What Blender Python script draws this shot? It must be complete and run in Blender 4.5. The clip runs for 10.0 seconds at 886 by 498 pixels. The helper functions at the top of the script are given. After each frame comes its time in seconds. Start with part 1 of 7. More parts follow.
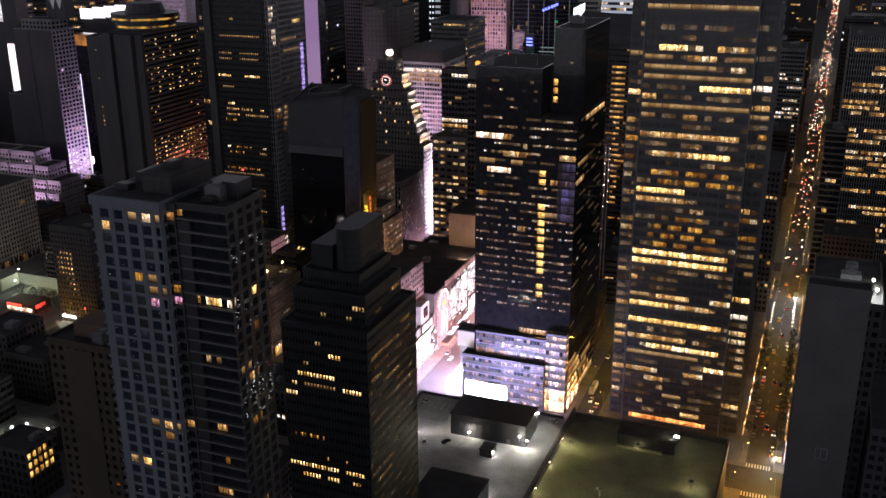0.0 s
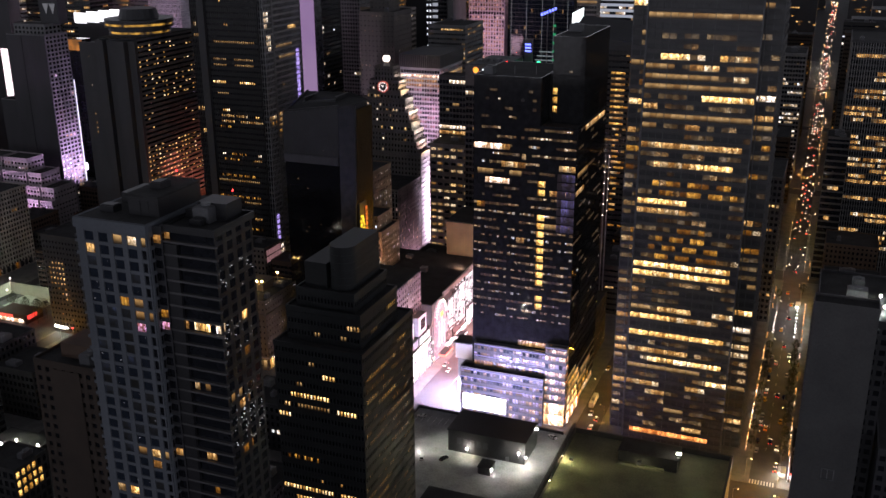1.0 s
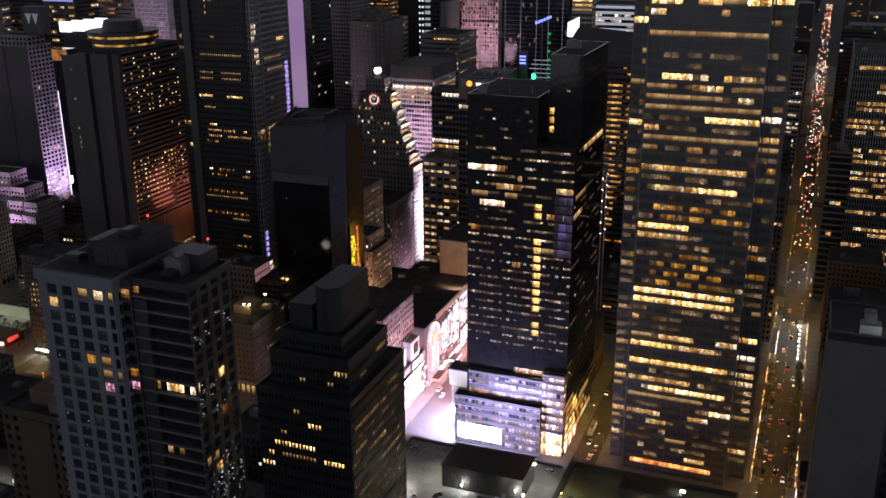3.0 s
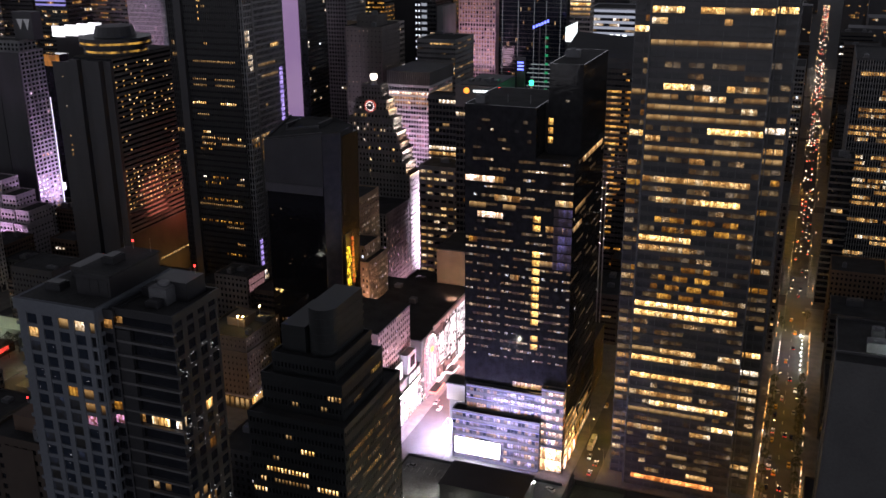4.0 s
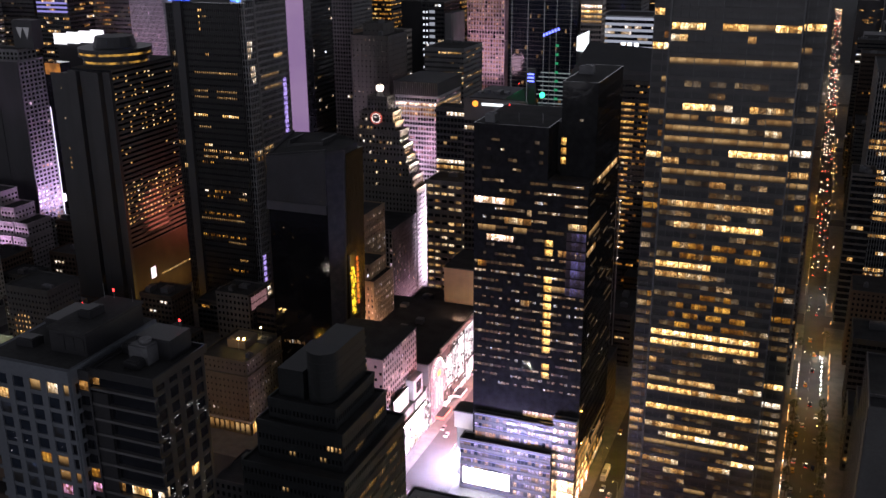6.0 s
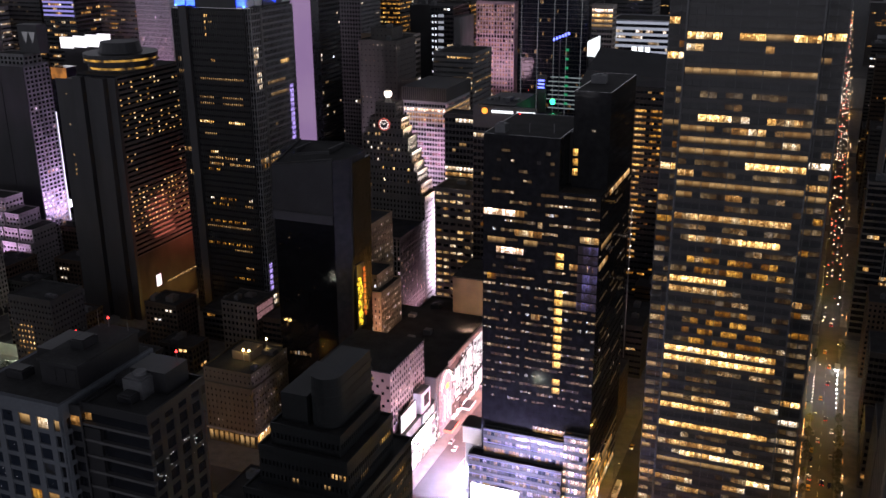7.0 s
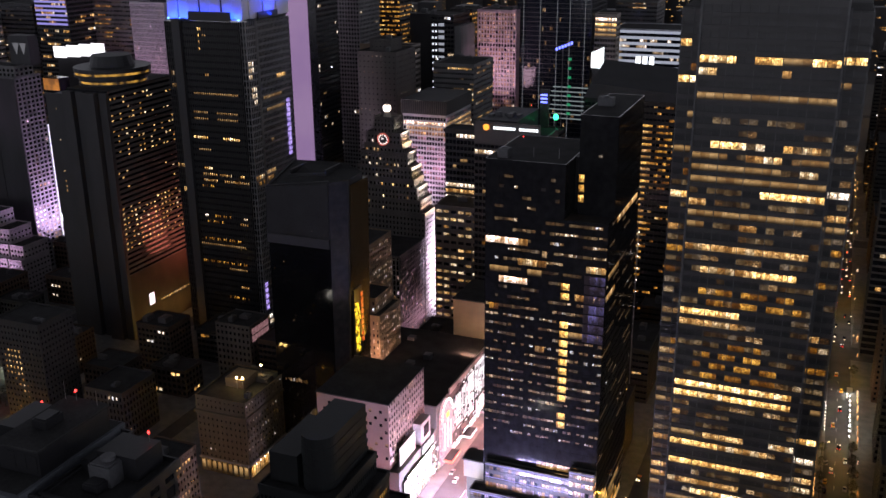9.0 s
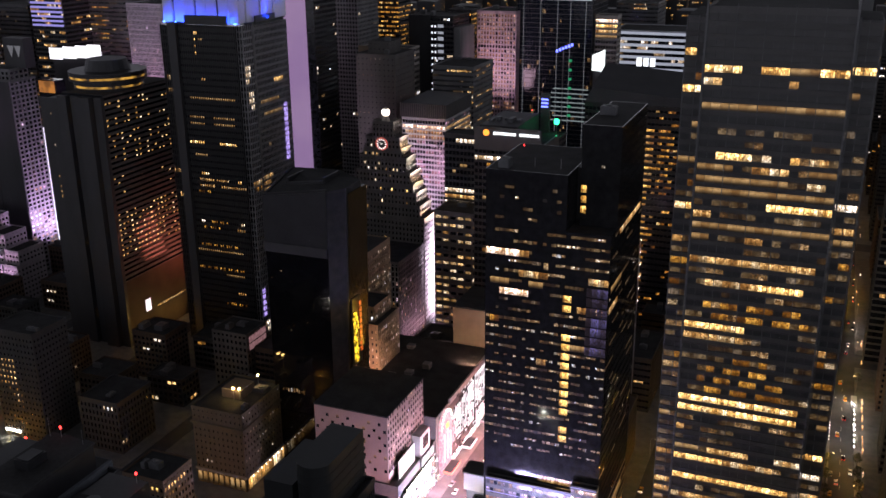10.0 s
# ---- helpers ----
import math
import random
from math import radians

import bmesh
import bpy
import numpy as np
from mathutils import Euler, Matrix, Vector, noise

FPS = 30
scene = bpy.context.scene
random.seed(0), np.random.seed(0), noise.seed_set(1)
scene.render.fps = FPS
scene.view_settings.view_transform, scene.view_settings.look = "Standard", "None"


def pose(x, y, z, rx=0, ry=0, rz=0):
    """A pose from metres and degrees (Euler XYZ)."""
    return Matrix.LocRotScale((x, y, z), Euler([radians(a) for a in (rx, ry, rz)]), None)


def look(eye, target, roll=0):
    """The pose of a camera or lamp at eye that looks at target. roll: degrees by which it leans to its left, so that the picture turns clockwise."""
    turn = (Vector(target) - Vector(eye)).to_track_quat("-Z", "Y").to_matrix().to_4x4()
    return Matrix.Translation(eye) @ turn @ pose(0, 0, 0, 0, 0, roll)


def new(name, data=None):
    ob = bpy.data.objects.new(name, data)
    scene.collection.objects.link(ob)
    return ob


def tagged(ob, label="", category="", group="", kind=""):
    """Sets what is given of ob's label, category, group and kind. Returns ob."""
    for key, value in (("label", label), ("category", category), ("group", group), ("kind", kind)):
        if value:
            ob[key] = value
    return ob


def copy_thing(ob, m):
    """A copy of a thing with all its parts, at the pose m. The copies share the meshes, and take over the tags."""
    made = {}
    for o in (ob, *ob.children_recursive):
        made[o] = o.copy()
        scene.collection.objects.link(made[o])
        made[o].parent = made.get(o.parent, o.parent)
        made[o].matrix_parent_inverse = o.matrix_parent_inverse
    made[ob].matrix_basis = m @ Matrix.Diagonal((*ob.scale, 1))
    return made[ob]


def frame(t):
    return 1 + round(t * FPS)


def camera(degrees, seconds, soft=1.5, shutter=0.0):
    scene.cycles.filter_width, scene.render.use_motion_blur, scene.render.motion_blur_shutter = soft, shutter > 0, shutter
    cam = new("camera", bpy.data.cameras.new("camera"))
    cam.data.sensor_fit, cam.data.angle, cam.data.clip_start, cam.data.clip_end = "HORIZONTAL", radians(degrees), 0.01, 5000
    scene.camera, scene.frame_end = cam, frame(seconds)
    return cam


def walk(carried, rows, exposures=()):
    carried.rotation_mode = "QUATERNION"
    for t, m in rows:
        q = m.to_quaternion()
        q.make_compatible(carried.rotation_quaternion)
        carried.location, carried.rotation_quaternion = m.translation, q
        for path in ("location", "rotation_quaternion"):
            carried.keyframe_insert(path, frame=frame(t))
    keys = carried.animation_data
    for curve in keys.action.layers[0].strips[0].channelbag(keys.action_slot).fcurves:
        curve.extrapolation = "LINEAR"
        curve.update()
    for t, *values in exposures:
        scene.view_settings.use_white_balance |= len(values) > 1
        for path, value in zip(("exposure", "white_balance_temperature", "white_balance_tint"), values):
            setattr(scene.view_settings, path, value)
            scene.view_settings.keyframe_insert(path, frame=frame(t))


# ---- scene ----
cam = camera(49.1, 10.0)
METRES, EYE, TILT, LEAN, TURN = 100.0, 241.0, 0.0, 0.0, 21.8
ROWS = [
    (0.0, 0.0, 0.0, 0.0, -0.11, -19.25, 0.3),
    (0.5, 0.0014, 0.0463, 0.0118, -0.17, -19.24, 0.32),
    (1.0, 0.0028, 0.0942, 0.0235, -0.24, -19.21, 0.31),
    (1.5, 0.0042, 0.1425, 0.0354, -0.32, -19.21, 0.32),
    (2.0, 0.005, 0.1914, 0.0475, -0.43, -19.2, 0.32),
    (2.5, 0.0058, 0.2414, 0.0611, -0.54, -19.19, 0.33),
    (4.0, 0.0093, 0.3889, 0.1006, -0.84, -19.17, 0.4),
    (4.5, 0.0102, 0.4392, 0.1098, -0.88, -19.15, 0.39),
    (5.0, 0.0114, 0.4899, 0.1191, -0.8, -19.13, 0.39),
    (5.5, 0.0117, 0.5401, 0.1286, -0.64, -19.12, 0.39),
    (7.0, 0.0099, 0.6887, 0.157, 0.13, -19.06, 0.42),
    (7.5, 0.011, 0.7385, 0.1696, 0.19, -19.05, 0.43),
    (8.0, 0.0113, 0.7863, 0.1855, 0.18, -19.07, 0.45),
    (8.5, 0.0115, 0.8345, 0.1991, 0.17, -19.06, 0.44),
    (9.0, 0.0113, 0.8831, 0.213, 0.16, -19.04, 0.44),
    (9.5, 0.0115, 0.9322, 0.2271, 0.13, -19.02, 0.44),
    (10.0, 0.0097, 0.9673, 0.2452, 0.11, -19.23, 0.44),
]
walk(cam, [(t, pose(0, 0, EYE, TILT, LEAN, TURN) @ pose(METRES * x, METRES * y, METRES * z, 90 + pitch, roll, yaw)) for t, x, y, z, yaw, pitch, roll in ROWS], exposures=((0.0, 0.49), (10.0, 0.49)))

# ---- night sky glow ----
world = bpy.data.worlds.new("night_sky")
scene.world = world
world.use_nodes = True
wn = world.node_tree.nodes
wl = world.node_tree.links
wbg = wn["Background"]
w_co = wn.new("ShaderNodeTexCoord")
w_sep = wn.new("ShaderNodeSeparateXYZ")
w_ramp = wn.new("ShaderNodeValToRGB")
w_ramp.color_ramp.elements[0].position, w_ramp.color_ramp.elements[0].color = 0.40, (0.27, 0.26, 0.28, 1)
w_ramp.color_ramp.elements[1].position, w_ramp.color_ramp.elements[1].color = 0.95, (0.032, 0.032, 0.036, 1)
w_mid = w_ramp.color_ramp.elements.new(0.52)
w_mid.color = (0.45, 0.45, 0.52, 1)
w_mid = w_ramp.color_ramp.elements.new(0.68)
w_mid.color = (0.088, 0.089, 0.105, 1)
w_add = wn.new("ShaderNodeMath")
w_add.operation, w_add.inputs[1].default_value = "MULTIPLY_ADD", 0.5
w_add.inputs[2].default_value = 0.5
wl.new(w_co.outputs["Generated"], w_sep.inputs[0])
wl.new(w_sep.outputs["Z"], w_add.inputs[0])
wl.new(w_add.outputs[0], w_ramp.inputs[0])
wl.new(w_ramp.outputs[0], wbg.inputs[0])
wbg.inputs[1].default_value = 1.0


def area_lamp(name, eye, target, w, h, power, rgb, spread=180):
    """One large lamp: the glare of a bank of illuminated signs, or an added wall wash."""
    d = bpy.data.lights.new(name, "AREA")
    d.shape, d.size, d.size_y, d.energy, d.color, d.spread = "RECTANGLE", w, h, power, rgb, radians(spread)
    ob = new(name, d)
    ob.matrix_world = look(eye, target)
    return ob


def point_lamp(name, place, power, rgb, size=0.3, parent=None):
    d = bpy.data.lights.new(name, "POINT")
    d.energy, d.color, d.shadow_soft_size = power, rgb, size
    ob = new(name, d)
    ob.location = place
    if parent is not None:
        ob.parent = parent
    return ob


# ---- materials ----
def shader(name):
    m = bpy.data.materials.new(name)
    m.use_nodes = True
    return m, m.node_tree.nodes, m.node_tree.links, m.node_tree.nodes["Principled BSDF"]


def surface(name, rgb, rough=0.8, metal=0.0, coarse=0.08, fine=1.5, vary=0.35, bump=0.25, streak=0.0):
    """A plain surface with stains, grain and a fine relief, at real size."""
    m, n, l, b = shader(name)
    geo = n.new("ShaderNodeNewGeometry")
    big, small = n.new("ShaderNodeTexNoise"), n.new("ShaderNodeTexNoise")
    big.inputs["Scale"].default_value, big.inputs["Detail"].default_value = coarse, 5
    small.inputs["Scale"].default_value, small.inputs["Detail"].default_value = fine, 4
    mp = n.new("ShaderNodeMapping")
    mp.inputs["Scale"].default_value = (1, 1, 1 if streak == 0 else streak)
    l.new(geo.outputs["Position"], mp.inputs[0])
    l.new(mp.outputs[0], big.inputs["Vector"])
    l.new(geo.outputs["Position"], small.inputs["Vector"])
    mix = n.new("ShaderNodeMath")
    mix.operation = "MULTIPLY_ADD"
    mix.inputs[1].default_value = 0.6
    l.new(big.outputs[0], mix.inputs[0])
    half = n.new("ShaderNodeMath")
    half.operation, half.inputs[1].default_value = "MULTIPLY", 0.4
    l.new(small.outputs[0], half.inputs[0])
    l.new(half.outputs[0], mix.inputs[2])
    ramp = n.new("ShaderNodeValToRGB")
    lo, hi = 1 - vary, 1 + vary
    ramp.color_ramp.elements[0].position, ramp.color_ramp.elements[1].position = 0.3, 0.7
    ramp.color_ramp.elements[0].color = (*[c * lo for c in rgb], 1)
    ramp.color_ramp.elements[1].color = (*[min(1, c * hi) for c in rgb], 1)
    l.new(mix.outputs[0], ramp.inputs[0])
    l.new(ramp.outputs[0], b.inputs["Base Color"])
    b.inputs["Roughness"].default_value, b.inputs["Metallic"].default_value = rough, metal
    if bump:
        bp = n.new("ShaderNodeBump")
        bp.inputs["Strength"].default_value, bp.inputs["Distance"].default_value = bump, 0.05
        l.new(small.outputs[0], bp.inputs["Height"])
        l.new(bp.outputs[0], b.inputs["Normal"])
    return m


def dark_glass(name, rgb=(0.012, 0.013, 0.017), rough=0.12, wave=0.06):
    """Unlit office glazing: near black, glossy, each sheet a little out of true."""
    m, n, l, b = shader(name)
    geo = n.new("ShaderNodeNewGeometry")
    t = n.new("ShaderNodeTexNoise")
    t.inputs["Scale"].default_value = 0.35
    l.new(geo.outputs["Position"], t.inputs["Vector"])
    bp = n.new("ShaderNodeBump")
    bp.inputs["Strength"].default_value, bp.inputs["Distance"].default_value = wave, 1.0
    l.new(t.outputs[0], bp.inputs["Height"])
    l.new(bp.outputs[0], b.inputs["Normal"])
    ramp = n.new("ShaderNodeValToRGB")
    ramp.color_ramp.elements[0].color = (*[c * 0.5 for c in rgb], 1)
    ramp.color_ramp.elements[1].color = (*[c * 1.7 for c in rgb], 1)
    l.new(t.outputs[0], ramp.inputs[0])
    l.new(ramp.outputs[0], b.inputs["Base Color"])
    b.inputs["Roughness"].default_value, b.inputs["IOR"].default_value = rough, 1.5
    return m


def lit(name, rgb, strength, low=0.25, spread=1.4, island=False, grain=0.75, hue=None, module=1.53, cut=(0.24, 0.74), wash=False):
    """A lit room behind its pane: lamps bright under the ceiling, furniture and blinds below; each room at its own level."""
    m, n, l, b = shader(name)
    b.inputs["Base Color"].default_value = (0.02, 0.02, 0.02, 1)
    b.inputs["Roughness"].default_value = 0.3
    geo, info, co = n.new("ShaderNodeNewGeometry"), n.new("ShaderNodeObjectInfo"), n.new("ShaderNodeTexCoord")
    rnd = geo.outputs["Random Per Island"] if island else info.outputs["Random"]
    room = n.new("ShaderNodeTexNoise")
    room.inputs["Scale"].default_value, room.inputs["Detail"].default_value = grain, 6
    room.inputs["Roughness"].default_value = 0.75
    l.new(geo.outputs["Position"], room.inputs["Vector"])
    ramp = n.new("ShaderNodeValToRGB")
    ramp.color_ramp.elements[0].position, ramp.color_ramp.elements[0].color = cut[0], (low, low, low, 1)
    ramp.color_ramp.elements[1].position, ramp.color_ramp.elements[1].color = cut[1], (1.5, 1.5, 1.5, 1)
    l.new(room.outputs[0], ramp.inputs[0])
    snap, cell, mod = n.new("ShaderNodeVectorMath"), n.new("ShaderNodeTexWhiteNoise"), n.new("ShaderNodeMapRange")
    snap.operation, snap.inputs[1].default_value = "SNAP", (module, module, 200.0)
    l.new(geo.outputs["Position"], snap.inputs[0])
    l.new(snap.outputs[0], cell.inputs["Vector"])
    mod.inputs["To Min"].default_value, mod.inputs["To Max"].default_value = (0.8, 1.1) if wash else (0.3, 1.4)
    l.new(cell.outputs["Value"], mod.inputs[0])
    bits, dots = n.new("ShaderNodeVectorMath"), n.new("ShaderNodeTexWhiteNoise")
    bits.operation, bits.inputs[1].default_value = "SNAP", (0.51, 0.51, 0.62)
    l.new(geo.outputs["Position"], bits.inputs[0])
    l.new(bits.outputs[0], dots.inputs["Vector"])
    dr = n.new("ShaderNodeMapRange")
    dr.inputs["From Min"].default_value, dr.inputs["From Max"].default_value = 0.0, 1.0
    dr.inputs["To Min"].default_value, dr.inputs["To Max"].default_value = (0.85, 1.1) if wash else (0.3, 1.6)
    l.new(dots.outputs["Value"], dr.inputs[0])
    fine_ = n.new("ShaderNodeMath")
    fine_.operation = "MULTIPLY"
    l.new(mod.outputs[0], fine_.inputs[0])
    l.new(dr.outputs[0], fine_.inputs[1])
    place_, along, part_, frac_, gap = n.new("ShaderNodeSeparateXYZ"), n.new("ShaderNodeMath"), n.new("ShaderNodeMath"), n.new("ShaderNodeMath"), n.new("ShaderNodeMapRange")
    along.operation, part_.operation, frac_.operation = "ADD", "DIVIDE", "FRACT"
    part_.inputs[1].default_value = module / 2
    gap.inputs["From Min"].default_value, gap.inputs["From Max"].default_value = 0.1, 0.16
    gap.inputs["To Min"].default_value, gap.inputs["To Max"].default_value = (0.75, 1.0) if wash else (0.2, 1.1)
    l.new(geo.outputs["Position"], place_.inputs[0])
    l.new(place_.outputs["X"], along.inputs[0])
    l.new(place_.outputs["Y"], along.inputs[1])
    l.new(along.outputs[0], part_.inputs[0])
    l.new(part_.outputs[0], frac_.inputs[0])
    l.new(frac_.outputs[0], gap.inputs[0])
    framed = n.new("ShaderNodeMath")
    framed.operation = "MULTIPLY"
    l.new(fine_.outputs[0], framed.inputs[0])
    l.new(gap.outputs[0], framed.inputs[1])
    lev = n.new("ShaderNodeMath")
    lev.operation = "MULTIPLY_ADD"
    lev.inputs[1].default_value, lev.inputs[2].default_value = spread, max(0.1, 1 - spread / 2)
    l.new(rnd, lev.inputs[0])
    mul = n.new("ShaderNodeMath")
    mul.operation = "MULTIPLY"
    l.new(ramp.outputs[0], mul.inputs[0])
    l.new(lev.outputs[0], mul.inputs[1])
    mul2 = n.new("ShaderNodeMath")
    mul2.operation = "MULTIPLY"
    l.new(mul.outputs[0], mul2.inputs[0])
    l.new(framed.outputs[0], mul2.inputs[1])
    out = mul2.outputs[0]
    if not island:
        sep = n.new("ShaderNodeSeparateXYZ")
        l.new(co.outputs["Generated"], sep.inputs[0])
        top = n.new("ShaderNodeMapRange")
        top.inputs["From Min"].default_value, top.inputs["From Max"].default_value = 0.15, 0.8
        top.inputs["To Min"].default_value, top.inputs["To Max"].default_value = (0.12, 1.9) if wash else (0.45, 1.3)
        l.new(sep.outputs["Z"], top.inputs[0])
        m2 = n.new("ShaderNodeMath")
        m2.operation = "MULTIPLY"
        l.new(out, m2.inputs[0])
        l.new(top.outputs[0], m2.inputs[1])
        out = m2.outputs[0]
    tint = n.new("ShaderNodeValToRGB")
    tint.color_ramp.elements[0].position, tint.color_ramp.elements[0].color = 0.1, (1.0, 0.72, 0.4, 1)
    tint.color_ramp.elements[1].position, tint.color_ramp.elements[1].color = 0.95, (1.0, 1.12, 1.5, 1)
    mid_tint = tint.color_ramp.elements.new(0.45)
    mid_tint.color = (1.0, 1.0, 1.0, 1)
    half_ = n.new("ShaderNodeMath")
    half_.operation, half_.inputs[1].default_value = "MULTIPLY", 0.45
    l.new(mul2.outputs[0], half_.inputs[0])
    l.new(half_.outputs[0], tint.inputs[0])
    hue_mix = n.new("ShaderNodeMixRGB")
    hue_mix.blend_type, hue_mix.inputs[0].default_value = "MULTIPLY", 1.0
    hue_mix.inputs[1].default_value = (*rgb, 1)
    l.new(tint.outputs[0], hue_mix.inputs[2])
    l.new(hue_mix.outputs[0], b.inputs["Emission Color"])
    fin = n.new("ShaderNodeMath")
    fin.operation, fin.inputs[1].default_value = "MULTIPLY", strength
    l.new(out, fin.inputs[0])
    l.new(fin.outputs[0], b.inputs["Emission Strength"])
    if hue:
        cr = n.new("ShaderNodeValToRGB")
        cr.color_ramp.interpolation = "CONSTANT"
        cr.color_ramp.elements[0].color = (*rgb, 1)
        cr.color_ramp.elements[1].position, cr.color_ramp.elements[1].color = 0.8, (*hue, 1)
        fr = n.new("ShaderNodeMath")
        fr.operation, fr.inputs[1].default_value = "MULTIPLY", 7.31
        f2 = n.new("ShaderNodeMath")
        f2.operation = "FRACT"
        l.new(rnd, fr.inputs[0])
        l.new(fr.outputs[0], f2.inputs[0])
        l.new(f2.outputs[0], cr.inputs[0])
        l.new(cr.outputs[0], hue_mix.inputs[1])
    return m


def glow(name, rgb, strength):
    m, n, l, b = shader(name)
    b.inputs["Base Color"].default_value = (0.1, 0.1, 0.1, 1)
    b.inputs["Emission Color"].default_value = (*rgb, 1)
    b.inputs["Emission Strength"].default_value = strength
    return m


def screen(name, a, c, strength, scale=0.35, cut=(0.42, 0.58)):
    """An advertising screen, or a wall given glow for the light on it: soft fields of two colours."""
    m, n, l, b = shader(name)
    geo, t, ramp = n.new("ShaderNodeNewGeometry"), n.new("ShaderNodeTexNoise"), n.new("ShaderNodeValToRGB")
    t.inputs["Scale"].default_value, t.inputs["Detail"].default_value = scale, 3
    l.new(geo.outputs["Position"], t.inputs["Vector"])
    ramp.color_ramp.elements[0].position, ramp.color_ramp.elements[0].color = cut[0], (*a, 1)
    ramp.color_ramp.elements[1].position, ramp.color_ramp.elements[1].color = cut[1], (*c, 1)
    l.new(t.outputs[0], ramp.inputs[0])
    l.new(ramp.outputs[0], b.inputs["Emission Color"])
    b.inputs["Emission Strength"].default_value = strength
    b.inputs["Base Color"].default_value = (0.05, 0.05, 0.05, 1)
    return m


STONE = surface("limestone", (0.34, 0.31, 0.28), streak=0.25)
PALE = surface("pale_precast_concrete", (0.46, 0.47, 0.50), streak=0.3, vary=0.2)
GREY = surface("grey_concrete", (0.20, 0.20, 0.205), streak=0.3)
DARK = surface("dark_cladding", (0.042, 0.042, 0.047), rough=0.55, streak=0.3)
BLACK = surface("black_cladding", (0.022, 0.022, 0.025), rough=0.4, vary=0.4)
STEEL = surface("steel_grey_cladding", (0.12, 0.122, 0.13), rough=0.45, metal=0.3)
GRID = surface("grey_white_concrete", (0.12, 0.132, 0.153), streak=0.3, vary=0.2)
GREYLOW = surface("soiled_render", (0.045, 0.044, 0.043), streak=0.3)
BROWNLOW = surface("soiled_brick", (0.052, 0.037, 0.028), fine=4)
SOOT = surface("sooty_masonry", (0.095, 0.088, 0.084), streak=0.25)
SLATE = surface("slate_cladding", (0.088, 0.086, 0.088), rough=0.5, vary=0.25)
BRICK = surface("brown_brick", (0.1, 0.064, 0.044), fine=4, vary=0.35)
TANBRICK = surface("tan_brick", (0.19, 0.145, 0.10), fine=4, vary=0.3)
SOILED = surface("soiled_tan_brick", (0.125, 0.1, 0.065), fine=4, vary=0.35, streak=0.3)
REDBRICK = surface("red_brick", (0.22, 0.09, 0.065), fine=4, vary=0.35)
TEAL = surface("dull_green_terracotta", (0.018, 0.02, 0.021), rough=0.5)
TAR = surface("roof_tar", (0.03, 0.03, 0.031), rough=0.9, coarse=0.15, vary=0.6, bump=0.5)
DECK = surface("grey_parking_deck", (0.24, 0.24, 0.255), rough=0.85, coarse=0.12, vary=0.45)
OLIVE = surface("weathered_roof_membrane", (0.14, 0.14, 0.095), rough=0.85, coarse=0.1, vary=0.45)
ASPHALT = surface("asphalt", (0.05, 0.05, 0.052), rough=0.75, coarse=0.1, fine=3, vary=0.5)
PAVING = surface("concrete_pavement", (0.16, 0.155, 0.15), rough=0.85, coarse=0.2, fine=2)
MARKING = surface("road_paint", (0.6, 0.6, 0.58), rough=0.7, vary=0.3, bump=0)
METAL = surface("galvanised_metal", (0.3, 0.3, 0.31), rough=0.45, metal=0.8, bump=0.1)
PINK = surface("painted_panel_facade", (0.4, 0.27, 0.235), rough=0.6, vary=0.2)
LEAF = surface("tree_leaves", (0.05, 0.06, 0.03), rough=0.7, fine=3, vary=0.5)
BARK = surface("tree_bark", (0.08, 0.06, 0.045))
RUBBER = surface("tyre_rubber", (0.02, 0.02, 0.02), bump=0)
GLASS = dark_glass("dark_glazing")
GLASS_BLUE = dark_glass("blue_black_glazing", (0.012, 0.016, 0.028), 0.08, 0.1)
GLASS_WARM = dark_glass("brown_black_glazing", (0.014, 0.012, 0.010))
GLASS_SLATE = dark_glass("slate_glazing", (0.042, 0.042, 0.046), 0.3, 0.05)
# Amber tint stands in for the reflections on the hotel's right half.
GLASS_GOLDLIT = dark_glass("amber_reflection_glazing", (0.035, 0.026, 0.012), 0.18, 0.2)
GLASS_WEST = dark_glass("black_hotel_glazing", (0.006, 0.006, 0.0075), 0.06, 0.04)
# Lighter than the front glass, to carry the reflections on the chamfer.
GLASS_CHAMFER = dark_glass("pale_reflection_glazing", (0.035, 0.036, 0.04), 0.2, 0.15)
GLASS_CRYSTAL = dark_glass("crystal_glazing", (0.02, 0.02, 0.022), 0.07, 0.025)
CAR_GLASS = dark_glass("car_window", (0.01, 0.01, 0.012))

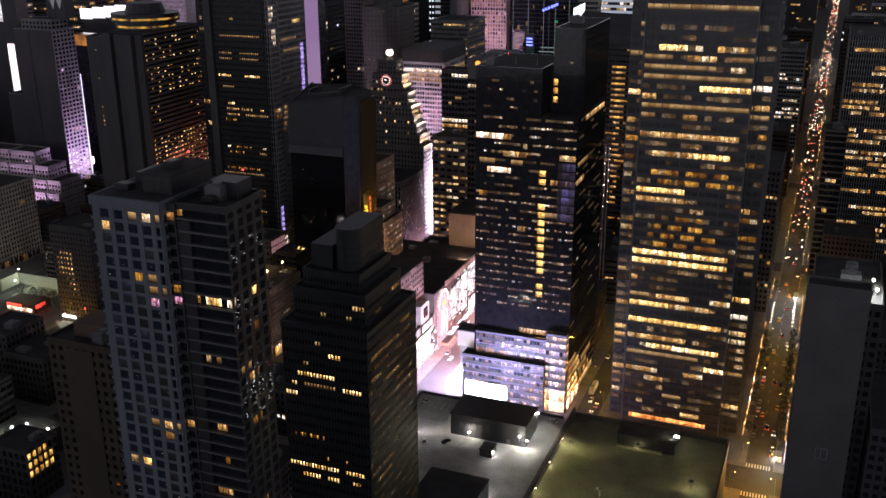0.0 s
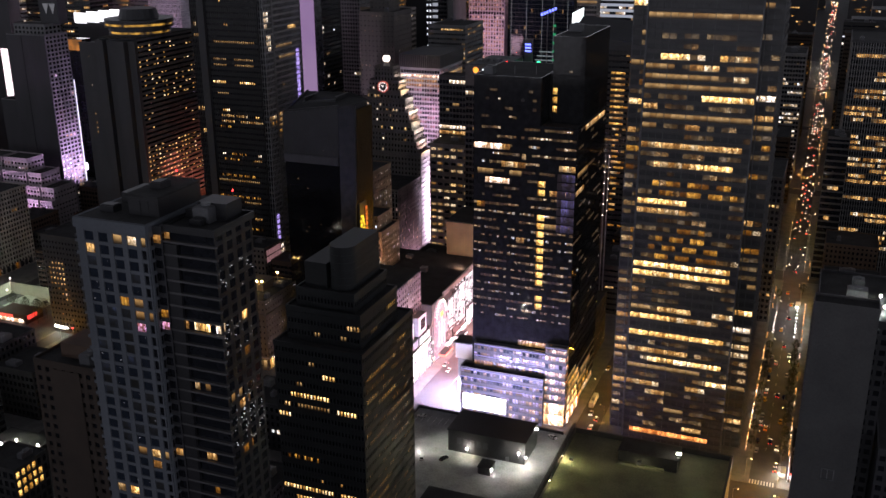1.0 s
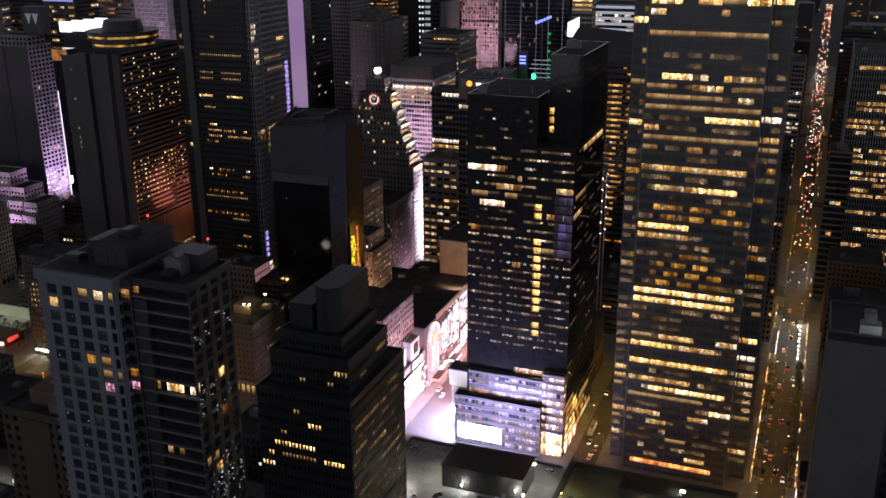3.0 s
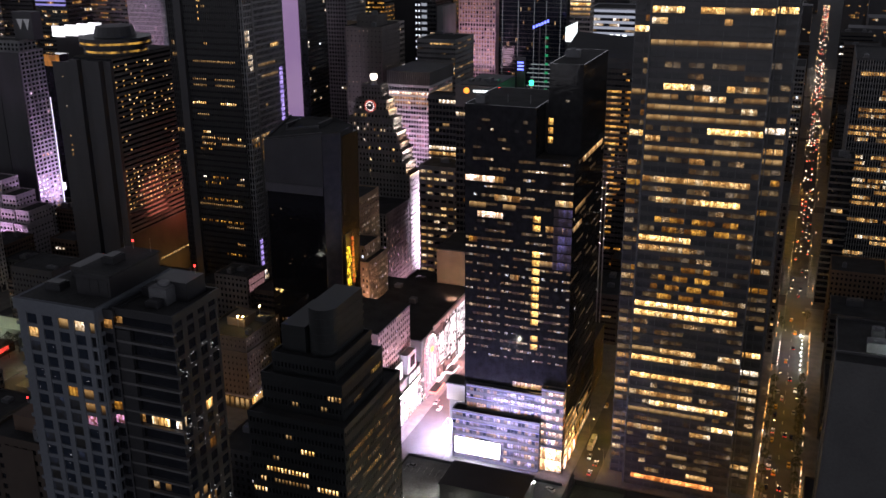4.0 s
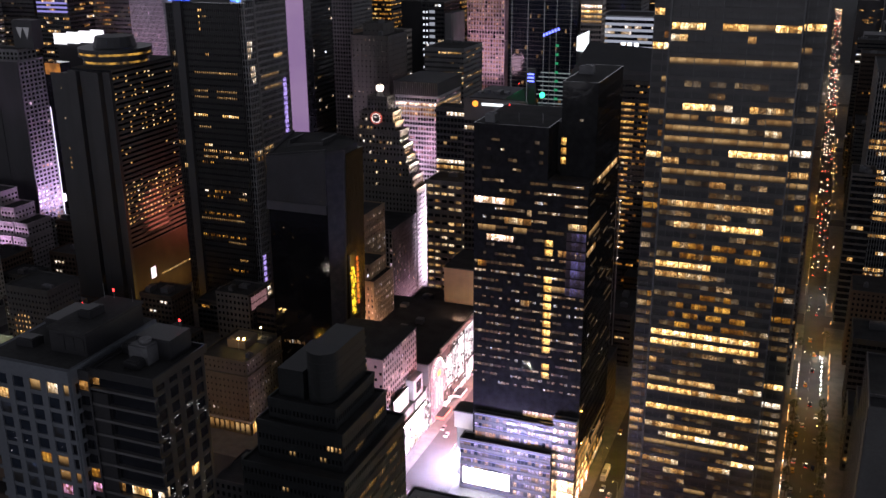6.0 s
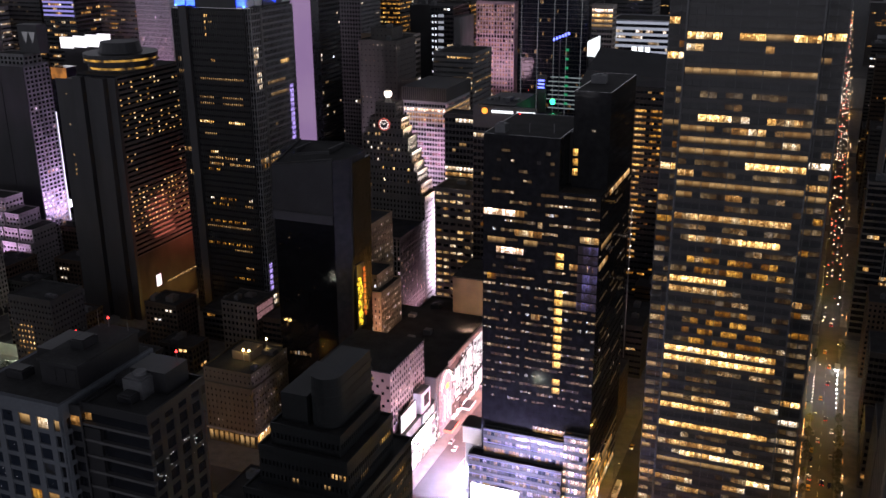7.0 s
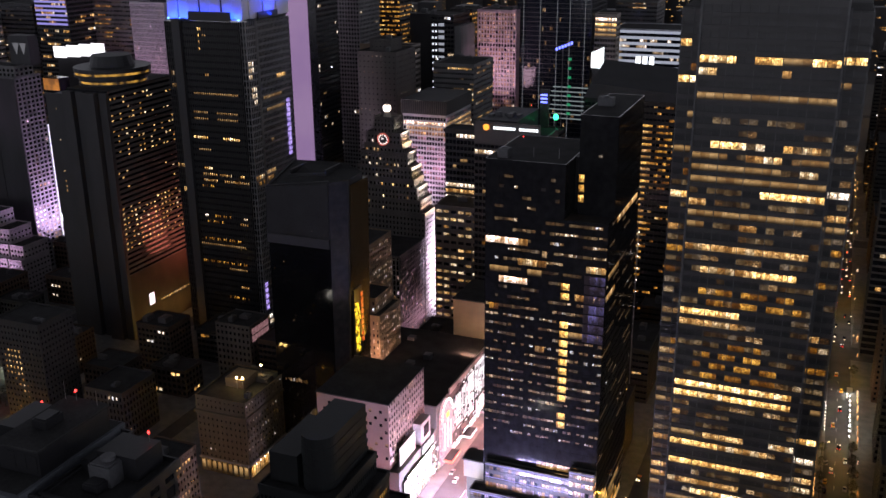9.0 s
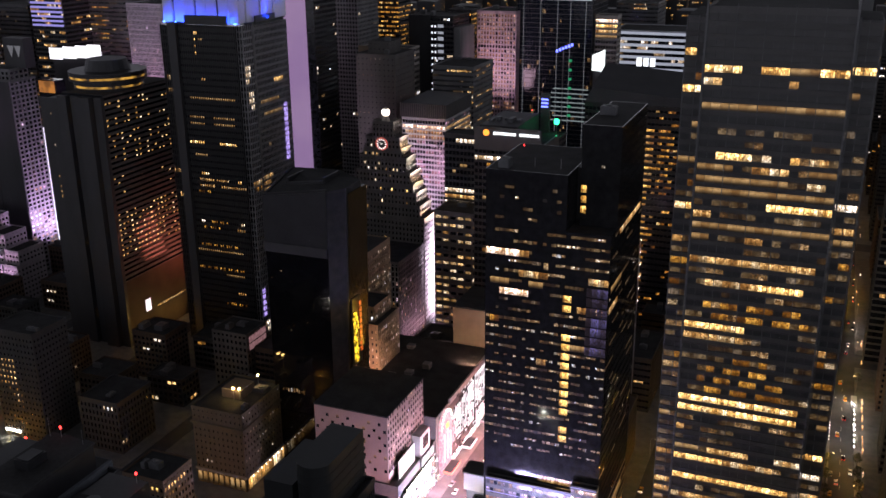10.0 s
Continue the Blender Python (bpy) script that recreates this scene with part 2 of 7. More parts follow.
TONE = {
    "b": lit("office_bright_warm", (1.0, 0.6, 0.2), 1.5, low=0.22, spread=0.9, hue=(1.0, 0.72, 0.38)),
    "m": lit("office_warm", (1.0, 0.56, 0.19), 0.58, low=0.15, spread=1.0, hue=(1.0, 0.72, 0.4)),
    "d": lit("office_dim_warm", (1.0, 0.58, 0.22), 0.17, low=0.5, spread=0.8, grain=0.4, wash=True),
    "a": lit("office_amber", (1.0, 0.46, 0.06), 0.36, low=0.1, spread=1.6, grain=0.5),
    "w": lit("office_white", (1.0, 0.84, 0.66), 1.3, low=0.35, spread=0.8),
    "p": lit("room_pink", (1.0, 0.45, 0.75), 0.6, low=0.2),
    "s": lit("strip_white_pink", (1.0, 0.72, 0.55), 1.7, low=0.6, spread=0.4),
    "y": lit("stair_yellow", (1.0, 0.56, 0.13), 0.95, low=0.45, spread=0.6),
    # v: violet sheen on glass, put in as faint emission.
    "v": lit("violet_sheen_glow", (0.6, 0.45, 1.0), 0.05, low=0.2, spread=1.4, grain=0.3),
    "r": lit("podium_violet_white", (0.86, 0.66, 0.95), 0.42, low=0.35, spread=0.8, grain=0.5),
    "k": lit("podium_peach", (1.0, 0.64, 0.42), 0.68, low=0.35, spread=0.7, grain=0.5),
    "o": lit("shop_orange", (1.0, 0.33, 0.08), 1.3, low=0.3, spread=1.0),
}
FAR = {
    "warm": lit("far_windows_warm", (1.0, 0.54, 0.16), 0.52, low=0.15, spread=1.7, island=True, hue=(1.0, 0.78, 0.5)),
    "amber": lit("far_windows_amber", (1.0, 0.46, 0.08), 0.44, low=0.2, spread=1.6, island=True, hue=(1.0, 0.62, 0.22)),
    "pale": lit("far_windows_pale", (1.0, 0.78, 0.55), 0.65, low=0.25, spread=1.6, island=True, hue=(0.95, 0.92, 0.9)),
    "room": lit("hotel_rooms", (1.0, 0.6, 0.2), 0.62, low=0.5, spread=1.0, island=True, hue=(1.0, 0.72, 0.36)),
    "rosy": lit("rosy_panes", (1.0, 0.5, 0.62), 0.3, low=0.2, spread=1.5, island=True, hue=(1.0, 0.55, 0.4)),
    "cream": lit("cream_office_panes", (1.0, 0.74, 0.42), 0.55, low=0.15, spread=1.7, island=True, hue=(1.0, 0.6, 0.22)),
    "peach": lit("peach_panes", (1.0, 0.5, 0.3), 0.38, low=0.15, spread=1.7, island=True, hue=(1.0, 0.7, 0.5)),
    "mauve": lit("far_windows_mauve", (1.0, 0.7, 0.74), 0.55, low=0.3, spread=1.4, island=True, hue=(1.0, 0.58, 0.26)),
    "dim": lit("far_windows_dim", (1.0, 0.6, 0.24), 0.06, low=0.3, spread=1.6, grain=0.3, island=True, hue=(1.0, 0.66, 0.36)),
    "soft": lit("rooms_behind_glass", (1.0, 0.64, 0.34), 0.26, low=0.1, spread=1.7, island=True, hue=(0.95, 0.85, 0.75)),
    "hot": lit("ceiling_lamps", (1.0, 0.84, 0.56), 0.9, low=0.6, spread=1.6, island=True, hue=(0.95, 0.95, 1.0)),
    "speck": lit("window_specks", (1.0, 0.62, 0.28), 0.4, low=0.0, spread=1.9, island=True, grain=3.5, hue=(1.0, 0.72, 0.4), cut=(0.46, 0.66)),
}


# ---- meshes ----
CUBE_F = ((0, 3, 2, 1), (4, 5, 6, 7), (0, 1, 5, 4), (1, 2, 6, 5), (2, 3, 7, 6), (3, 0, 4, 7))


class Boxes:
    """Gathers boxes (and other small solids) into one mesh."""

    def __init__(self):
        self.v, self.f = [], []

    def add(self, x0, x1, y0, y1, z0, z1):
        k = len(self.v)
        self.v += [(x0, y0, z0), (x1, y0, z0), (x1, y1, z0), (x0, y1, z0), (x0, y0, z1), (x1, y0, z1), (x1, y1, z1), (x0, y1, z1)]
        self.f += [tuple(k + i for i in q) for q in CUBE_F]
        return self

    def prism(self, ring, z0, z1, top=None):
        """An upright prism over a ring of (x, y); top: another ring, for slopes (its points may carry a z of their own)."""
        k, c = len(self.v), len(ring)
        top = top or ring
        self.v += [(p[0], p[1], z0) for p in ring] + [(p[0], p[1], p[2] if len(p) > 2 else z1) for p in top]
        self.f += [tuple(range(k + c - 1, k - 1, -1)), tuple(range(k + c, k + 2 * c))]
        self.f += [(k + i, k + (i + 1) % c, k + c + (i + 1) % c, k + c + i) for i in range(c)]
        return self

    def tube(self, x, y, z0, z1, r0, r1, sides=10):
        a = [(x + r0 * math.cos(i * math.tau / sides), y + r0 * math.sin(i * math.tau / sides)) for i in range(sides)]
        c = [(x + r1 * math.cos(i * math.tau / sides), y + r1 * math.sin(i * math.tau / sides)) for i in range(sides)]
        return self.prism(a, z0, z1, c)

    def mesh(self, name, material):
        me = bpy.data.meshes.new(name)
        me.from_pydata(self.v, [], self.f)
        me.materials.append(material)
        me.update()
        return me


def part(name, shape, material, parent, label="", kind=""):
    ob = new(name, shape.mesh(name, material) if isinstance(shape, Boxes) else shape)
    if parent is not None:
        ob.parent = parent
    return tagged(ob, label=label, kind=kind)


def thing(name, label, category, group="", place=(0, 0, 0), kind=""):
    ob = new(name)
    ob.location = place
    ob.empty_display_size = 1.0
    return tagged(ob, label, category, group, kind)


def one(x0, x1, y0, y1, z0, z1):
    return Boxes().add(x0, x1, y0, y1, z0, z1)


# ---- buildings ----
PANES = {}


def pane_mesh(material):
    if material.name not in PANES:
        PANES[material.name] = one(0, 1, -0.06, 0, 0, 1).mesh("window_pane", material)
    return PANES[material.name]


class Facade:
    """One upright face of a block: 'w' looks to -y, 's' to +x, 'n' to -x. u runs along it, out of it is positive d."""

    def __init__(self, side, vol, fh, bay, band, pier, proud, z0=None, rib=0.07):
        self.side, self.vol, self.rib = side, vol, rib
        x0, x1, y0, y1, zb, z1 = vol
        self.base = zb if z0 is None else z0
        self.length = (x1 - x0) if side == "w" else (y1 - y0)
        self.bays = max(1, round(self.length / bay))
        self.bay, self.fh, self.band, self.pier, self.proud = self.length / self.bays, fh, band, pier, proud
        self.floors = max(1, int((z1 - self.base) / fh + 0.01))

    def box(self, out, u0, u1, d0, d1, z0, z1):
        x0, x1, y0, y1 = self.vol[:4]
        if self.side == "w":
            out.add(x0 + u0, x0 + u1, y0 - d1, y0 - d0, z0, z1)
        elif self.side == "s":
            out.add(x1 + d0, x1 + d1, y0 + u0, y0 + u1, z0, z1)
        else:
            out.add(x0 - d1, x0 - d0, y0 + u0, y0 + u1, z0, z1)

    def frame_parts(self, bands, piers):
        p, z1 = self.proud, self.vol[5]
        e = p if self.side == "w" else 0
        for k in range(self.floors + 1):
            z = self.base + k * self.fh
            if z < z1 - 0.05:
                self.box(bands, -e, self.length + e, 0, p, z, min(z + self.band, z1))
        if self.pier > 0:
            for i in range(self.bays + 1):
                u = i * self.bay
                self.box(piers, max(-e, u - self.pier / 2), min(self.length + e, u + self.pier / 2), 0, p + self.rib, self.vol[4], z1)

    def pane(self, i, k, span=1, inset=0.02):
        """Place and size of the window of bay i on floor k."""
        u = i * self.bay + self.pier / 2 + inset
        w = self.bay * span - self.pier - 2 * inset
        z, h = self.base + k * self.fh + self.band + inset, self.fh - self.band - 2 * inset
        return u, w, z, h

    def window(self, i, k, material, parent, span=1, name="window"):
        u, w, z, h = self.pane(i, k, span)
        ob = new(name, pane_mesh(material))
        ob.parent = parent
        x0, x1, y0, y1 = self.vol[:4]
        if self.side == "w":
            ob.matrix_basis = Matrix.Translation((x0 + u, y0, z)) @ Matrix.Diagonal((w, 1, h, 1))
        elif self.side == "s":
            ob.matrix_basis = Matrix.Translation((x1, y0 + u, z)) @ Matrix.Rotation(math.pi / 2, 4, "Z") @ Matrix.Diagonal((w, 1, h, 1))
        else:
            ob.matrix_basis = Matrix.Translation((x0, y0 + u + w, z)) @ Matrix.Rotation(-math.pi / 2, 4, "Z") @ Matrix.Diagonal((w, 1, h, 1))
        return ob

    def rows(self, text, parent, scale=1.0):
        """Lit windows from lines of: floor, first bay, last bay, tone."""
        for line in text.split(";"):
            k, a, c, tone = line.split()
            for i in range(round(int(a) * scale), max(round(int(a) * scale) + 1, round(int(c) * scale))):
                if i < self.bays and not (tone == "a" and (i * 7 + int(k) * 13) % 10 < 3):
                    self.window(i, int(k), TONE[tone], parent)

    def scatter(self, out, rng, chance, run=(1, 3), floors=None, bays=None, skip=0.3, deep=0.05):
        """Lit windows in short runs along the floors, gathered into one mesh."""
        f0, f1 = floors or (0, self.floors)
        b0, b1 = bays or (0, self.bays)
        for k in range(f0, min(f1, self.floors)):
            if rng.random() < skip:
                continue
            i = b0
            while i < b1:
                if rng.random() < chance:
                    n = rng.randint(*run)
                    for j in range(i, min(i + n, b1)):
                        u, w, z, h = self.pane(j, k)
                        if z + h < self.vol[5]:
                            self.box(out, u, u + w, 0, deep, z + rng.random() * 0.25 * h, z + h)
                    i += n
                i += 1

    def rooms(self, soft, hot, rng, chance, run=(1, 5), floors=None, bays=None, skip=0.1):
        """Lit rooms behind the glass: a dull strip of ceiling for each, and the small lamps under it."""
        f0, f1 = floors or (0, self.floors)
        b0, b1 = bays or (0, self.bays)
        for k in range(f0, min(f1, self.floors)):
            if rng.random() < skip:
                continue
            i, dense = b0, rng.uniform(0.4, 1.6) * chance
            while i < b1:
                if rng.random() < dense:
                    n = rng.randint(*run)
                    for j in range(i, min(i + n, b1)):
                        u, w, z, h = self.pane(j, k)
                        if rng.random() < 0.2:
                            continue
                        self.box(soft, u + rng.random() * 0.3 * w, u + w, 0, 0.03, z + h * rng.uniform(0.1, 0.5), z + h)
                        for _ in range(rng.choice((0, 0, 1, 1, 2))):
                            a, c = u + rng.random() * 0.75 * w, rng.uniform(0.2, 0.65)
                            g = z + h * rng.uniform(0.35, 0.75)
                            self.box(hot, a, min(a + c, u + w), 0.03, 0.06, g, g + rng.uniform(0.18, 0.45))
                    i += n
                i += 1


def roof_of(parent, vol, material=TAR, wall=DARK, parapet=1.1, rng=None, plant=0, proud=0.3):
    x0, x1, y0, y1, z0, z1 = vol
    part("roof", one(x0, x1, y0, y1, z1, z1 + 0.25), material, parent)
    b, t, e = Boxes(), 0.4, proud + 0.1
    b.add(x0 - e, x1 + e, y0 - e, y0 - e + t, z1 - 0.6, z1 + parapet).add(x0 - e, x1 + e, y1 + e - t, y1 + e, z1 - 0.6, z1 + parapet)
    b.add(x0 - e, x0 - e + t, y0 - e + t, y1 + e - t, z1 - 0.6, z1 + parapet).add(x1 + e - t, x1 + e, y0 - e + t, y1 + e - t, z1 - 0.6, z1 + parapet)
    part("parapet", b, wall, parent)
    for _ in range(plant):
        w, d, h = rng.uniform(2, 7), rng.uniform(2, 7), rng.uniform(1.5, 4)
        if x1 - x0 > w + 4 and y1 - y0 > d + 4:
            px, py = rng.uniform(x0 + 1.5, x1 - w - 1.5), rng.uniform(y0 + 1.5, y1 - d - 1.5)
            u = Boxes().add(px, px + w, py, py + d, z1 + 0.25, z1 + h)
            u.add(px + 0.3, px + w - 0.3, py + 0.3, py + d - 0.3, z1 + h, z1 + h + 0.25)
            u.tube(px + w / 2, py + d / 2, z1 + h + 0.25, z1 + h + 0.8, min(w, d) * 0.3, min(w, d) * 0.28)
            part("rooftop_unit", u, STEEL, parent)


FOOT = []
UNIT = {}


def pieces(name, shape, material, parent):
    """Every box of a shape as a part of its own, all on one shared mesh."""
    if material.name not in UNIT:
        UNIT[material.name] = one(0, 1, 0, 1, 0, 1).mesh("plain_block", material)
    for i in range(0, len(shape.v), 8):
        a, c = shape.v[i], shape.v[i + 6]
        ob = new(name, UNIT[material.name])
        ob.parent = parent
        ob.matrix_basis = Matrix.Translation(a) @ Matrix.Diagonal((c[0] - a[0], c[1] - a[1], c[2] - a[2], 1))


def tower(name, label, category, vols, wall, glass=GLASS, sides="ws", fh=3.9, bay=3.0, band=1.4, pier=0.4, proud=0.25,
          pier_mat=None, seed=1, chance=0.0, run=(1, 3), tone="warm", skip=0.3, group="", plant=2, dim=0.0, parapet=1.1, split=False):
    """A building of upright blocks: glazing, floor bands, piers, roof and parapet. Returns it and its faces."""
    b = thing(name, label, category, group)
    rng = random.Random(seed)
    core, bands, piers, far, faint, faces = Boxes(), Boxes(), Boxes(), Boxes(), Boxes(), {}
    for n, vol in enumerate(vols):
        FOOT.append(vol)
        core.add(*vol)
        for s in sides:
            f = Facade(s, vol, fh, bay, band, pier, proud)
            f.frame_parts(bands, piers)
            faces[s + str(n)] = f
            if chance:
                f.scatter(far, rng, chance, run, skip=skip)
            if dim:
                f.scatter(faint, rng, dim, (1, 5), skip=0.15, deep=0.03)
        roof_of(b, vol, wall=wall, rng=rng, plant=plant, proud=proud, parapet=parapet)
    part("glazing", core, glass, b)
    if split:
        pieces("floor_band", bands, wall, b)
    else:
        part("spandrel_cladding", bands, wall, b, kind="stuff")
    if split and piers.v:
        pieces("pier", piers, pier_mat or wall, b)
    elif piers.v:
        part("pier_cladding", piers, pier_mat or wall, b, kind="stuff")
    if far.v:
        part("lit_glazing", far, FAR[tone], b, kind="stuff")
    if faint.v:
        part("dim_glazing", faint, FAR["dim"], b, kind="stuff")
    return b, faces


# ---- ground, roads and pavements ----
tagged(part("ground", one(-3500, 2500, -600, 4500, -1.0, 0.0), ASPHALT, None), "dark asphalt street surface of the city", "ground", kind="structure")
STREETS = [(-19.5, 0.5), (-104.5, -85.0), (-191.0, -158.5), (-271.0, -252.5), (-351.0, -333.0), (-431.0, -413.0), (-511.0, -493.0), (-591.0, -573.0)]
STREETS += [(-671 - 80 * i, -653 - 80 * i) for i in range(8)]
SOUTH = [(80 + 80 * i, 98 + 80 * i) for i in range(3)]
AVENUES = [(100.0, 130.0), (384.0, 414.0), (675.0, 705.0), (905.0, 935.0), (1195.0, 1225.0), (1480, 1510), (1770, 1800)]
edges_x = sorted(STREETS + SOUTH)
n_block = 0
for (xa, xb), (xc, xd) in zip(edges_x, edges_x[1:]):
    for (ya, yb), (yc, yd) in zip(AVENUES, AVENUES[1:]):
        n_block += 1
        tagged(part("pavement_%d" % n_block, one(xb - 4, xc + 4, yb - 5, yc + 5, 0.0, 0.16), PAVING, None), "grey concrete pavement with a raised kerb", "pavement", kind="structure")

# ---- the screened office tower on the avenue ----
vols = [(-76.5, -30.5, 430.0, 478.0, 0.0, 234.0), (-84.5, -22.5, 438.5, 470.0, 0.0, 231.0)]
nyt = thing("office_tower", "tall dark glass office tower with horizontal rod screens, many floors lit", "tower")
FOOT.append((-86, -21, 428, 520, 0, 234))
core, bands, piers = Boxes(), Boxes(), Boxes()
FLOOR = 4.27
main = Facade("w", vols[0], FLOOR, 46 / 15, 1.75, 0.06, 0.3, z0=-2.0)
wing_l = Facade("w", (-84.5, -76.5, 438.5, 470.0, 0.0, 231.0), FLOOR, 4.0, 1.75, 0.3, 0.3, z0=-2.0)
wing_r = Facade("w", (-30.5, -22.5, 438.5, 470.0, 0.0, 231.0), FLOOR, 4.0, 1.75, 0.3, 0.3, z0=-2.0)
flank = Facade("s", vols[1], FLOOR, 3.0, 1.75, 0.2, 0.3, z0=-2.0)
for v in vols:
    core.add(*v)
for f in (main, wing_l, wing_r, flank):
    f.frame_parts(bands, piers)
    for k in range(1, f.floors):
        z = f.base + k * FLOOR
        slats = Boxes()
        for j in range(5):
            f.box(slats, 0.1, f.length - 0.1, 0.62, 0.7, z - 0.25 + j * 0.42, z - 0.13 + j * 0.42)
        part("rod_screen", slats, SLATE, nyt)
    if f is main:
        for i in range(0, 16, 3):
            u = i * f.bay
            f.box(piers, max(0, u - 0.16), min(f.length, u + 0.16), 0.36, 0.66, 0.0, 236.0)
part("glazing", core, GLASS_SLATE, nyt)
pieces("floor_band", bands, SLATE, nyt)
pieces("mullion", piers, STEEL, nyt)
for n, x in enumerate((-76.9, -30.3)):
    part("corner_column", Boxes().add(x - 0.35, x + 0.35, 429.0, 430.2, 0, 238), STEEL, nyt)
    part("corner_column", Boxes().add(x - 0.9 + 1.8 * n - 0.3, x - 0.9 + 1.8 * n + 0.3, 437.4, 438.1, 0, 232), STEEL, nyt)
roof_of(nyt, vols[0], wall=SLATE)
for x in (-84.4, -30.4):
    part("wing_roof", one(x, x + 7.8, 438.6, 469.9, 231.0, 231.2), TAR, nyt)
UPPER = "50 0 8 b;50 12 18 b;50 18 25 d;50 25 30 b;49 1 3 m;49 18 20 m;47 0 30 d;43 4 12 b;43 14 16 w;43 19 21 b;43 25 27 m;42 0 7 d;42 12 20 m;42 24 30 d;41 0 7 d;41 7 21 d;41 24 27 m;40 0 30 d;39 15 30 b;38 0 4 m;37 0 30 d;36 0 4 d;36 11 16 m;34 0 29 m;32 4 16 m;32 16 26 b;30 4 26 a;29 4 27 a;28 0 14 b;27 0 14 m"
LOWER = "25 11 21 a;23 4 25 a;22 4 25 a;24 6 20 a;21 0 29 b;20 0 29 b;18 0 2 m;16 0 6 d;16 9 18 m;16 24 30 m;15 0 11 b;15 11 24 m;13 0 29 b;11 0 18 m;10 6 29 b;9 1 22 d;7 1 10 m;6 6 12 m;7 18 24 m;8 25 30 b;4 12 18 d;2 18 24 m;1 2 26 o"
n_rng, n_dim, n_spk = random.Random(31), Boxes(), Boxes()
for f, c in ((main, 0.16), (wing_l, 0.25), (wing_r, 0.25)):
    f.scatter(n_dim, n_rng, c * 1.7, (1, 5), floors=(2, 46), skip=0.05, deep=0.02)
    f.scatter(n_spk, n_rng, 0.12, (1, 2), floors=(2, 46), skip=0.15, deep=0.03)
flank.scatter(n_dim, n_rng, 0.2, (1, 4), floors=(2, 50), skip=0.2, deep=0.02)
part("dim_glazing", n_dim, FAR["dim"], nyt, kind="stuff")
part("speck_glazing", n_spk, FAR["speck"], nyt, kind="stuff")
main.rows(UPPER, nyt, 0.5)
main.rows(LOWER, nyt, 0.5)
wing_r.rows("50 0 2 b;48 0 1 d;39 0 2 w;37 0 2 m;36 0 2 d;34 0 2 a;31 0 1 a;26 0 1 m;25 0 2 a;23 0 2 a;19 1 2 d;16 0 2 b;14 0 2 w;12 0 2 m;11 0 2 m;7 0 2 d;3 0 2 m", nyt)
wing_l.rows("51 0 1 b;49 1 2 a;48 0 2 b;45 1 2 d;42 0 2 d;40 1 2 a;38 0 2 b;35 0 1 m;33 0 2 a;31 0 2 a;24 0 2 a;23 0 2 m;18 0 1 d;14 0 2 m;11 0 2 m;10 0 2 m;9 0 1 d;6 0 2 m;5 0 1 d;3 0 1 m", nyt)

# ---- the crystal tower with the glass podium ----
vols = [(-155.0, -105.5, 431.0, 490.0, 26.0, 150.0), (-155.0, -122.9, 431.0, 476.0, 150.0, 172.0), (-120.2, -105.5, 441.0, 490.0, 150.0, 189.5)]
crystal, cf = tower("glass_tower", "black glass office tower with a lit stair and scattered warm windows", "tower", vols, GLASS_CRYSTAL, GLASS_CRYSTAL,
                    fh=4.1, bay=1.9, band=2.7, pier=0.1, proud=0.06, plant=1, split=True, parapet=0.35)
c_lit, c_hot, c_dim, c_rng = Boxes(), Boxes(), Boxes(), random.Random(6)
cf["w0"].rooms(c_lit, c_hot, c_rng, 0.75, (1, 4), floors=(6, 21), skip=0.0)
cf["w0"].rooms(c_lit, c_hot, c_rng, 0.2, (1, 5), floors=(21, 30), skip=0.15)
cf["w0"].scatter(c_dim, c_rng, 0.2, (2, 6), floors=(8, 30), skip=0.1, deep=0.02)
cf["s0"].rooms(c_lit, c_hot, c_rng, 0.025, (1, 2), floors=(6, 30), skip=0.3)
cf["s0"].scatter(c_dim, c_rng, 0.08, (2, 8), floors=(3, 30), skip=0.2, deep=0.02)
cf["w1"].scatter(c_dim, c_rng, 0.06, (1, 2), skip=0.2)
cf["w1"].rooms(c_lit, c_hot, c_rng, 0.012, (1, 1), skip=0.3)
cf["w2"].rooms(c_lit, c_hot, c_rng, 0.012, (1, 1), skip=0.4)
part("lit_glazing", c_lit, FAR["soft"], crystal, kind="stuff")
part("ceiling_lighting", c_hot, FAR["hot"], crystal, kind="stuff")
part("dim_glazing", c_dim, FAR["dim"], crystal, kind="stuff")
part("recess_wall", one(-122.9, -120.2, 446.0, 476.0, 150.2, 172.0), BLACK, crystal)
stair = Facade("w", (-123.2, -119.7, 430.9, 440, 26.0, 150.0), 4.1, 3.5, 1.3, 0.1, 0.02)
stair.rows("8 0 1 y;9 0 1 y;11 0 1 y;12 0 1 y;13 0 1 y;14 0 1 y;15 0 1 y;16 0 1 y;17 0 1 y;18 0 1 y;19 0 1 y;22 0 1 y;23 0 1 y", crystal)
tall = Facade("w", (-155.0, -105.5, 430.9, 490.0, 26.0, 150.0), 4.1, 1.95, 1.4, 0.1, 0.06)
tall.rows("23 3 9 s;27 0 7 s;27 7 9 m;25 7 13 m;20 0 4 a;26 12 13 w;24 1 5 d;24 9 12 d;18 17 24 d;16 11 13 m;22 19 24 m;25 21 25 m", crystal)
# Violet reflections on the front, put in as faintly glowing panes.
violet = Facade("w", (-116.0, -105.5, 430.86, 440.0, 100.0, 134.0), 4.1, 2.1, 0.5, 0.06, 0.02)
for k in range(7):
    for j in range(1, 5):
        violet.window(j, k, TONE["v"], crystal)
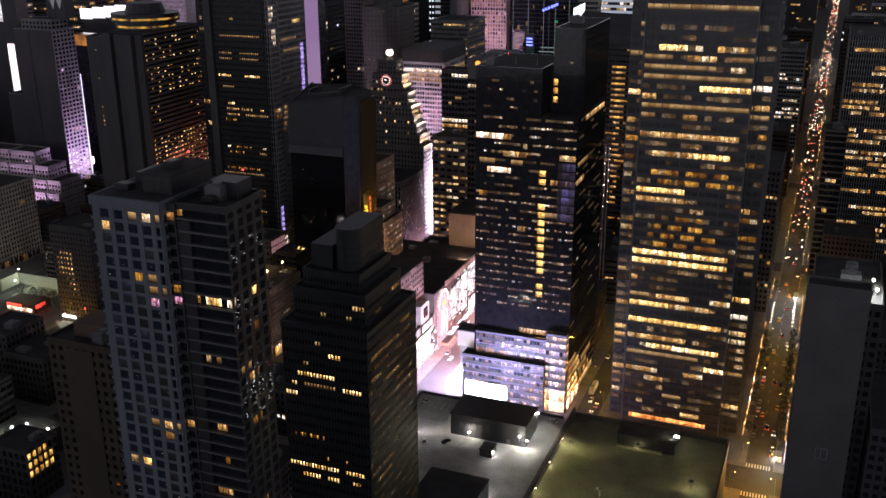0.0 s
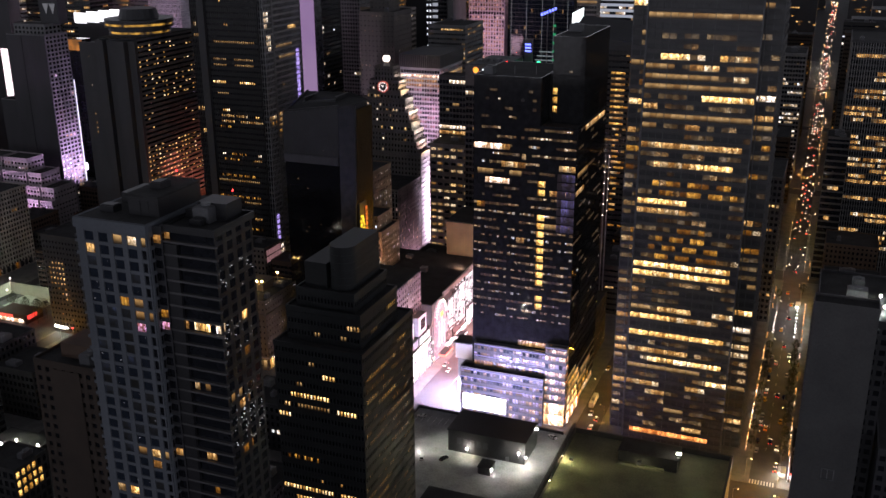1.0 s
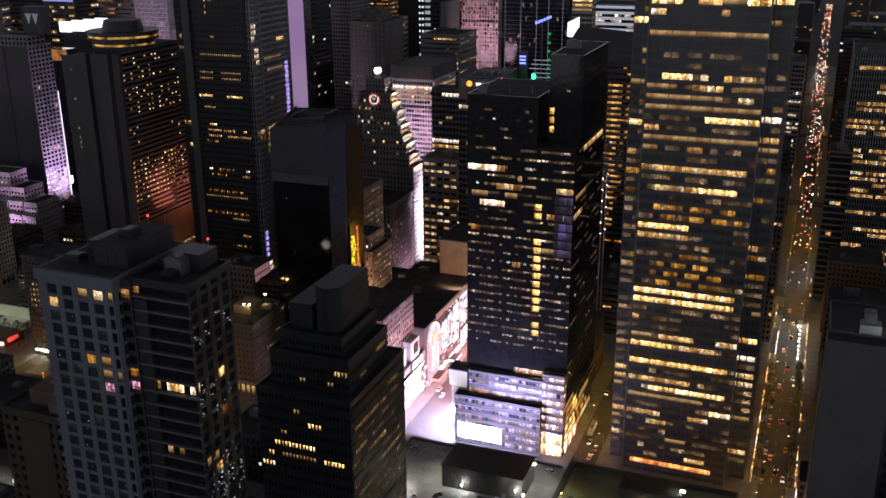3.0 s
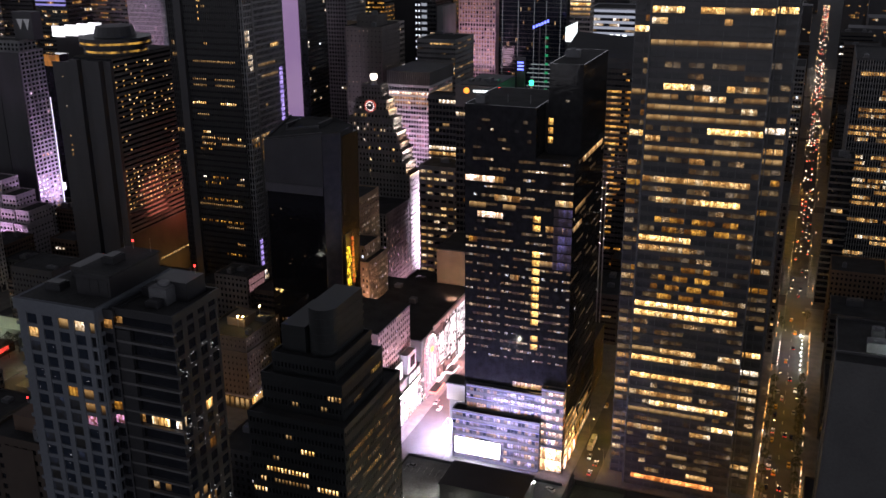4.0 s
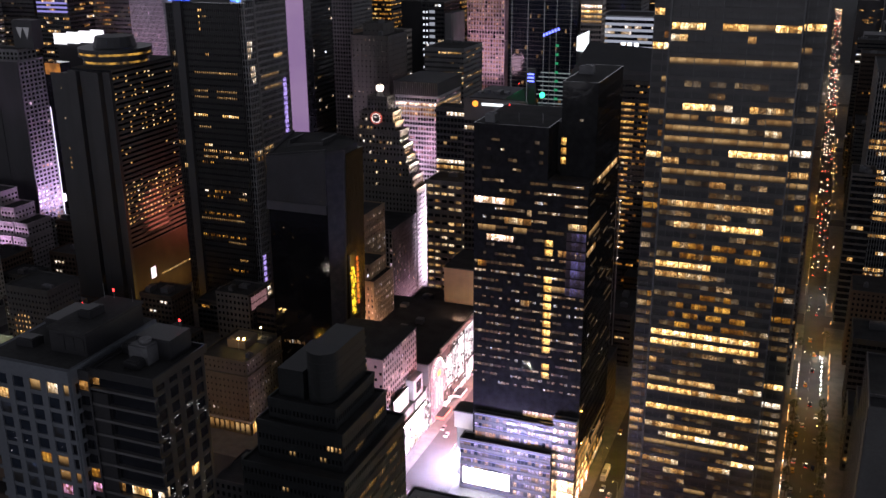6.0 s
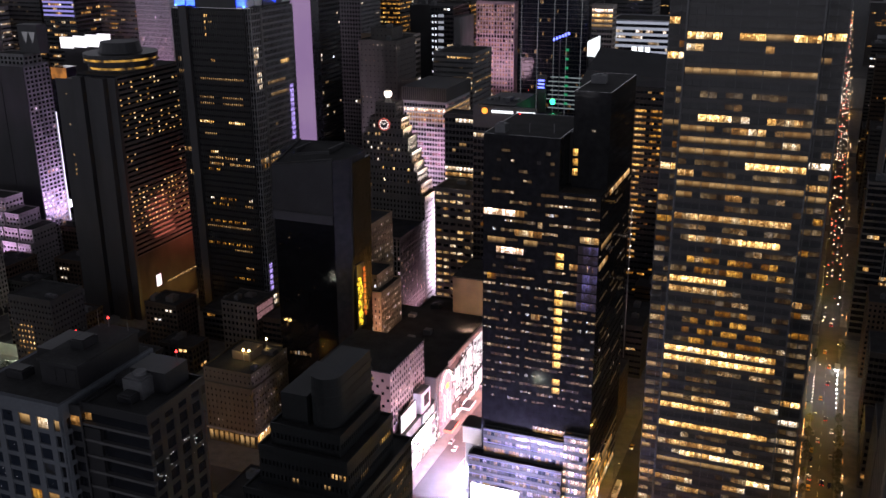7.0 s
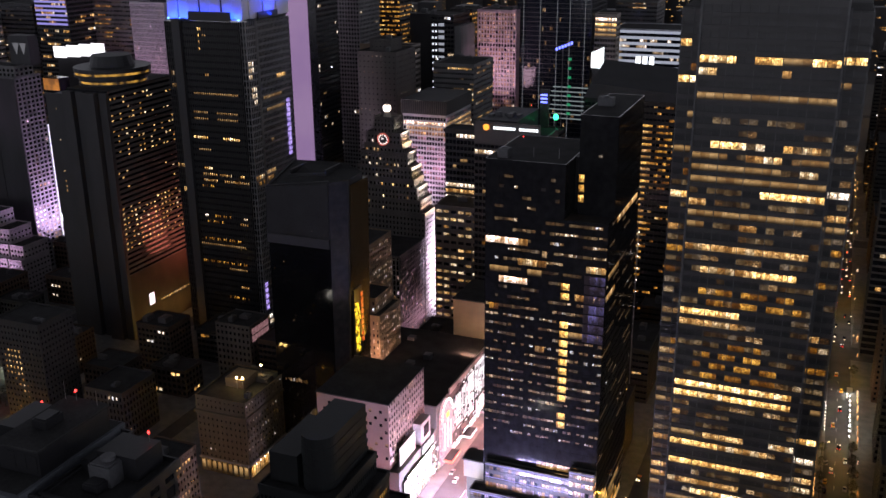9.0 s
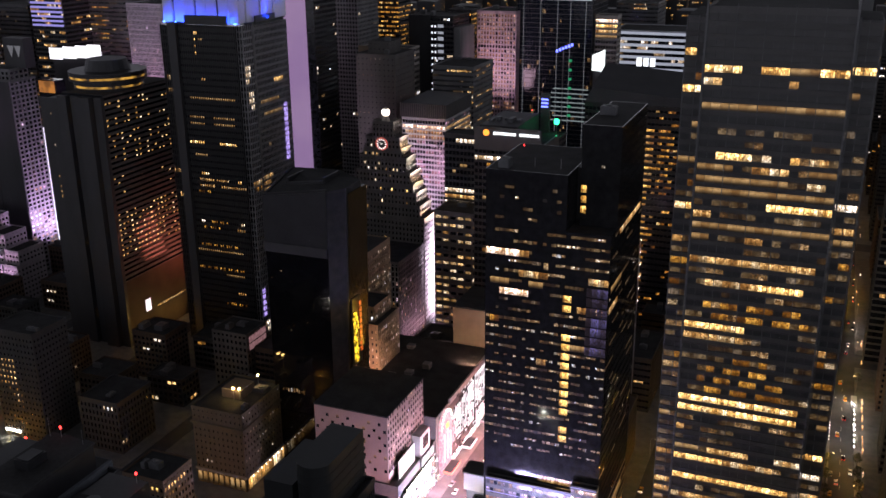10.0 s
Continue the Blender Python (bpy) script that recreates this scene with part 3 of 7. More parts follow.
upper = Facade("w", (-120.2, -105.5, 440.9, 490.0, 150.0, 188.0), 4.1, 2.45, 1.2, 0.3, 0.02)
upper.rows("1 0 1 y;2 0 1 y;3 0 1 y", crystal)
side = Facade("s", (-155.0, -105.4, 431.0, 490.0, 26.0, 150.0), 4.1, 1.9, 1.6, 0.1, 0.06)
side.rows("29 8 29 m;24 2 12 d;22 1 9 m", crystal)
part("base", one(-154.8, -105.8, 431.0, 490.0, 0.0, 26.0), GLASS_CRYSTAL, crystal)
base_s = Facade("s", (-155.0, -105.8, 431.0, 490.0, 0.0, 26.0), 4.3, 3.0, 1.3, 0.3, 0.05)
base_b, base_p = Boxes(), Boxes()
base_s.frame_parts(base_b, base_p)
pieces("floor_band", base_b, STEEL, crystal)
base_s.rows("0 0 9 o;1 0 8 b;2 0 7 b;3 0 9 m;4 1 8 m;5 0 6 d;0 9 19 m;1 9 16 a;2 8 14 d;3 10 17 d", crystal)
tall.rows("3 12 21 m;2 16 20 d", crystal)
for x, yy, z in ((-138, 433, 171), (-128, 434, 171)):
    part("roof_mast", Boxes().tube(x, yy + 6, z, z + 5, 0.15, 0.08), METAL, crystal)

# podium and corner kiosk of the crystal tower
podium, pf = tower("glass_podium", "low glass-fronted block with lit floors under the tower", "building",
                   [(-159.0, -116.0, 424.5, 431.0, 0.0, 25.2), (-116.0, -105.5, 427.5, 431.0, 0.0, 42.0), (-153.0, -116.0, 428.0, 431.0, 25.2, 37.8)], SLATE, GLASS_BLUE,
                   fh=4.2, bay=1.7, band=1.75, pier=0.16, proud=0.15, plant=0, split=True)
prng = random.Random(8)
# Violet tones put the purple wash over the podium into its panes.
for key, p, tones in (("w0", 0.86, "krvrkdvr"), ("w1", 0.95, "skrsk"), ("w2", 0.8, "rvdkrm"), ("s1", 0.9, "mos")):
    f = pf[key]
    for k in range(3 if key == "w1" else 0, f.floors):
        for i in range(f.bays):
            if prng.random() < p:
                f.window(i, k, TONE[prng.choice(tones)], podium)
corner_shop = thing("corner_shop", "brightly lit glass corner shop with peach-coloured light", "shop")
PEACH = lit("shop_peach", (1.0, 0.66, 0.42), 3.2, low=0.45, spread=0.4, grain=0.3)
for i in range(3):
    for k in range(2):
        part("window", one(-115.8 + i * 3.45, -112.6 + i * 3.45, 427.0, 427.3, 0.6 + k * 6.2, 6.2 + k * 6.2), PEACH, corner_shop)
part("frame", Boxes().add(-116.2, -105.1, 426.9, 427.4, 12.4, 13.2).add(-116.2, -105.1, 426.9, 427.4, 0, 0.5), METAL, corner_shop)
for i in range(6):
    part("side_window", one(-105.2, -104.9, 431.5 + i * 4, 435.1 + i * 4, 0.5, 5.5), TONE["o"] if i % 2 else PEACH, corner_shop)
kiosk = thing("roof_kiosk", "grey box-shaped housing with a dark roof above the corner", "kiosk")
KIOSK = surface("grey_panel", (0.42, 0.39, 0.36), rough=0.6, vary=0.12)
part("body", one(-165.5, -155.5, 434.0, 443.0, 25.5, 34.0), KIOSK, kiosk)
part("roof", one(-166.0, -155.0, 433.5, 443.5, 34.0, 34.6), BLACK, kiosk)
part("base", one(-164.5, -156.0, 435.0, 442.0, 0.0, 25.5), GREY, kiosk)
BLUEWHITE = glow("blue_white_light", (0.55, 0.48, 1.0), 0.4)
for x0, x1, y, z in ((-159, -116, 424.2, 25.0), (-153, -116, 427.7, 37.9), (-116, -105.5, 427.2, 42.1), (-159, -116, 424.2, 20.6), (-159, -116, 424.2, 16.4), (-153, -116, 427.7, 31.8)):
    part("light_line", one(x0, x1, y - 0.15, y, z, z + 0.3), BLUEWHITE, podium, "thin blue-white light line")

# ---- bus terminal in front ----
terminal_n = thing("bus_terminal", "bus terminal wing with a grey rooftop car park", "building")
part("body", one(-165, -90.4, 280, 384, 0, 22), GREY, terminal_n)
part("deck", one(-164.4, -90.4, 280.6, 383.4, 22, 22.15), DECK, terminal_n)
part("parapet", Boxes().add(-165.3, -94.7, 383.4, 384.2, 20, 23.3).add(-165.3, -164.4, 280, 383.4, 20, 23.3).add(-90.4, -89.3, 280, 383.4, 20, 29.0), DARK, terminal_n)
FLOOD = glow("floodlight_white", (1.0, 0.96, 0.82), 30.0)
for n in range(9):
    part("bay_line", one(-162 + n * 2.9, -161.86 + n * 2.9, 372, 378, 22.15, 22.16), MARKING, terminal_n)
house = thing("roof_plant_room", "dark box-shaped plant room on the parking deck", "plant room")
part("body", one(-138, -103.5, 353, 371, 22.15, 32), BLACK, house)
part("roof", one(-138.4, -103.1, 352.6, 371.4, 32, 32.6), BLACK, house)
part("door", one(-112, -110.4, 352.9, 353.0, 22.2, 24.4), STEEL, house)
for i in range(5):
    part("louvre", one(-134 + i * 3, -132 + i * 3, 352.92, 353.0, 26, 29), DARK, house)
hut = thing("stair_hut", "small dark stair hut on the parking deck", "hut")
part("body", one(-119.6, -114.3, 339.6, 345.8, 22.15, 25.4), DARK, hut)
part("roof", one(-119.9, -114.0, 339.3, 346.1, 25.4, 25.8), TAR, hut)
low_house = thing("roof_plant_room", "low dark plant room at the deck edge", "plant room")
part("body", one(-130, -106, 290, 312, 22.15, 30), BLACK, low_house)
part("roof", one(-130.3, -105.7, 289.7, 312.3, 30, 30.5), TAR, low_house)
for x, y, z, p in ((-138.9, 360.0, 29.0, 2500), (-129, 352.2, 25, 1500), (-106, 352.3, 27.5, 1000), (-102.8, 352.6, 26, 4000), (-102.8, 369, 31, 2500), (-153, 349, 24.5, 4000), (-114.0, 341.0, 24.6, 1500), (-109, 312.9, 27, 2500), (-104.8, 300, 26, 2500)):
    fl = thing("floodlight", "small white floodlight on the roof", "floodlight", "roof floodlights", (x, y, z))
    part("lamp_head", one(-0.3, 0.3, -0.3, 0.3, -0.2, 0.2), FLOOD, fl)
    part("bracket", one(-0.08, 0.08, -0.08, 0.08, -2.3, -0.2), METAL, fl)
    point_lamp("floodlight_lamp", (0, -0.6, -0.1), p, (1.0, 0.94, 0.8), 0.4, fl)
BULBY = glow("yellowish_lamp", (1.0, 0.85, 0.5), 5.0)
terminal_s = thing("bus_terminal", "bus terminal wing with a weathered olive roof", "building")
part("body", one(-89, -22, 280, 381, 0, 26), GREY, terminal_s)
part("roof", one(-88.4, -22.6, 280.6, 380.4, 26, 26.15), OLIVE, terminal_s)
part("parapet", Boxes().add(-89.3, -21.7, 380.4, 381.2, 24, 28.5).add(-89.3, -88.4, 280, 380.4, 24, 28.5).add(-22.6, -21.7, 280, 380.4, 24, 28.5), BLACK, terminal_s)
house2 = thing("roof_plant_room", "dark louvred plant room on the terminal roof", "plant room")
part("body", one(-66, -42, 363, 374, 26.15, 31.5), BLACK, house2)
part("roof", one(-66.3, -41.7, 362.7, 374.3, 31.5, 32), TAR, house2)
part("lit_ledge", one(-66, -47, 361.4, 362.6, 26.15, 27.4), OLIVE, house2)
for x, y, z, p in ((-83, 352, 31, 1500), (-64, 322, 31, 1500), (-32, 340, 31, 1300), (-42, 366, 33.5, 900), (-57, 361.0, 29.5, 350)):
    fl = thing("floodlight", "yellowish roof floodlight on a short pole", "floodlight", "roof floodlights", (x, y, z))
    part("lamp_head", one(-0.9, 0.9, -0.9, 0.6, 0.0, 0.15), FLOOD if x == -42 else STEEL, fl)
    part("hood", one(-0.9, 0.9, -0.95, -0.85, -1.1, 0.0), STEEL, fl)
    part("pole", one(-0.07, 0.07, 0.3, 0.44, 26.15 - z, 0.0), METAL, fl)
    point_lamp("floodlight_lamp", (0, -0.3, -0.35), p, (1.0, 0.88, 0.42), 0.12, fl)
for y in (296, 316, 336, 356):
    wl_ = thing("wall_lamp", "small yellowish lamp on the roof wall", "lamp", "roof wall lamps", (-88.0, y, 28.3))
    part("lamp_head", one(-0.25, 0.25, -0.3, 0.3, -0.2, 0.1), BULBY, wl_)
    part("bracket", one(-0.5, -0.2, -0.08, 0.08, -0.1, 0.0), METAL, wl_)
    point_lamp("wall_light", (0.7, 0, -0.2), 700, (1.0, 0.88, 0.45), 0.3, wl_)
FOOT += [(-165, -22, 280, 385, 0, 30)]

# ---- apartment tower with the pale window grid ----
grid_vol = (-163.4, -143.5, 179.0, 204.0, 0.0, 175.9)
apart = thing("apartment_tower", "apartment tower with a pale concrete window grid", "tower")
FOOT.append(grid_vol)
part("glazing", one(*grid_vol), GLASS, apart)
f = Facade("w", (-161.95, -145.7, 179.0, 204.0, 0.0, 175.6), 3.1, 4.06, 0.85, 1.4, 0.32, z0=-0.4)
g_end = Facade("w", (-145.3, -143.7, 179.0, 204.0, 0.0, 175.6), 3.1, 1.6, 0.85, 0.3, 0.32, z0=-0.4)
g_side = Facade("s", grid_vol, 3.1, 3.9, 0.85, 1.4, 0.32, z0=-0.4)
g_band, g_pier, g_stub = Boxes(), Boxes(), Boxes()
for e in (f, g_end, g_side):
    e.frame_parts(g_band, g_pier)
pieces("floor_band", g_band, GRID, apart)
pieces("pier", g_pier, GRID, apart)
part("edge_wall", one(-163.5, -161.9, 178.64, 179.0, 0, 174), GRID, apart)
part("edge_wall", one(-145.75, -145.3, 178.62, 179.0, 0, 174), GRID, apart)
for k in range(12, 56):
    g_stub.add(-164.3, -163.4, 178.7, 181.5, k * 3.1 - 0.4, k * 3.1 + 0.35)
part("ledge_edging", g_stub, GRID, apart, kind="stuff")
LITGRID = "55 3 w;54 0 m;55 2 d;50 2 a;50 3 d;49 3 d;48 3 p;37 3 b;36 3 m;37 2 d;33 0 m;33 1 b;28 2 d"
lit_at = {}
for line in LITGRID.split(";"):
    k, a, tone = line.split()
    lit_at[(int(a), int(k))] = tone
BLIND = lit("glass_with_faint_room", (0.55, 0.65, 1.0), 0.006, low=0.1, spread=1.8)
GLASS_PANE = dark_glass("apartment_pane", (0.02, 0.026, 0.04), 0.1)
grng = random.Random(4)
for k in range(14, f.floors):
    for i in range(f.bays):
        tone = lit_at.get((i, k))
        f.window(i, k, TONE[tone] if tone else (BLIND if grng.random() < 0.25 else GLASS_PANE), apart)
g_end.rows("55 0 1 d;37 0 1 d;49 0 1 d", apart)
flecks = Boxes()
for i in range(34):
    k, a = grng.randrange(20, 56), grng.randrange(4)
    x, z = -161.95 + 4.06 * a + grng.uniform(0.8, 3.0), 3.1 * k + grng.uniform(0.6, 2.2)
    flecks.add(x, x + grng.uniform(0.06, 0.3), 178.9, 178.93, z, z + grng.uniform(0.06, 0.2))
part("room_lamps", flecks, glow("small_room_lamp", (0.9, 0.9, 1.0), 0.5), apart, kind="stuff")
part("cornice", one(-163.9, -143.2, 178.2, 204.2, 174.0, 176.4), GRID, apart)
part("roof_membrane", one(-162.9, -143.8, 179.2, 204.0, 176.4, 176.46), TAR, apart)
slab_vols = [(-141.0, -127.5, 182.0, 197.5, 0.0, 175.0)]
balc = thing("apartment_tower", "dark apartment slab with thin horizontal balcony ledges", "tower")
FOOT.append(slab_vols[0])
part("glazing", one(*slab_vols[0]), GLASS, balc)
roof_of(balc, slab_vols[0], wall=BLACK, rng=random.Random(11), plant=1, proud=0.5)
b_band, b_pier = Boxes(), Boxes()
Facade("w", slab_vols[0], 3.15, 3.2, 0.5, 0.0, 0.9, z0=1.75).frame_parts(b_band, b_pier)
pieces("balcony_ledge", b_band, SLATE, balc)
b_side, b_none = Boxes(), Boxes()
Facade("s", slab_vols[0], 3.15, 4.0, 1.0, 1.5, 0.1, z0=1.75).frame_parts(b_side, b_none)
part("side_cladding", b_side, BLACK, balc, kind="stuff")
part("side_pier_cladding", b_none, BLACK, balc, kind="stuff")
part("blank_wall", one(-140.9, -137.3, 181.2, 182.0, 0, 171.5), BLACK, balc)
bf = {e: Facade(e, slab_vols[0], 3.15, 1.5, 0.75, 0.15, 0.05, z0=1.75) for e in "ws"}
bf["w"].rows("54 0 1 m;47 2 3 m;47 4 7 b;47 8 9 w;42 5 6 d;42 3 4 m;36 4 6 m;33 5 7 a;30 3 6 m;30 6 7 a;26 6 8 b", balc)
bf["s"].rows("47 0 1 w;47 5 8 b;44 5 8 a;41 1 4 d;40 3 6 m;36 3 6 a;28 4 6 m;23 2 4 m", balc)
# Small glowing white specks scattered over the side face.
bspecks, brg = Boxes(), random.Random(61)
for i in range(110):
    y = brg.uniform(183, 197)
    z = brg.choice((121, 126, 131, 146, 150, 161, 164)) + brg.uniform(-2.5, 2.5)
    bspecks.add(-127.45, -127.3, y, y + brg.uniform(0.05, 0.2), z, z + brg.uniform(0.05, 0.2))
part("balcony_lamps", bspecks, glow("small_white_speck", (0.95, 0.95, 1.0), 0.7), balc, kind="stuff")
link, lf = tower("apartment_tower", "dark recessed bay between the two apartment fronts", "tower", [(-143.5, -141.0, 181.0, 203.0, 0.0, 174.6)], DARK, sides="w", fh=3.1, bay=2.4, band=1.1, pier=0.3, proud=0.2, plant=0)
lf["w0"].rows("55 0 1 m;49 0 1 a;48 0 1 p;37 0 1 m", link)
pent = thing("rooftop_plant_house", "dark plant house on the apartment tower roof", "plant house")
part("body", one(-152.4, -143.8, 184.5, 201.0, 176.46, 181.0), BLACK, pent)
part("cap", one(-152.7, -143.5, 184.2, 201.3, 181.0, 181.5), TAR, pent)
part("screen_wall", one(-137.3, -129.5, 190.5, 197.0, 175.3, 179.5), BLACK, pent)
part("low_house", one(-160.5, -153.0, 192.0, 201.0, 176.46, 179.0), BLACK, pent)
for x0, x1, y0, y1, z0, z1 in ((-150, -147, 190, 194, 181.5, 183.0), (-140.5, -138.2, 190, 194, 175.3, 177.4), (-160.5, -156.5, 184, 187, 176.46, 178.0), (-136, -133, 185, 188, 175.3, 176.7)):
    u = Boxes().add(x0, x1, y0, y1, z0, z1).add(x0 + 0.3, x1 - 0.3, y0 + 0.3, y1 - 0.3, z1, z1 + 0.2)
    part("rooftop_unit", u, BLACK, pent)
for x, y, h in ((-152, 200, 3.5), (-145, 200, 3.0)):
    part("antenna", Boxes().tube(x, y, 181.5, 181.5 + h, 0.06, 0.03, 6), METAL, pent)
for x in (-150.5, -148.2, -145.9):
    part("louvre", one(x, x + 1.6, 184.38, 184.5, 177.4, 180.2), BLACK, pent)
RED = glow("red_beacon", (1.0, 0.03, 0.03), 5.0)
for p in ((-160, 202, 178.1), (-150, 200.5, 183.1), (-131, 196, 181.1), (-215, 226, 120), (-152, 470, 172.8), (-200, 640, 153)):
    bc = thing("warning_beacon", "small red warning light on a roof", "beacon", "roof beacons", p)
    part("lamp", Boxes().tube(0, 0, 0, 0.4, 0.2, 0.18), RED, bc)
    part("stalk", Boxes().tube(0, 0, -1.6, 0, 0.06, 0.06, 6), METAL, bc)

# ---- stepped dark tower ----
mcg_vols = [(-153.5, -123.5, 245.0, 282.8, 0.0, 117.0), (-151.0, -126.0, 249.5, 276.0, 117.0, 127.5), (-148.5, -129.0, 252.0, 275.0, 127.5, 133.0)]
mcg, mf = tower("stepped_tower", "dark stepped office building with ribbon windows, a few lit", "tower", mcg_vols, TEAL, split=True, fh=3.75, bay=1.15, band=2.2, pier=0.42, proud=0.25, plant=0)
mf["w0"].rows("28 7 9 b;26 2 7 b;26 7 8 b;25 1 2 m;25 3 8 d;25 9 12 b;24 0 2 b;20 1 6 a;17 0 3 b;17 3 8 b;17 9 12 b;16 2 5 b;16 6 8 b;29 5 6 d;27 3 4 d;10 2 6 m", mcg, 2)
mf["s0"].rows("28 1 8 y;27 1 7 a;26 1 4 b;25 5 10 y;27 9 15 a;29 11 14 y;23 7 15 m;24 9 14 a;22 2 6 m;17 0 3 m;16 2 7 y;17 4 8 b;18 8 9 b", mcg, 2)
mf["w1"].rows("1 9 11 m;0 8 9 d;0 4 5 d", mcg, 2)
mf["s1"].rows("1 8 11 y;0 3 5 d", mcg, 2)
mcg_lit = Boxes()
mf["s0"].scatter(mcg_lit, random.Random(41), 0.22, (1, 4), floors=(9, 29), skip=0.1)
mf["w0"].scatter(mcg_lit, random.Random(42), 0.015, (1, 3), floors=(6, 29), skip=0.3)
part("lit_glazing", mcg_lit, FAR["warm"], mcg, kind="stuff")
sides = 14
ring = [(-135.2 + 4.3 * math.cos(math.pi + math.pi * i / sides), 258.5 + 4.3 * math.sin(math.pi + math.pi * i / sides)) for i in range(sides + 1)] + [(-130.9, 274.4), (-139.5, 274.4)]
part("crown", Boxes().prism(ring, 133, 147.5), TEAL, mcg)
part("crown_step", one(-147.2, -139.6, 255.0, 274.4, 133.2, 141.5), TEAL, mcg)
for i in range(5):
    r2 = [(-135.2 + (x + 135.2) * 1.03, 258.5 + (y - 258.5) * 1.03) for x, y in ring]
    part("crown_rib", Boxes().prism(r2, 134.5 + i * 2.4, 135.3 + i * 2.4), TEAL, mcg)

# ---- dark prism hotel tower ----
west = thing("hotel_tower", "dark glass hotel tower cut in two by a slanted seam", "tower")
FOOT.append((-284, -238, 462, 500, 0, 150))
WALL = [(-278.5, 464), (-245, 464), (-240.3, 469), (-240.3, 488), (-252, 492), (-278.5, 492)]
CROWN_RING = [(-277.5, 464, 140), (-244, 464, 145), (-237.2, 471.0, 145.5), (-237.2, 486, 146), (-251, 492, 148), (-277.5, 492, 147)]
part("body", Boxes().prism(WALL, 0, 145, CROWN_RING), GLASS_WEST, west)
# Reflected light on these two facets is put into their glass colour.
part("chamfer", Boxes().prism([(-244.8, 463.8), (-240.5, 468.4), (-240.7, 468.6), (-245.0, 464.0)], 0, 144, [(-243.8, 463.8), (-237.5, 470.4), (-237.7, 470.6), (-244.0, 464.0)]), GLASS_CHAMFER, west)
part("right_half", Boxes().prism([(-241.5, 469.6), (-239.9, 469.6), (-239.5, 491), (-241.5, 491)], 0, 143, [(-238.4, 471.8), (-236.4, 471.8), (-236.2, 490), (-238.4, 490)]), GLASS_GOLDLIT, west)
part("seam", Boxes().prism([(-240.6, 468.6), (-240.0, 468.9), (-240.0, 469.5), (-240.6, 469.5)], 0, 145, [(-237.6, 470.6), (-236.9, 470.9), (-236.9, 471.7), (-237.6, 471.7)]), BLACK, west)
RIM = Boxes().prism([(-277.8, 464.2), (-243.9, 464.2), (-243.9, 465.4), (-277.8, 465.4)], 138, 141, [(-277.5, 464.1, 141.2), (-244, 464.1, 146.2), (-244, 465.3, 146.2), (-277.5, 465.3, 141.2)])
RIM.prism([(-277.6, 465.4), (-276.4, 465.4), (-276.4, 491.8), (-277.6, 491.8)], 138, 142, [(-277.6, 465.4, 141.2), (-276.4, 465.4, 141.3), (-276.4, 491.8, 148.0), (-277.6, 491.8, 148.0)])
part("parapet", RIM, BLACK, west)
WELL = Boxes().prism([(-270, 473), (-250, 473), (-250, 474), (-270, 474)], 141, 146, [(-270, 473, 145.0), (-250, 473, 147.4), (-250, 474, 147.6), (-270, 474, 145.2)])
WELL.add(-270, -269, 474, 489, 143, 147.2).add(-251, -250, 474, 489, 143, 148.6)
part("crown_frame", WELL, BLACK, west)
part("roof", Boxes().prism([(p[0], p[1]) for p in CROWN_RING], 139, 140, [(p[0], p[1], p[2] + 0.25) for p in CROWN_RING]), TAR, west)
for i in range(0, 36, 3):
    part("floor_line", Boxes().prism([(-278.4, 463.78), (-245.2, 463.78), (-245.2, 464.0), (-278.4, 464.0)], 6 + i * 3.7, 6.2 + i * 3.7), GLASS_WEST, west)
part("upper_front", Boxes().prism([(-278.3, 463.6), (-244.3, 463.6), (-244.3, 464.0), (-278.3, 464.0)], 117.5, 141, [(-277.4, 463.6, 140.2), (-243.9, 463.6, 145.2), (-243.9, 464.0, 145.2), (-277.4, 464.0, 140.2)]), BLACK, west)
part("belt", Boxes().prism([(-278.3, 463.2), (-244.6, 463.2), (-244.6, 464.0), (-278.3, 464.0)], 113, 117.5), DARK, west)
west_specks, wrg = Boxes(), random.Random(88)
for i in range(9):
    x, z = wrg.uniform(-276, -247), wrg.choice((118, 100, 88, 76, 66, 52)) + wrg.uniform(-4, 4)
    west_specks.add(x, x + wrg.uniform(0.2, 0.5), 463.6, 463.7, z, z + wrg.uniform(0.2, 0.5))
for i in range(9):
    x = -273.2 + i * 1.45 + wrg.uniform(-0.2, 0.2)
    west_specks.add(x, x + wrg.uniform(0.5, 1.1), 463.6, 463.7, 39.5 + wrg.uniform(-0.5, 0.6), 41.2 + wrg.uniform(-0.5, 0.6))
part("lit_glazing", west_specks, FAR["soft"], west, kind="stuff")
# Gold reflections in the hotel glass, put in as glowing panels.
GOLDREFLECT = screen("gold_reflection_light", (0.05, 0.03, 0.0), (1.0, 0.62, 0.03), 1.6, 0.5, (0.4, 0.62))
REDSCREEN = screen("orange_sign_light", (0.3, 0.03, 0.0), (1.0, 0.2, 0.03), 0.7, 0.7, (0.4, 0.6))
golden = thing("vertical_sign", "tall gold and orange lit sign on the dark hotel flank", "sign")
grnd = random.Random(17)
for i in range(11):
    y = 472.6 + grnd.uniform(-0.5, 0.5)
    part("panel", one(-236.9 - i * 0.02, -236.2, y, y + grnd.uniform(2.2, 4.0), 57 + i * 2.4, 58.9 + i * 2.4), GOLDREFLECT, golden)
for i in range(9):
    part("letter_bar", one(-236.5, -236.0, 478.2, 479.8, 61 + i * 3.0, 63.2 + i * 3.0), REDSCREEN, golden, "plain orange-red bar")
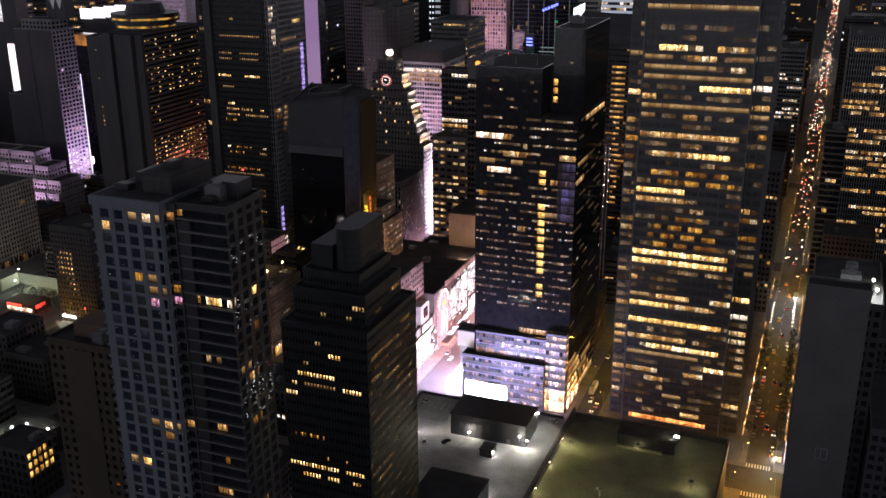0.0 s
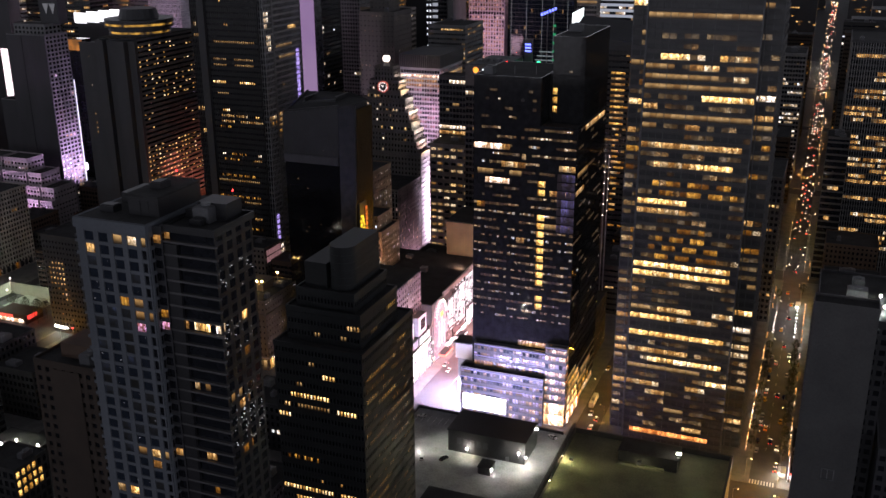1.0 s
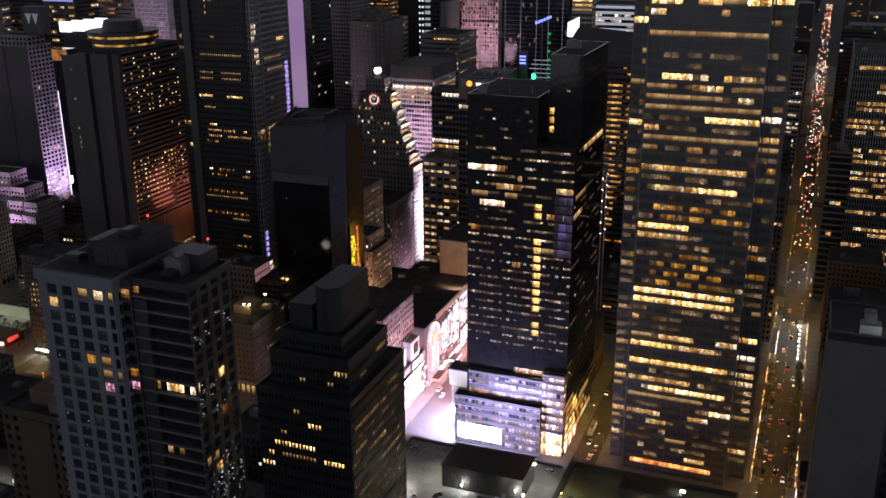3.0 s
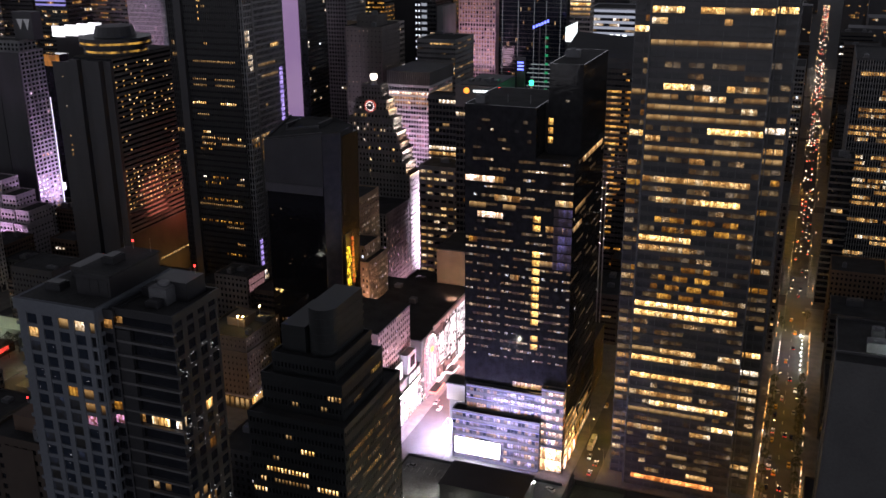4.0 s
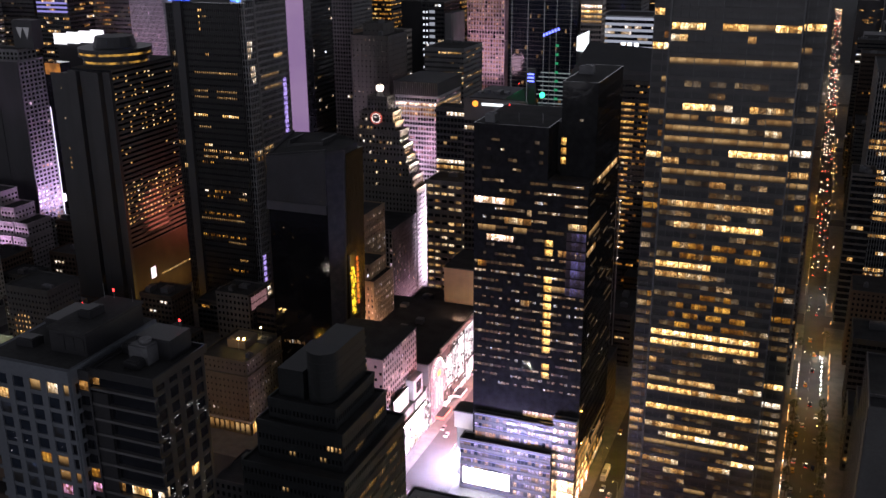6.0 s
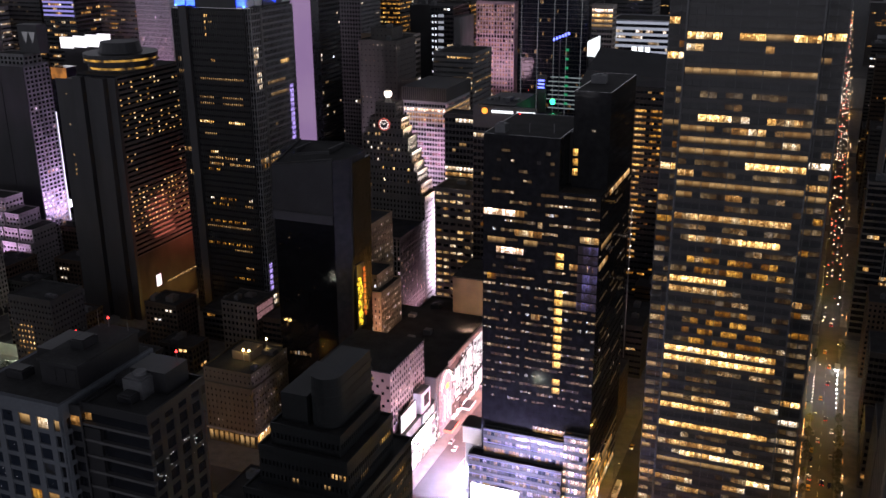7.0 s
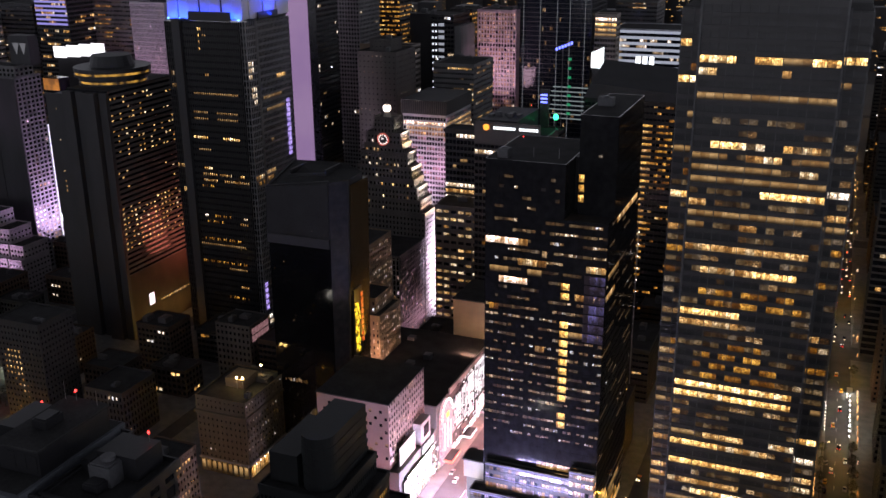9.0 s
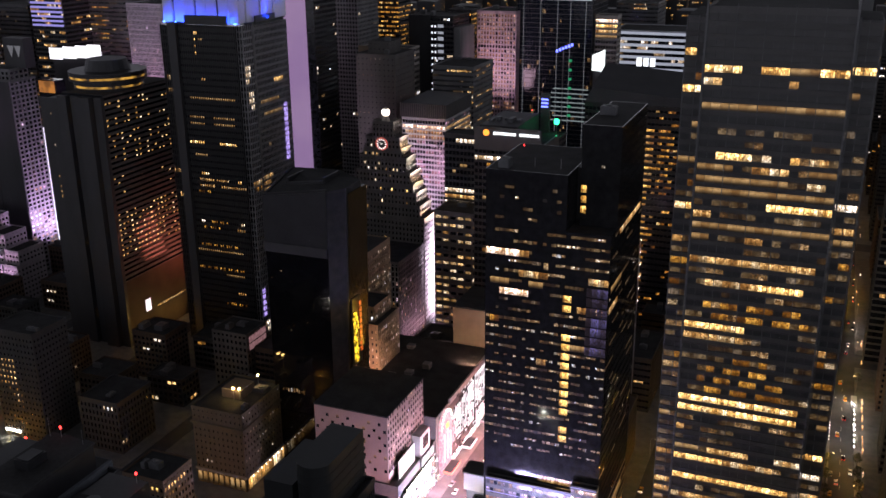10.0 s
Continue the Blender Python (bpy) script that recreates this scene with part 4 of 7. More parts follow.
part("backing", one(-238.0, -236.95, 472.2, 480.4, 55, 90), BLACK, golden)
# Lamp added to bring an amber glow onto the gold facet.
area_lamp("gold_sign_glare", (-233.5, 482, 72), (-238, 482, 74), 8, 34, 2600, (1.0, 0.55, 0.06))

# ---- brown apartment block ----
brown, brf = tower("apartment_block", "brown brick apartment block with balconies", "building", [(-220.0, -195.0, 214.0, 236.0, 0.0, 113.5)], BROWNLOW, fh=3.3, bay=3.1, band=1.7, pier=1.5, proud=0.3, seed=21, chance=0.05, tone="amber", skip=0.4)
part("blank_panel", one(-213, -203, 213.45, 213.69, 0, 112), BROWNLOW, brown)
part("roof_house", one(-214, -203, 219, 230, 113.7, 118.5), BRICK, brown)
slim, slf = tower("apartment_block", "slim tan block with square lit windows", "building", [(-429, -400, 431, 455, 0, 62)], GREYLOW, fh=3.3, bay=2.5, band=1.9, pier=1.4, proud=0.2, seed=22, plant=1)
slf["w0"].rows("13 2 6 m;12 1 6 m;11 1 6 m;10 1 6 b;9 1 6 m;8 3 6 a;7 4 7 m;6 5 7 m;5 6 7 a;3 3 4 m;2 6 7 d", slim)
part("light_bar", one(-428, -418, 430.2, 430.5, 3.2, 4.0), FLOOD, slim)

# ---- corner slab by the avenue ----
slab, sf = tower("slab_building", "plain dark windowless slab building", "building", [(1.2, 21.0, 326.0, 334.0, 0.0, 121.5)], SLATE, SLATE, sides="n", fh=4, bay=4, band=2.2, pier=2.2, proud=0.15)
part("blank_wall", one(1.2, 21.0, 325.6, 326.0, 0, 122.6), SLATE, slab)
part("lattice", Boxes().add(10.2, 14.4, 325.3, 325.6, 58, 58.3).add(10.2, 14.4, 325.3, 325.6, 62, 62.3).add(10.2, 10.5, 325.3, 325.6, 58, 62.3).add(14.1, 14.4, 325.3, 325.6, 58, 62.3).add(12.1, 12.4, 325.3, 325.6, 58.3, 62), METAL, slab)
roofer, rof = tower("low_building", "dark building with bright roof floodlights", "building", [(27.5, 60, 330, 380, 0, 70)], DARK, sides="wn", fh=3.8, bay=3, band=1.7, pier=1, proud=0.2, seed=91, chance=0.02)
yard, yf = tower("low_building", "dark building with a floodlit roof terrace", "building", [(3, 26, 340, 386, 0, 112)], DARK, sides="wn", fh=3.8, bay=3, band=1.7, pier=1, proud=0.2, seed=92)
for x, y, z, p in ((5, 341, 114.5, 2500), (12, 341, 114.5, 800), (20, 343, 114.5, 3500), (24, 350, 114.5, 2500), (23, 360, 114.5, 1500)):
    fl = thing("floodlight", "small white floodlight on the roof", "floodlight", "roof floodlights", (x, y, z))
    part("lamp_head", one(-0.4, 0.4, -0.4, 0.4, -0.3, 0.3), FLOOD, fl)
    part("bracket", one(-0.08, 0.08, -0.08, 0.08, -2.4, -0.3), METAL, fl)
    point_lamp("floodlight_lamp", (0, -0.8, -0.1), p, (0.92, 1.0, 0.96), 0.4, fl)

# ---- north end of the avenue ----
arcb, arcf = tower("arcaded_hotel", "pale stone hotel with an arcade at street level", "building", [(-588, -533, 452, 526, 0, 58)], STONE, GLASS, fh=3.4, bay=2.6, band=1.4, pier=1.3, proud=0.3, seed=95, chance=0.01, tone="warm")
for i in range(16):
    part("arch_window", one(-532.68, -532.4, 455 + i * 4.3, 457.6 + i * 4.3, 0.8, 5.2), BLACK if i % 4 else TONE["a"], arcb)
court = thing("floodlit_court", "pale floodlit court with a white wall", "court")
COURT = surface("pale_court", (0.42, 0.45, 0.36), rough=0.8, vary=0.25)
part("surface", one(-490, -462, 450, 470, 0.17, 0.3), COURT, court)
part("wall", one(-503, -462, 470, 471, 0.17, 8), COURT, court)
part("wall", one(-503, -502, 455, 470, 0.17, 8), COURT, court)
part("hut", one(-470, -464, 458, 463, 0.3, 3.5), COURT, court)
FOOT += [(-504, -432, 431, 471.5, 0, 10)]
for x, y in ((-500, 469), (-466, 469), (-486, 452)):
    part("lamp_post", one(x, x + 0.15, y, y + 0.15, 0.3, 11), METAL, court)
    part("lamp_head", one(x - 0.4, x + 0.4, y - 0.4, y + 0.4, 11, 11.3), FLOOD, court)
    point_lamp("court_lamp", (x, y - 0.6, 10.5), 2400, (0.95, 1.0, 0.85), 0.3, court)
diner = thing("corner_shop", "corner shop front with red and white lights", "shop")
part("body", one(-476, -452, 431.5, 446, 0.16, 6), BRICK, diner)
part("sign", one(-474, -462, 431.0, 431.5, 3.8, 5.4), glow("red_shop_sign", (1.0, 0.08, 0.05), 1.2), diner)
part("window", one(-474, -454, 431.2, 431.5, 0.8, 3.2), TONE["s"], diner)
part("sign", one(-452.0, -451.6, 433, 441, 3.0, 5.4), glow("red_side_sign", (1.0, 0.05, 0.04), 1.2), diner)
site = thing("building_site", "low building site with white work lights", "building site")
part("slab", one(-345, -318, 288, 312, 0.16, 13), GREYLOW, site)
for i in range(6):
    part("column", one(-342 + i * 4.4, -341.4 + i * 4.4, 290, 290.6, 13, 17), GREY, site)
    part("work_light", one(-341 + i * 4.2, -340.2 + i * 4.2, 292 + (i % 3) * 5, 292.5 + (i % 3) * 5, 13.2, 14.4), FLOOD, site)
for x, y in ((-336, 296), (-326, 304)):
    point_lamp("work_lamp", (x, y, 16.5), 700, (1.0, 1.0, 0.92), 0.3, site)
FOOT += [(-346, -317, 287, 313, 0, 17)]
lamp_house, lhf = tower("low_building", "grey low building with amber-lit windows", "building", [(-316, -296, 266, 284, 0, 26)], GREYLOW, fh=4.2, bay=3.2, band=1.4, pier=1.1, proud=0.2, seed=97, plant=1)
lhf["s0"].rows("5 0 4 y;4 0 5 y;3 0 5 y", lamp_house)

# ---- theatre street, north side ----
pinkb = thing("hotel_building", "panelled corner building with small square windows, washed pink by signs", "building")
FOOT.append((-237, -193, 426, 470, 0, 58))
part("body", one(-235, -199, 428, 468, 24, 57), PINK, pinkb)
part("roof", one(-235.3, -198.7, 427.7, 468.3, 57.02, 57.6), TAR, pinkb)
part("podium", one(-237, -194, 427, 470, 0, 24), SOOT, pinkb)
krng = random.Random(12)
west_face = Facade("w", (-235, -199, 428, 468, 24, 57), 3.3, 2.6, 1.8, 1.2, 0.0)
for k in range(1, west_face.floors - 1):
    for i in range(west_face.bays):
        if (i + k) % 2 == 0 and krng.random() < 0.75:
            west_face.window(i, k, TONE["d"] if krng.random() < 0.2 else GLASS, pinkb)
street_face = Facade("s", (-235, -199, 428, 468, 24, 57), 3.3, 2.5, 1.5, 1.5, 0.0)
for k in range(1, street_face.floors):
    for i in range(street_face.bays):
        if krng.random() < 0.9:
            street_face.window(i, k, TONE["k"] if krng.random() < 0.1 else GLASS, pinkb)
    for i in range(street_face.bays):
        if krng.random() < 0.5:
            part("string_course", one(-199, -198.86, 428 + i * 2.5, 430.2 + i * 2.5, 24 + k * 3.3 + 0.5, 24 + k * 3.3 + 0.75), PINK, pinkb)
pdots, pfa = Boxes(), Facade("s", (-235, -199, 428, 468, 24, 57), 1.6, 1.1, 0.9, 0.6, 0.1)
pfa.scatter(pdots, krng, 0.25, (1, 2), floors=(12, 20), bays=(24, 36), skip=0.2)
pfa.scatter(pdots, krng, 0.1, (1, 2), floors=(2, 20), bays=(4, 30), skip=0.4)
part("facade_lamps", pdots, FAR["pale"], pinkb, kind="stuff")
row = thing("theatre_block", "long dark-roofed theatre block faced with signs", "building")
FOOT.append((-250, -192, 470, 560, 0, 40))
part("body", one(-250, -193.4, 470, 552, 0, 36), SOOT, row)
part("roof", one(-250.2, -193.2, 469.8, 552.2, 36.02, 36.6), TAR, row)
for i in range(7):
    part("rooftop_unit", one(-244 + 6 * (i % 5), -240 + 6 * (i % 5), 476 + 10 * i, 480 + 10 * i, 36.6, 38.5 + i % 3), STEEL, row)
part("cornice", one(-193.4, -192.4, 486, 552, 35.6, 38.6), STONE, row)
redb = thing("stage_house", "brown stucco stage house behind the theatres", "building")
FOOT.append((-218, -195, 548, 590, 0, 60))
part("body", one(-217, -196, 553, 585, 0, 58), TANBRICK, redb)
part("roof", one(-217.2, -195.8, 552.8, 585.2, 58.02, 58.8), TAR, redb)
SIGNW = screen("white_pink_screen", (0.95, 0.62, 0.72), (1.0, 0.97, 1.0), 1.3, 0.5)
SIGNP = screen("pink_screen", (1.0, 0.3, 0.45), (1.0, 0.75, 0.82), 0.6, 0.9)
SIGNG = screen("pale_grey_screen", (0.35, 0.32, 0.36), (0.95, 0.95, 1.0), 1.0, 0.3)
SIGNR = glow("red_sign", (1.0, 0.1, 0.06), 2.5)
SIGNY = glow("yellow_sign", (1.0, 0.6, 0.05), 2.0)
BULB = glow("warm_bulb", (1.0, 0.8, 0.7), 6.0)
SIGNB = glow("white_billboard", (0.93, 0.92, 1.0), 14.0)
SHOPW = lit("shop_white", (1.0, 0.82, 0.85), 2.0, low=0.4, spread=0.6, grain=0.4)


def street_sign(y0, y1, z0, z1, material, x=-193.0, label="glowing white and pink advertising screen on the theatre front"):
    s = thing("billboard", label, "billboard", "theatre signs")
    part("frame", one(x - 0.4, x + 0.3, y0 - 0.4, y1 + 0.4, z0 - 0.4, z1 + 0.4), BLACK, s)
    part("screen", one(x + 0.3, x + 0.55, y0, y1, z0, z1), material, s)


street_sign(433, 450, 21, 33, SIGNW, -196.5)
street_sign(430, 462, 8, 17.5, SIGNW, -193.2)
street_sign(452, 466, 20, 24, SIGNG, -193.6)
street_sign(494, 501, 13, 30, SIGNW)
street_sign(502.5, 510, 12, 31.5, SIGNG)
street_sign(511.5, 520, 10, 33, SIGNW)
street_sign(522, 548, 16, 35, SIGNG, -193.0, "tall pale advertising screen at the end of the theatre row")
street_sign(524, 546, 5, 13, SIGNW)
street_sign(486, 493, 12, 26, SIGNP)
srng, bits_w, bits_c = random.Random(90), Boxes(), Boxes()
for i in range(170):
    y, z, w, h = srng.uniform(487, 551), srng.uniform(4, 36), srng.uniform(0.3, 2.4), srng.uniform(0.25, 1.5)
    if i % 5 == 0:
        w, h = (srng.uniform(3, 7), 0.3) if i % 2 else (0.35, srng.uniform(3, 8))
    (bits_w if i % 2 else bits_c).add(-192.6 + 0.01 * (i % 20), -192.2 + 0.01 * (i % 20), y, y + w, z, z + h)
for i in range(60):
    y, z, w, h = srng.uniform(428, 468), srng.uniform(3, 19), srng.uniform(0.4, 2.0), srng.uniform(0.3, 1.2)
    (bits_w if i % 4 else bits_c).add(-192.5 + 0.01 * (i % 20), -192.1 + 0.01 * (i % 20), y, y + w, z, z + h)
pieces("sign_panel", bits_w, SIGNG, row)
pieces("dark_panel", bits_c, BLACK, row)
ledge = thing("sign_gantry", "black steel gantry with a row of small white lamps", "gantry")
part("beam", one(-196.0, -192.2, 432, 464, 18.2, 19.0), BLACK, ledge)
part("leg", one(-195.8, -195.3, 433, 433.5, 0, 18.2), BLACK, ledge)
part("leg", one(-195.8, -195.3, 462.5, 463, 0, 18.2), BLACK, ledge)
for i in range(12):
    part("lamp", one(-192.2, -191.7, 433 + i * 2.6, 433.9 + i * 2.6, 18.3, 19.3), FLOOD, ledge)
blocky = thing("roof_box", "pale box-shaped sign housing on the corner building", "housing")
part("body", one(-198.6, -194.2, 453, 464, 24.1, 35), KIOSK, blocky)
part("panel", one(-194.2, -194.0, 456, 462, 27, 33), GLASS, blocky)
# arched theatre front with bulbs
arch = thing("theatre_arch", "tall arched theatre sign with rows of bulbs", "theatre sign")
aw, az = 7.0, 27.0
ring = [(480 + aw * math.cos(math.pi * i / 16), az + aw * 1.25 * math.sin(math.pi * i / 16)) for i in range(17)]
arch_b = Boxes()
outline = [(473.0, 2.0), (487.0, 2.0)] + ring
k0 = len(outline)
arch_b.v = [(-193.3, y, z) for y, z in outline] + [(-191.8, y, z) for y, z in outline]
arch_b.f = [tuple(range(k0 - 1, -1, -1)), tuple(range(k0, 2 * k0))] + [(i, (i + 1) % k0, k0 + (i + 1) % k0, k0 + i) for i in range(k0)]
part("front", arch_b, SIGNP, arch)
for i in range(15):
    a = math.pi * (i + 0.5) / 15
    part("bulb", one(-191.8, -191.3, 480 + aw * math.cos(a) - 0.25, 480 + aw * math.cos(a) + 0.25, az + aw * 1.25 * math.sin(a) - 0.25, az + aw * 1.25 * math.sin(a) + 0.25), BULB, arch)
for i in range(6):
    part("banner", one(-191.8, -191.5, 474.5 + i * 1.9, 475.6 + i * 1.9, 9, 26 - abs(i - 2.5) * 1.5), SIGNW if i % 2 else SIGNP, arch)
part("medallion", one(-191.5, -191.2, 478.5, 481.5, 26.5, 29), SIGNY, arch)
for y0, y1, mt in ((474, 486, SIGNR), (500, 510, SIGNW), (528, 540, SIGNP)):
    mq = thing("marquee", "lit theatre marquee over the pavement", "marquee", "theatre marquees")
    part("canopy", one(-191.7, -187.0, y0, y1, 4.4, 5.0), BLACK, mq)
    part("fascia", one(-187.0, -186.7, y0, y1, 4.0, 5.3), mt, mq)
    part("fascia", one(-191.5, -187.0, y0 - 0.3, y0, 4.0, 5.3), mt, mq)
for i in range(26):
    part("shop_window", one(-193.39, -193.1, 471 + i * 3.1, 473.6 + i * 3.1, 0.4, 3.9), SHOPW, row)
for i in range(13):
    part("shop_window", one(-193.99, -193.8, 428 + i * 3.2, 430.7 + i * 3.2, 0.4, 6.5), SHOPW, pinkb)
big = thing("billboard", "blazing white billboard on the podium front", "billboard")
part("screen", one(-157.5, -135, 423.9, 424.2, 3.4, 11.4), SIGNB, big)
part("frame", one(-157.9, -134.6, 424.2, 424.48, 3.0, 11.8), BLACK, big)
north_big = thing("billboard", "blazing white billboard on the podium flank along the theatre street", "billboard")
part("screen", one(-159.6, -159.35, 426, 446, 3.0, 14.0), SIGNB, north_big)
part("frame", one(-159.35, -159.05, 425.7, 431.0, 2.6, 14.4), BLACK, north_big)

# ---- brick hotel with the lit base ----
hot, hf = tower("brick_hotel", "tan brick hotel with a cornice and a lit arcade", "building", [(-304.0, -276.0, 430.0, 466.0, 0.0, 41.0)], SOILED, fh=3.4, bay=2.6, band=2.1, pier=1.85, proud=0.12, seed=31, chance=0.06, tone="pale")
part("cornice", one(-305.0, -275.0, 429.0, 466.6, 33.0, 34.2), SOILED, hot)
part("cornice", one(-304.8, -275.2, 429.2, 466.4, 7.4, 8.3), STONE, hot)
for i in range(9):
    part("arcade_window", one(-303.5 + i * 3.1, -301.6 + i * 3.1, 429.5, 429.7, 1.0, 6.5), TONE["d"], hot)
    part("arcade_window", one(-275.7, -275.5, 431.5 + i * 3.8, 434.2 + i * 3.8, 1.0, 6.5), TONE["m" if i % 3 else "b"], hot)
    part("arcade_lamp", one(-275.2, -274.8, 434.5 + i * 3.8, 434.9 + i * 3.8, 6.6, 7.0), BULB, hot)
deck_lamps = thing("roof_terrace", "hotel roof terrace with two warm lamps", "terrace")
part("hut", one(-296, -285, 444, 456, 41.3, 46), TANBRICK, deck_lamps)
AMBER = glow("amber_lamp", (1.0, 0.62, 0.2), 25.0)
for x, y in ((-289, 443), (-286, 443.5), (-285.5, 459.5)):
    part("lamp", one(x, x + 0.8, y, y + 0.5, 47, 47.9), AMBER, deck_lamps)
    part("post", one(x + 0.3, x + 0.5, y + 0.1, y + 0.3, 41.3, 47), METAL, deck_lamps)
    point_lamp("terrace_lamp", (x + 0.4, y - 0.8, 47.5), 450, (1.0, 0.6, 0.2), 0.4, deck_lamps)
lowb, lbf = tower("brick_block", "stepped brick block with rows of lit windows", "building", [(-262, -240, 505, 531, 0, 62), (-262, -244, 509, 529, 62, 70), (-285, -259, 533, 562, 0, 90)], TANBRICK, fh=3.5, bay=2.2, band=1.7, pier=1.3, proud=0.2, seed=33, chance=0.4, tone="pale", skip=0.1, run=(1, 2), plant=1)

shopfront = thing("corner_shop", "bright white shop front with a red strip beside the hotel", "shop")
part("body", one(-279, -276.2, 468, 486, 0.16, 14), BROWNLOW, shopfront)
for i in range(4):
    part("window", one(-276.2, -276.0, 469 + i * 4.2, 471.6 + i * 4.2, 3.2, 9.5 + (i % 2) * 2), SHOPW, shopfront)
part("sign", one(-276.1, -275.8, 468.5, 485.5, 1.6, 2.6), SIGNR, shopfront)
FOOT.append((-280, -275, 467, 487, 0, 14))
rosy, rsf = tower("low_building", "low dark building with one pink-lit panelled side", "building", [(-354, -331, 519, 540, 0, 36)], SOOT, GLASS, fh=4, bay=3, band=2, pier=1.4, proud=0.2, seed=305, plant=2)
# Pink light falling on the side wall, put in as glowing panels.
PINKWALL = screen("pink_wall_glow", (0.35, 0.16, 0.18), (0.5, 0.26, 0.28), 0.35, 0.5)
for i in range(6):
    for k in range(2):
        part("pink_glow_panel", one(-330.6, -330.3, 521 + i * 3.0, 523.4 + i * 3.0, 26.5 + k * 4.6, 30.2 + k * 4.6), PINKWALL, rosy)

nearb, nrf = tower("brick_block", "brown brick block with a row of amber-lit top windows", "building", [(-290, -270, 364, 383, 0, 46)], BRICK, GLASS_WARM, fh=3.6, bay=2.2, band=1.8, pier=1.0, proud=0.2, seed=307, plant=2)
nrf["w0"].rows("11 1 8 y;10 2 7 a;8 3 7 m;5 1 4 a", nearb)
nrf["s0"].rows("11 0 7 y;10 1 5 a;7 2 6 m", nearb)

# ---- mid-distance towers ----
astor = thing("ribbed_tower", "tall dark ribbed office tower with a blue-lit crown", "tower")
FOOT.append((-424, -355, 565, 640, 0, 205))
a_w = Facade("w", (-396.5, -357, 570, 640, 0, 204), 3.85, 1.5, 2.3, 0.4, 0.1, rib=0.5)
a_l = Facade("w", (-411, -402.6, 573, 640, 0, 203), 3.85, 1.5, 1.2, 0.5, 0.1, rib=0.5)
a_c = Facade("s", (-357, -353.2, 571.5, 581, 0, 204), 3.85, 2.1, 1.0, 0.5, 0.3)
a_s = Facade("s", (-380, -355.5, 583, 624, 0, 203), 3.85, 1.5, 1.3, 0.35, 0.3)
a_cw = Facade("w", (-357, -353.2, 571.5, 581, 0, 204), 3.85, 1.9, 1.0, 0.5, 0.3)
core, bd, pr = Boxes(), Boxes(), Boxes()
core.add(-396.5, -357, 570, 624, 0, 204).add(-411, -402.6, 573, 624, 0, 203).add(-357, -353.2, 571.5, 581, 0, 204).add(-380, -355.5, 583, 624, 0, 203)
part("glazing", core, GLASS, astor)
for f, bm_, pm_ in ((a_w, BLACK, BLACK), (a_l, BLACK, BLACK), (a_c, GREY, GREY), (a_s, STEEL, GREY), (a_cw, STEEL, GREY)):
    bd, pr = Boxes(), Boxes()
    f.frame_parts(bd, pr)
    pieces("floor_band", bd, bm_, astor)
    pieces("pier", pr, pm_, astor)
part("blank_pier", one(-402.6, -396.9, 568.0, 624, 0, 205), DARK, astor)
part("blank_pier", one(-357.5, -352.6, 581.2, 582.8, 0, 205), SLATE, astor)
part("roof", one(-411, -356, 583, 624, 204.1, 204.6), TAR, astor)
a_w.rows("51 7 9 b;50 7 8 b;49 7 8 m;48 7 8 b;50 9 11 d;44 9 11 m;41 3 24 d;41 15 23 m;38 2 9 d;38 13 23 d;37 2 9 d;37 13 23 d;34 1 8 b;34 15 23 b;32 3 9 d;29 5 9 b;28 4 11 m;28 12 18 m;28 22 24 b;27 4 11 m;27 14 26 m;26 3 10 a;21 3 5 w;21 8 16 a;20 3 12 a;21 22 24 w;20 20 24 m;17 2 20 a;16 0 22 d;13 0 22 a;12 13 22 d;9 18 22 m;7 12 22 a", astor)
a_l.rows("42 1 4 d;29 0 4 m;25 2 5 b;44 1 3 m", astor)
a_s.rows("28 0 10 m;27 0 8 m;25 0 8 a;43 15 22 b;40 4 18 d;38 6 20 d;33 8 10 d;26 2 8 d;24 2 4 d", astor)
a_c.rows("28 0 8 m;27 0 8 a;46 0 3 w;45 0 3 w;44 0 2 w;42 1 4 w;41 1 4 w;40 2 4 w;4 1 4 w;3 2 5 w", astor)
violet_panel = screen("violet_panel_glow", (0.15, 0.1, 0.35), (0.55, 0.4, 1.0), 0.9, 0.8)
VS = thing("vertical_sign", "tall violet vertical sign on the tower flank", "sign")
for i in range(12):
    part("panel", one(-354.7, -354.3, 614 + 0.5 * (i % 2), 618, 116 + i * 3.1, 118.4 + i * 3.1), violet_panel, VS)
# Lower panels are the violet-lit corner windows, put in as glow.
for i in range(5):
    part("panel", one(-352.7, -352.3, 572, 575, 24 + i * 3.85, 26.6 + i * 3.85), violet_panel, VS)
CROWN = surface("white_metal_panel", (0.7, 0.7, 0.72), rough=0.5, vary=0.08)
crown = thing("tower_crown", "tall panelled crown lit deep blue", "crown")
for i in range(7):
    part("panel", one(-408 + i * 7.6, -401.4 + i * 7.6, 573 + (i % 2), 574 + (i % 2), 204.6, 228), CROWN, crown)
for i in range(7):
    part("panel", one(-358.6 + 0.6 * (i % 2), -357.8 + 0.6 * (i % 2), 576 + i * 7.6, 583 + i * 7.6, 204.6, 228), CROWN, crown)
part("screen_wall", one(-391, -362, 569.6, 570.4, 204.2, 209.5), BLACK, crown)
part("screen_wall", one(-356.4, -355.6, 590, 612, 204.2, 208), BLACK, crown)
BLUE = glow("blue_lamp", (0.1, 0.3, 1.0), 8.0)
for i in range(7):
    part("uplight", one(-407 + i * 8.2, -406.2 + i * 8.2, 571.0, 571.6, 204.7, 205.3), BLUE, crown)
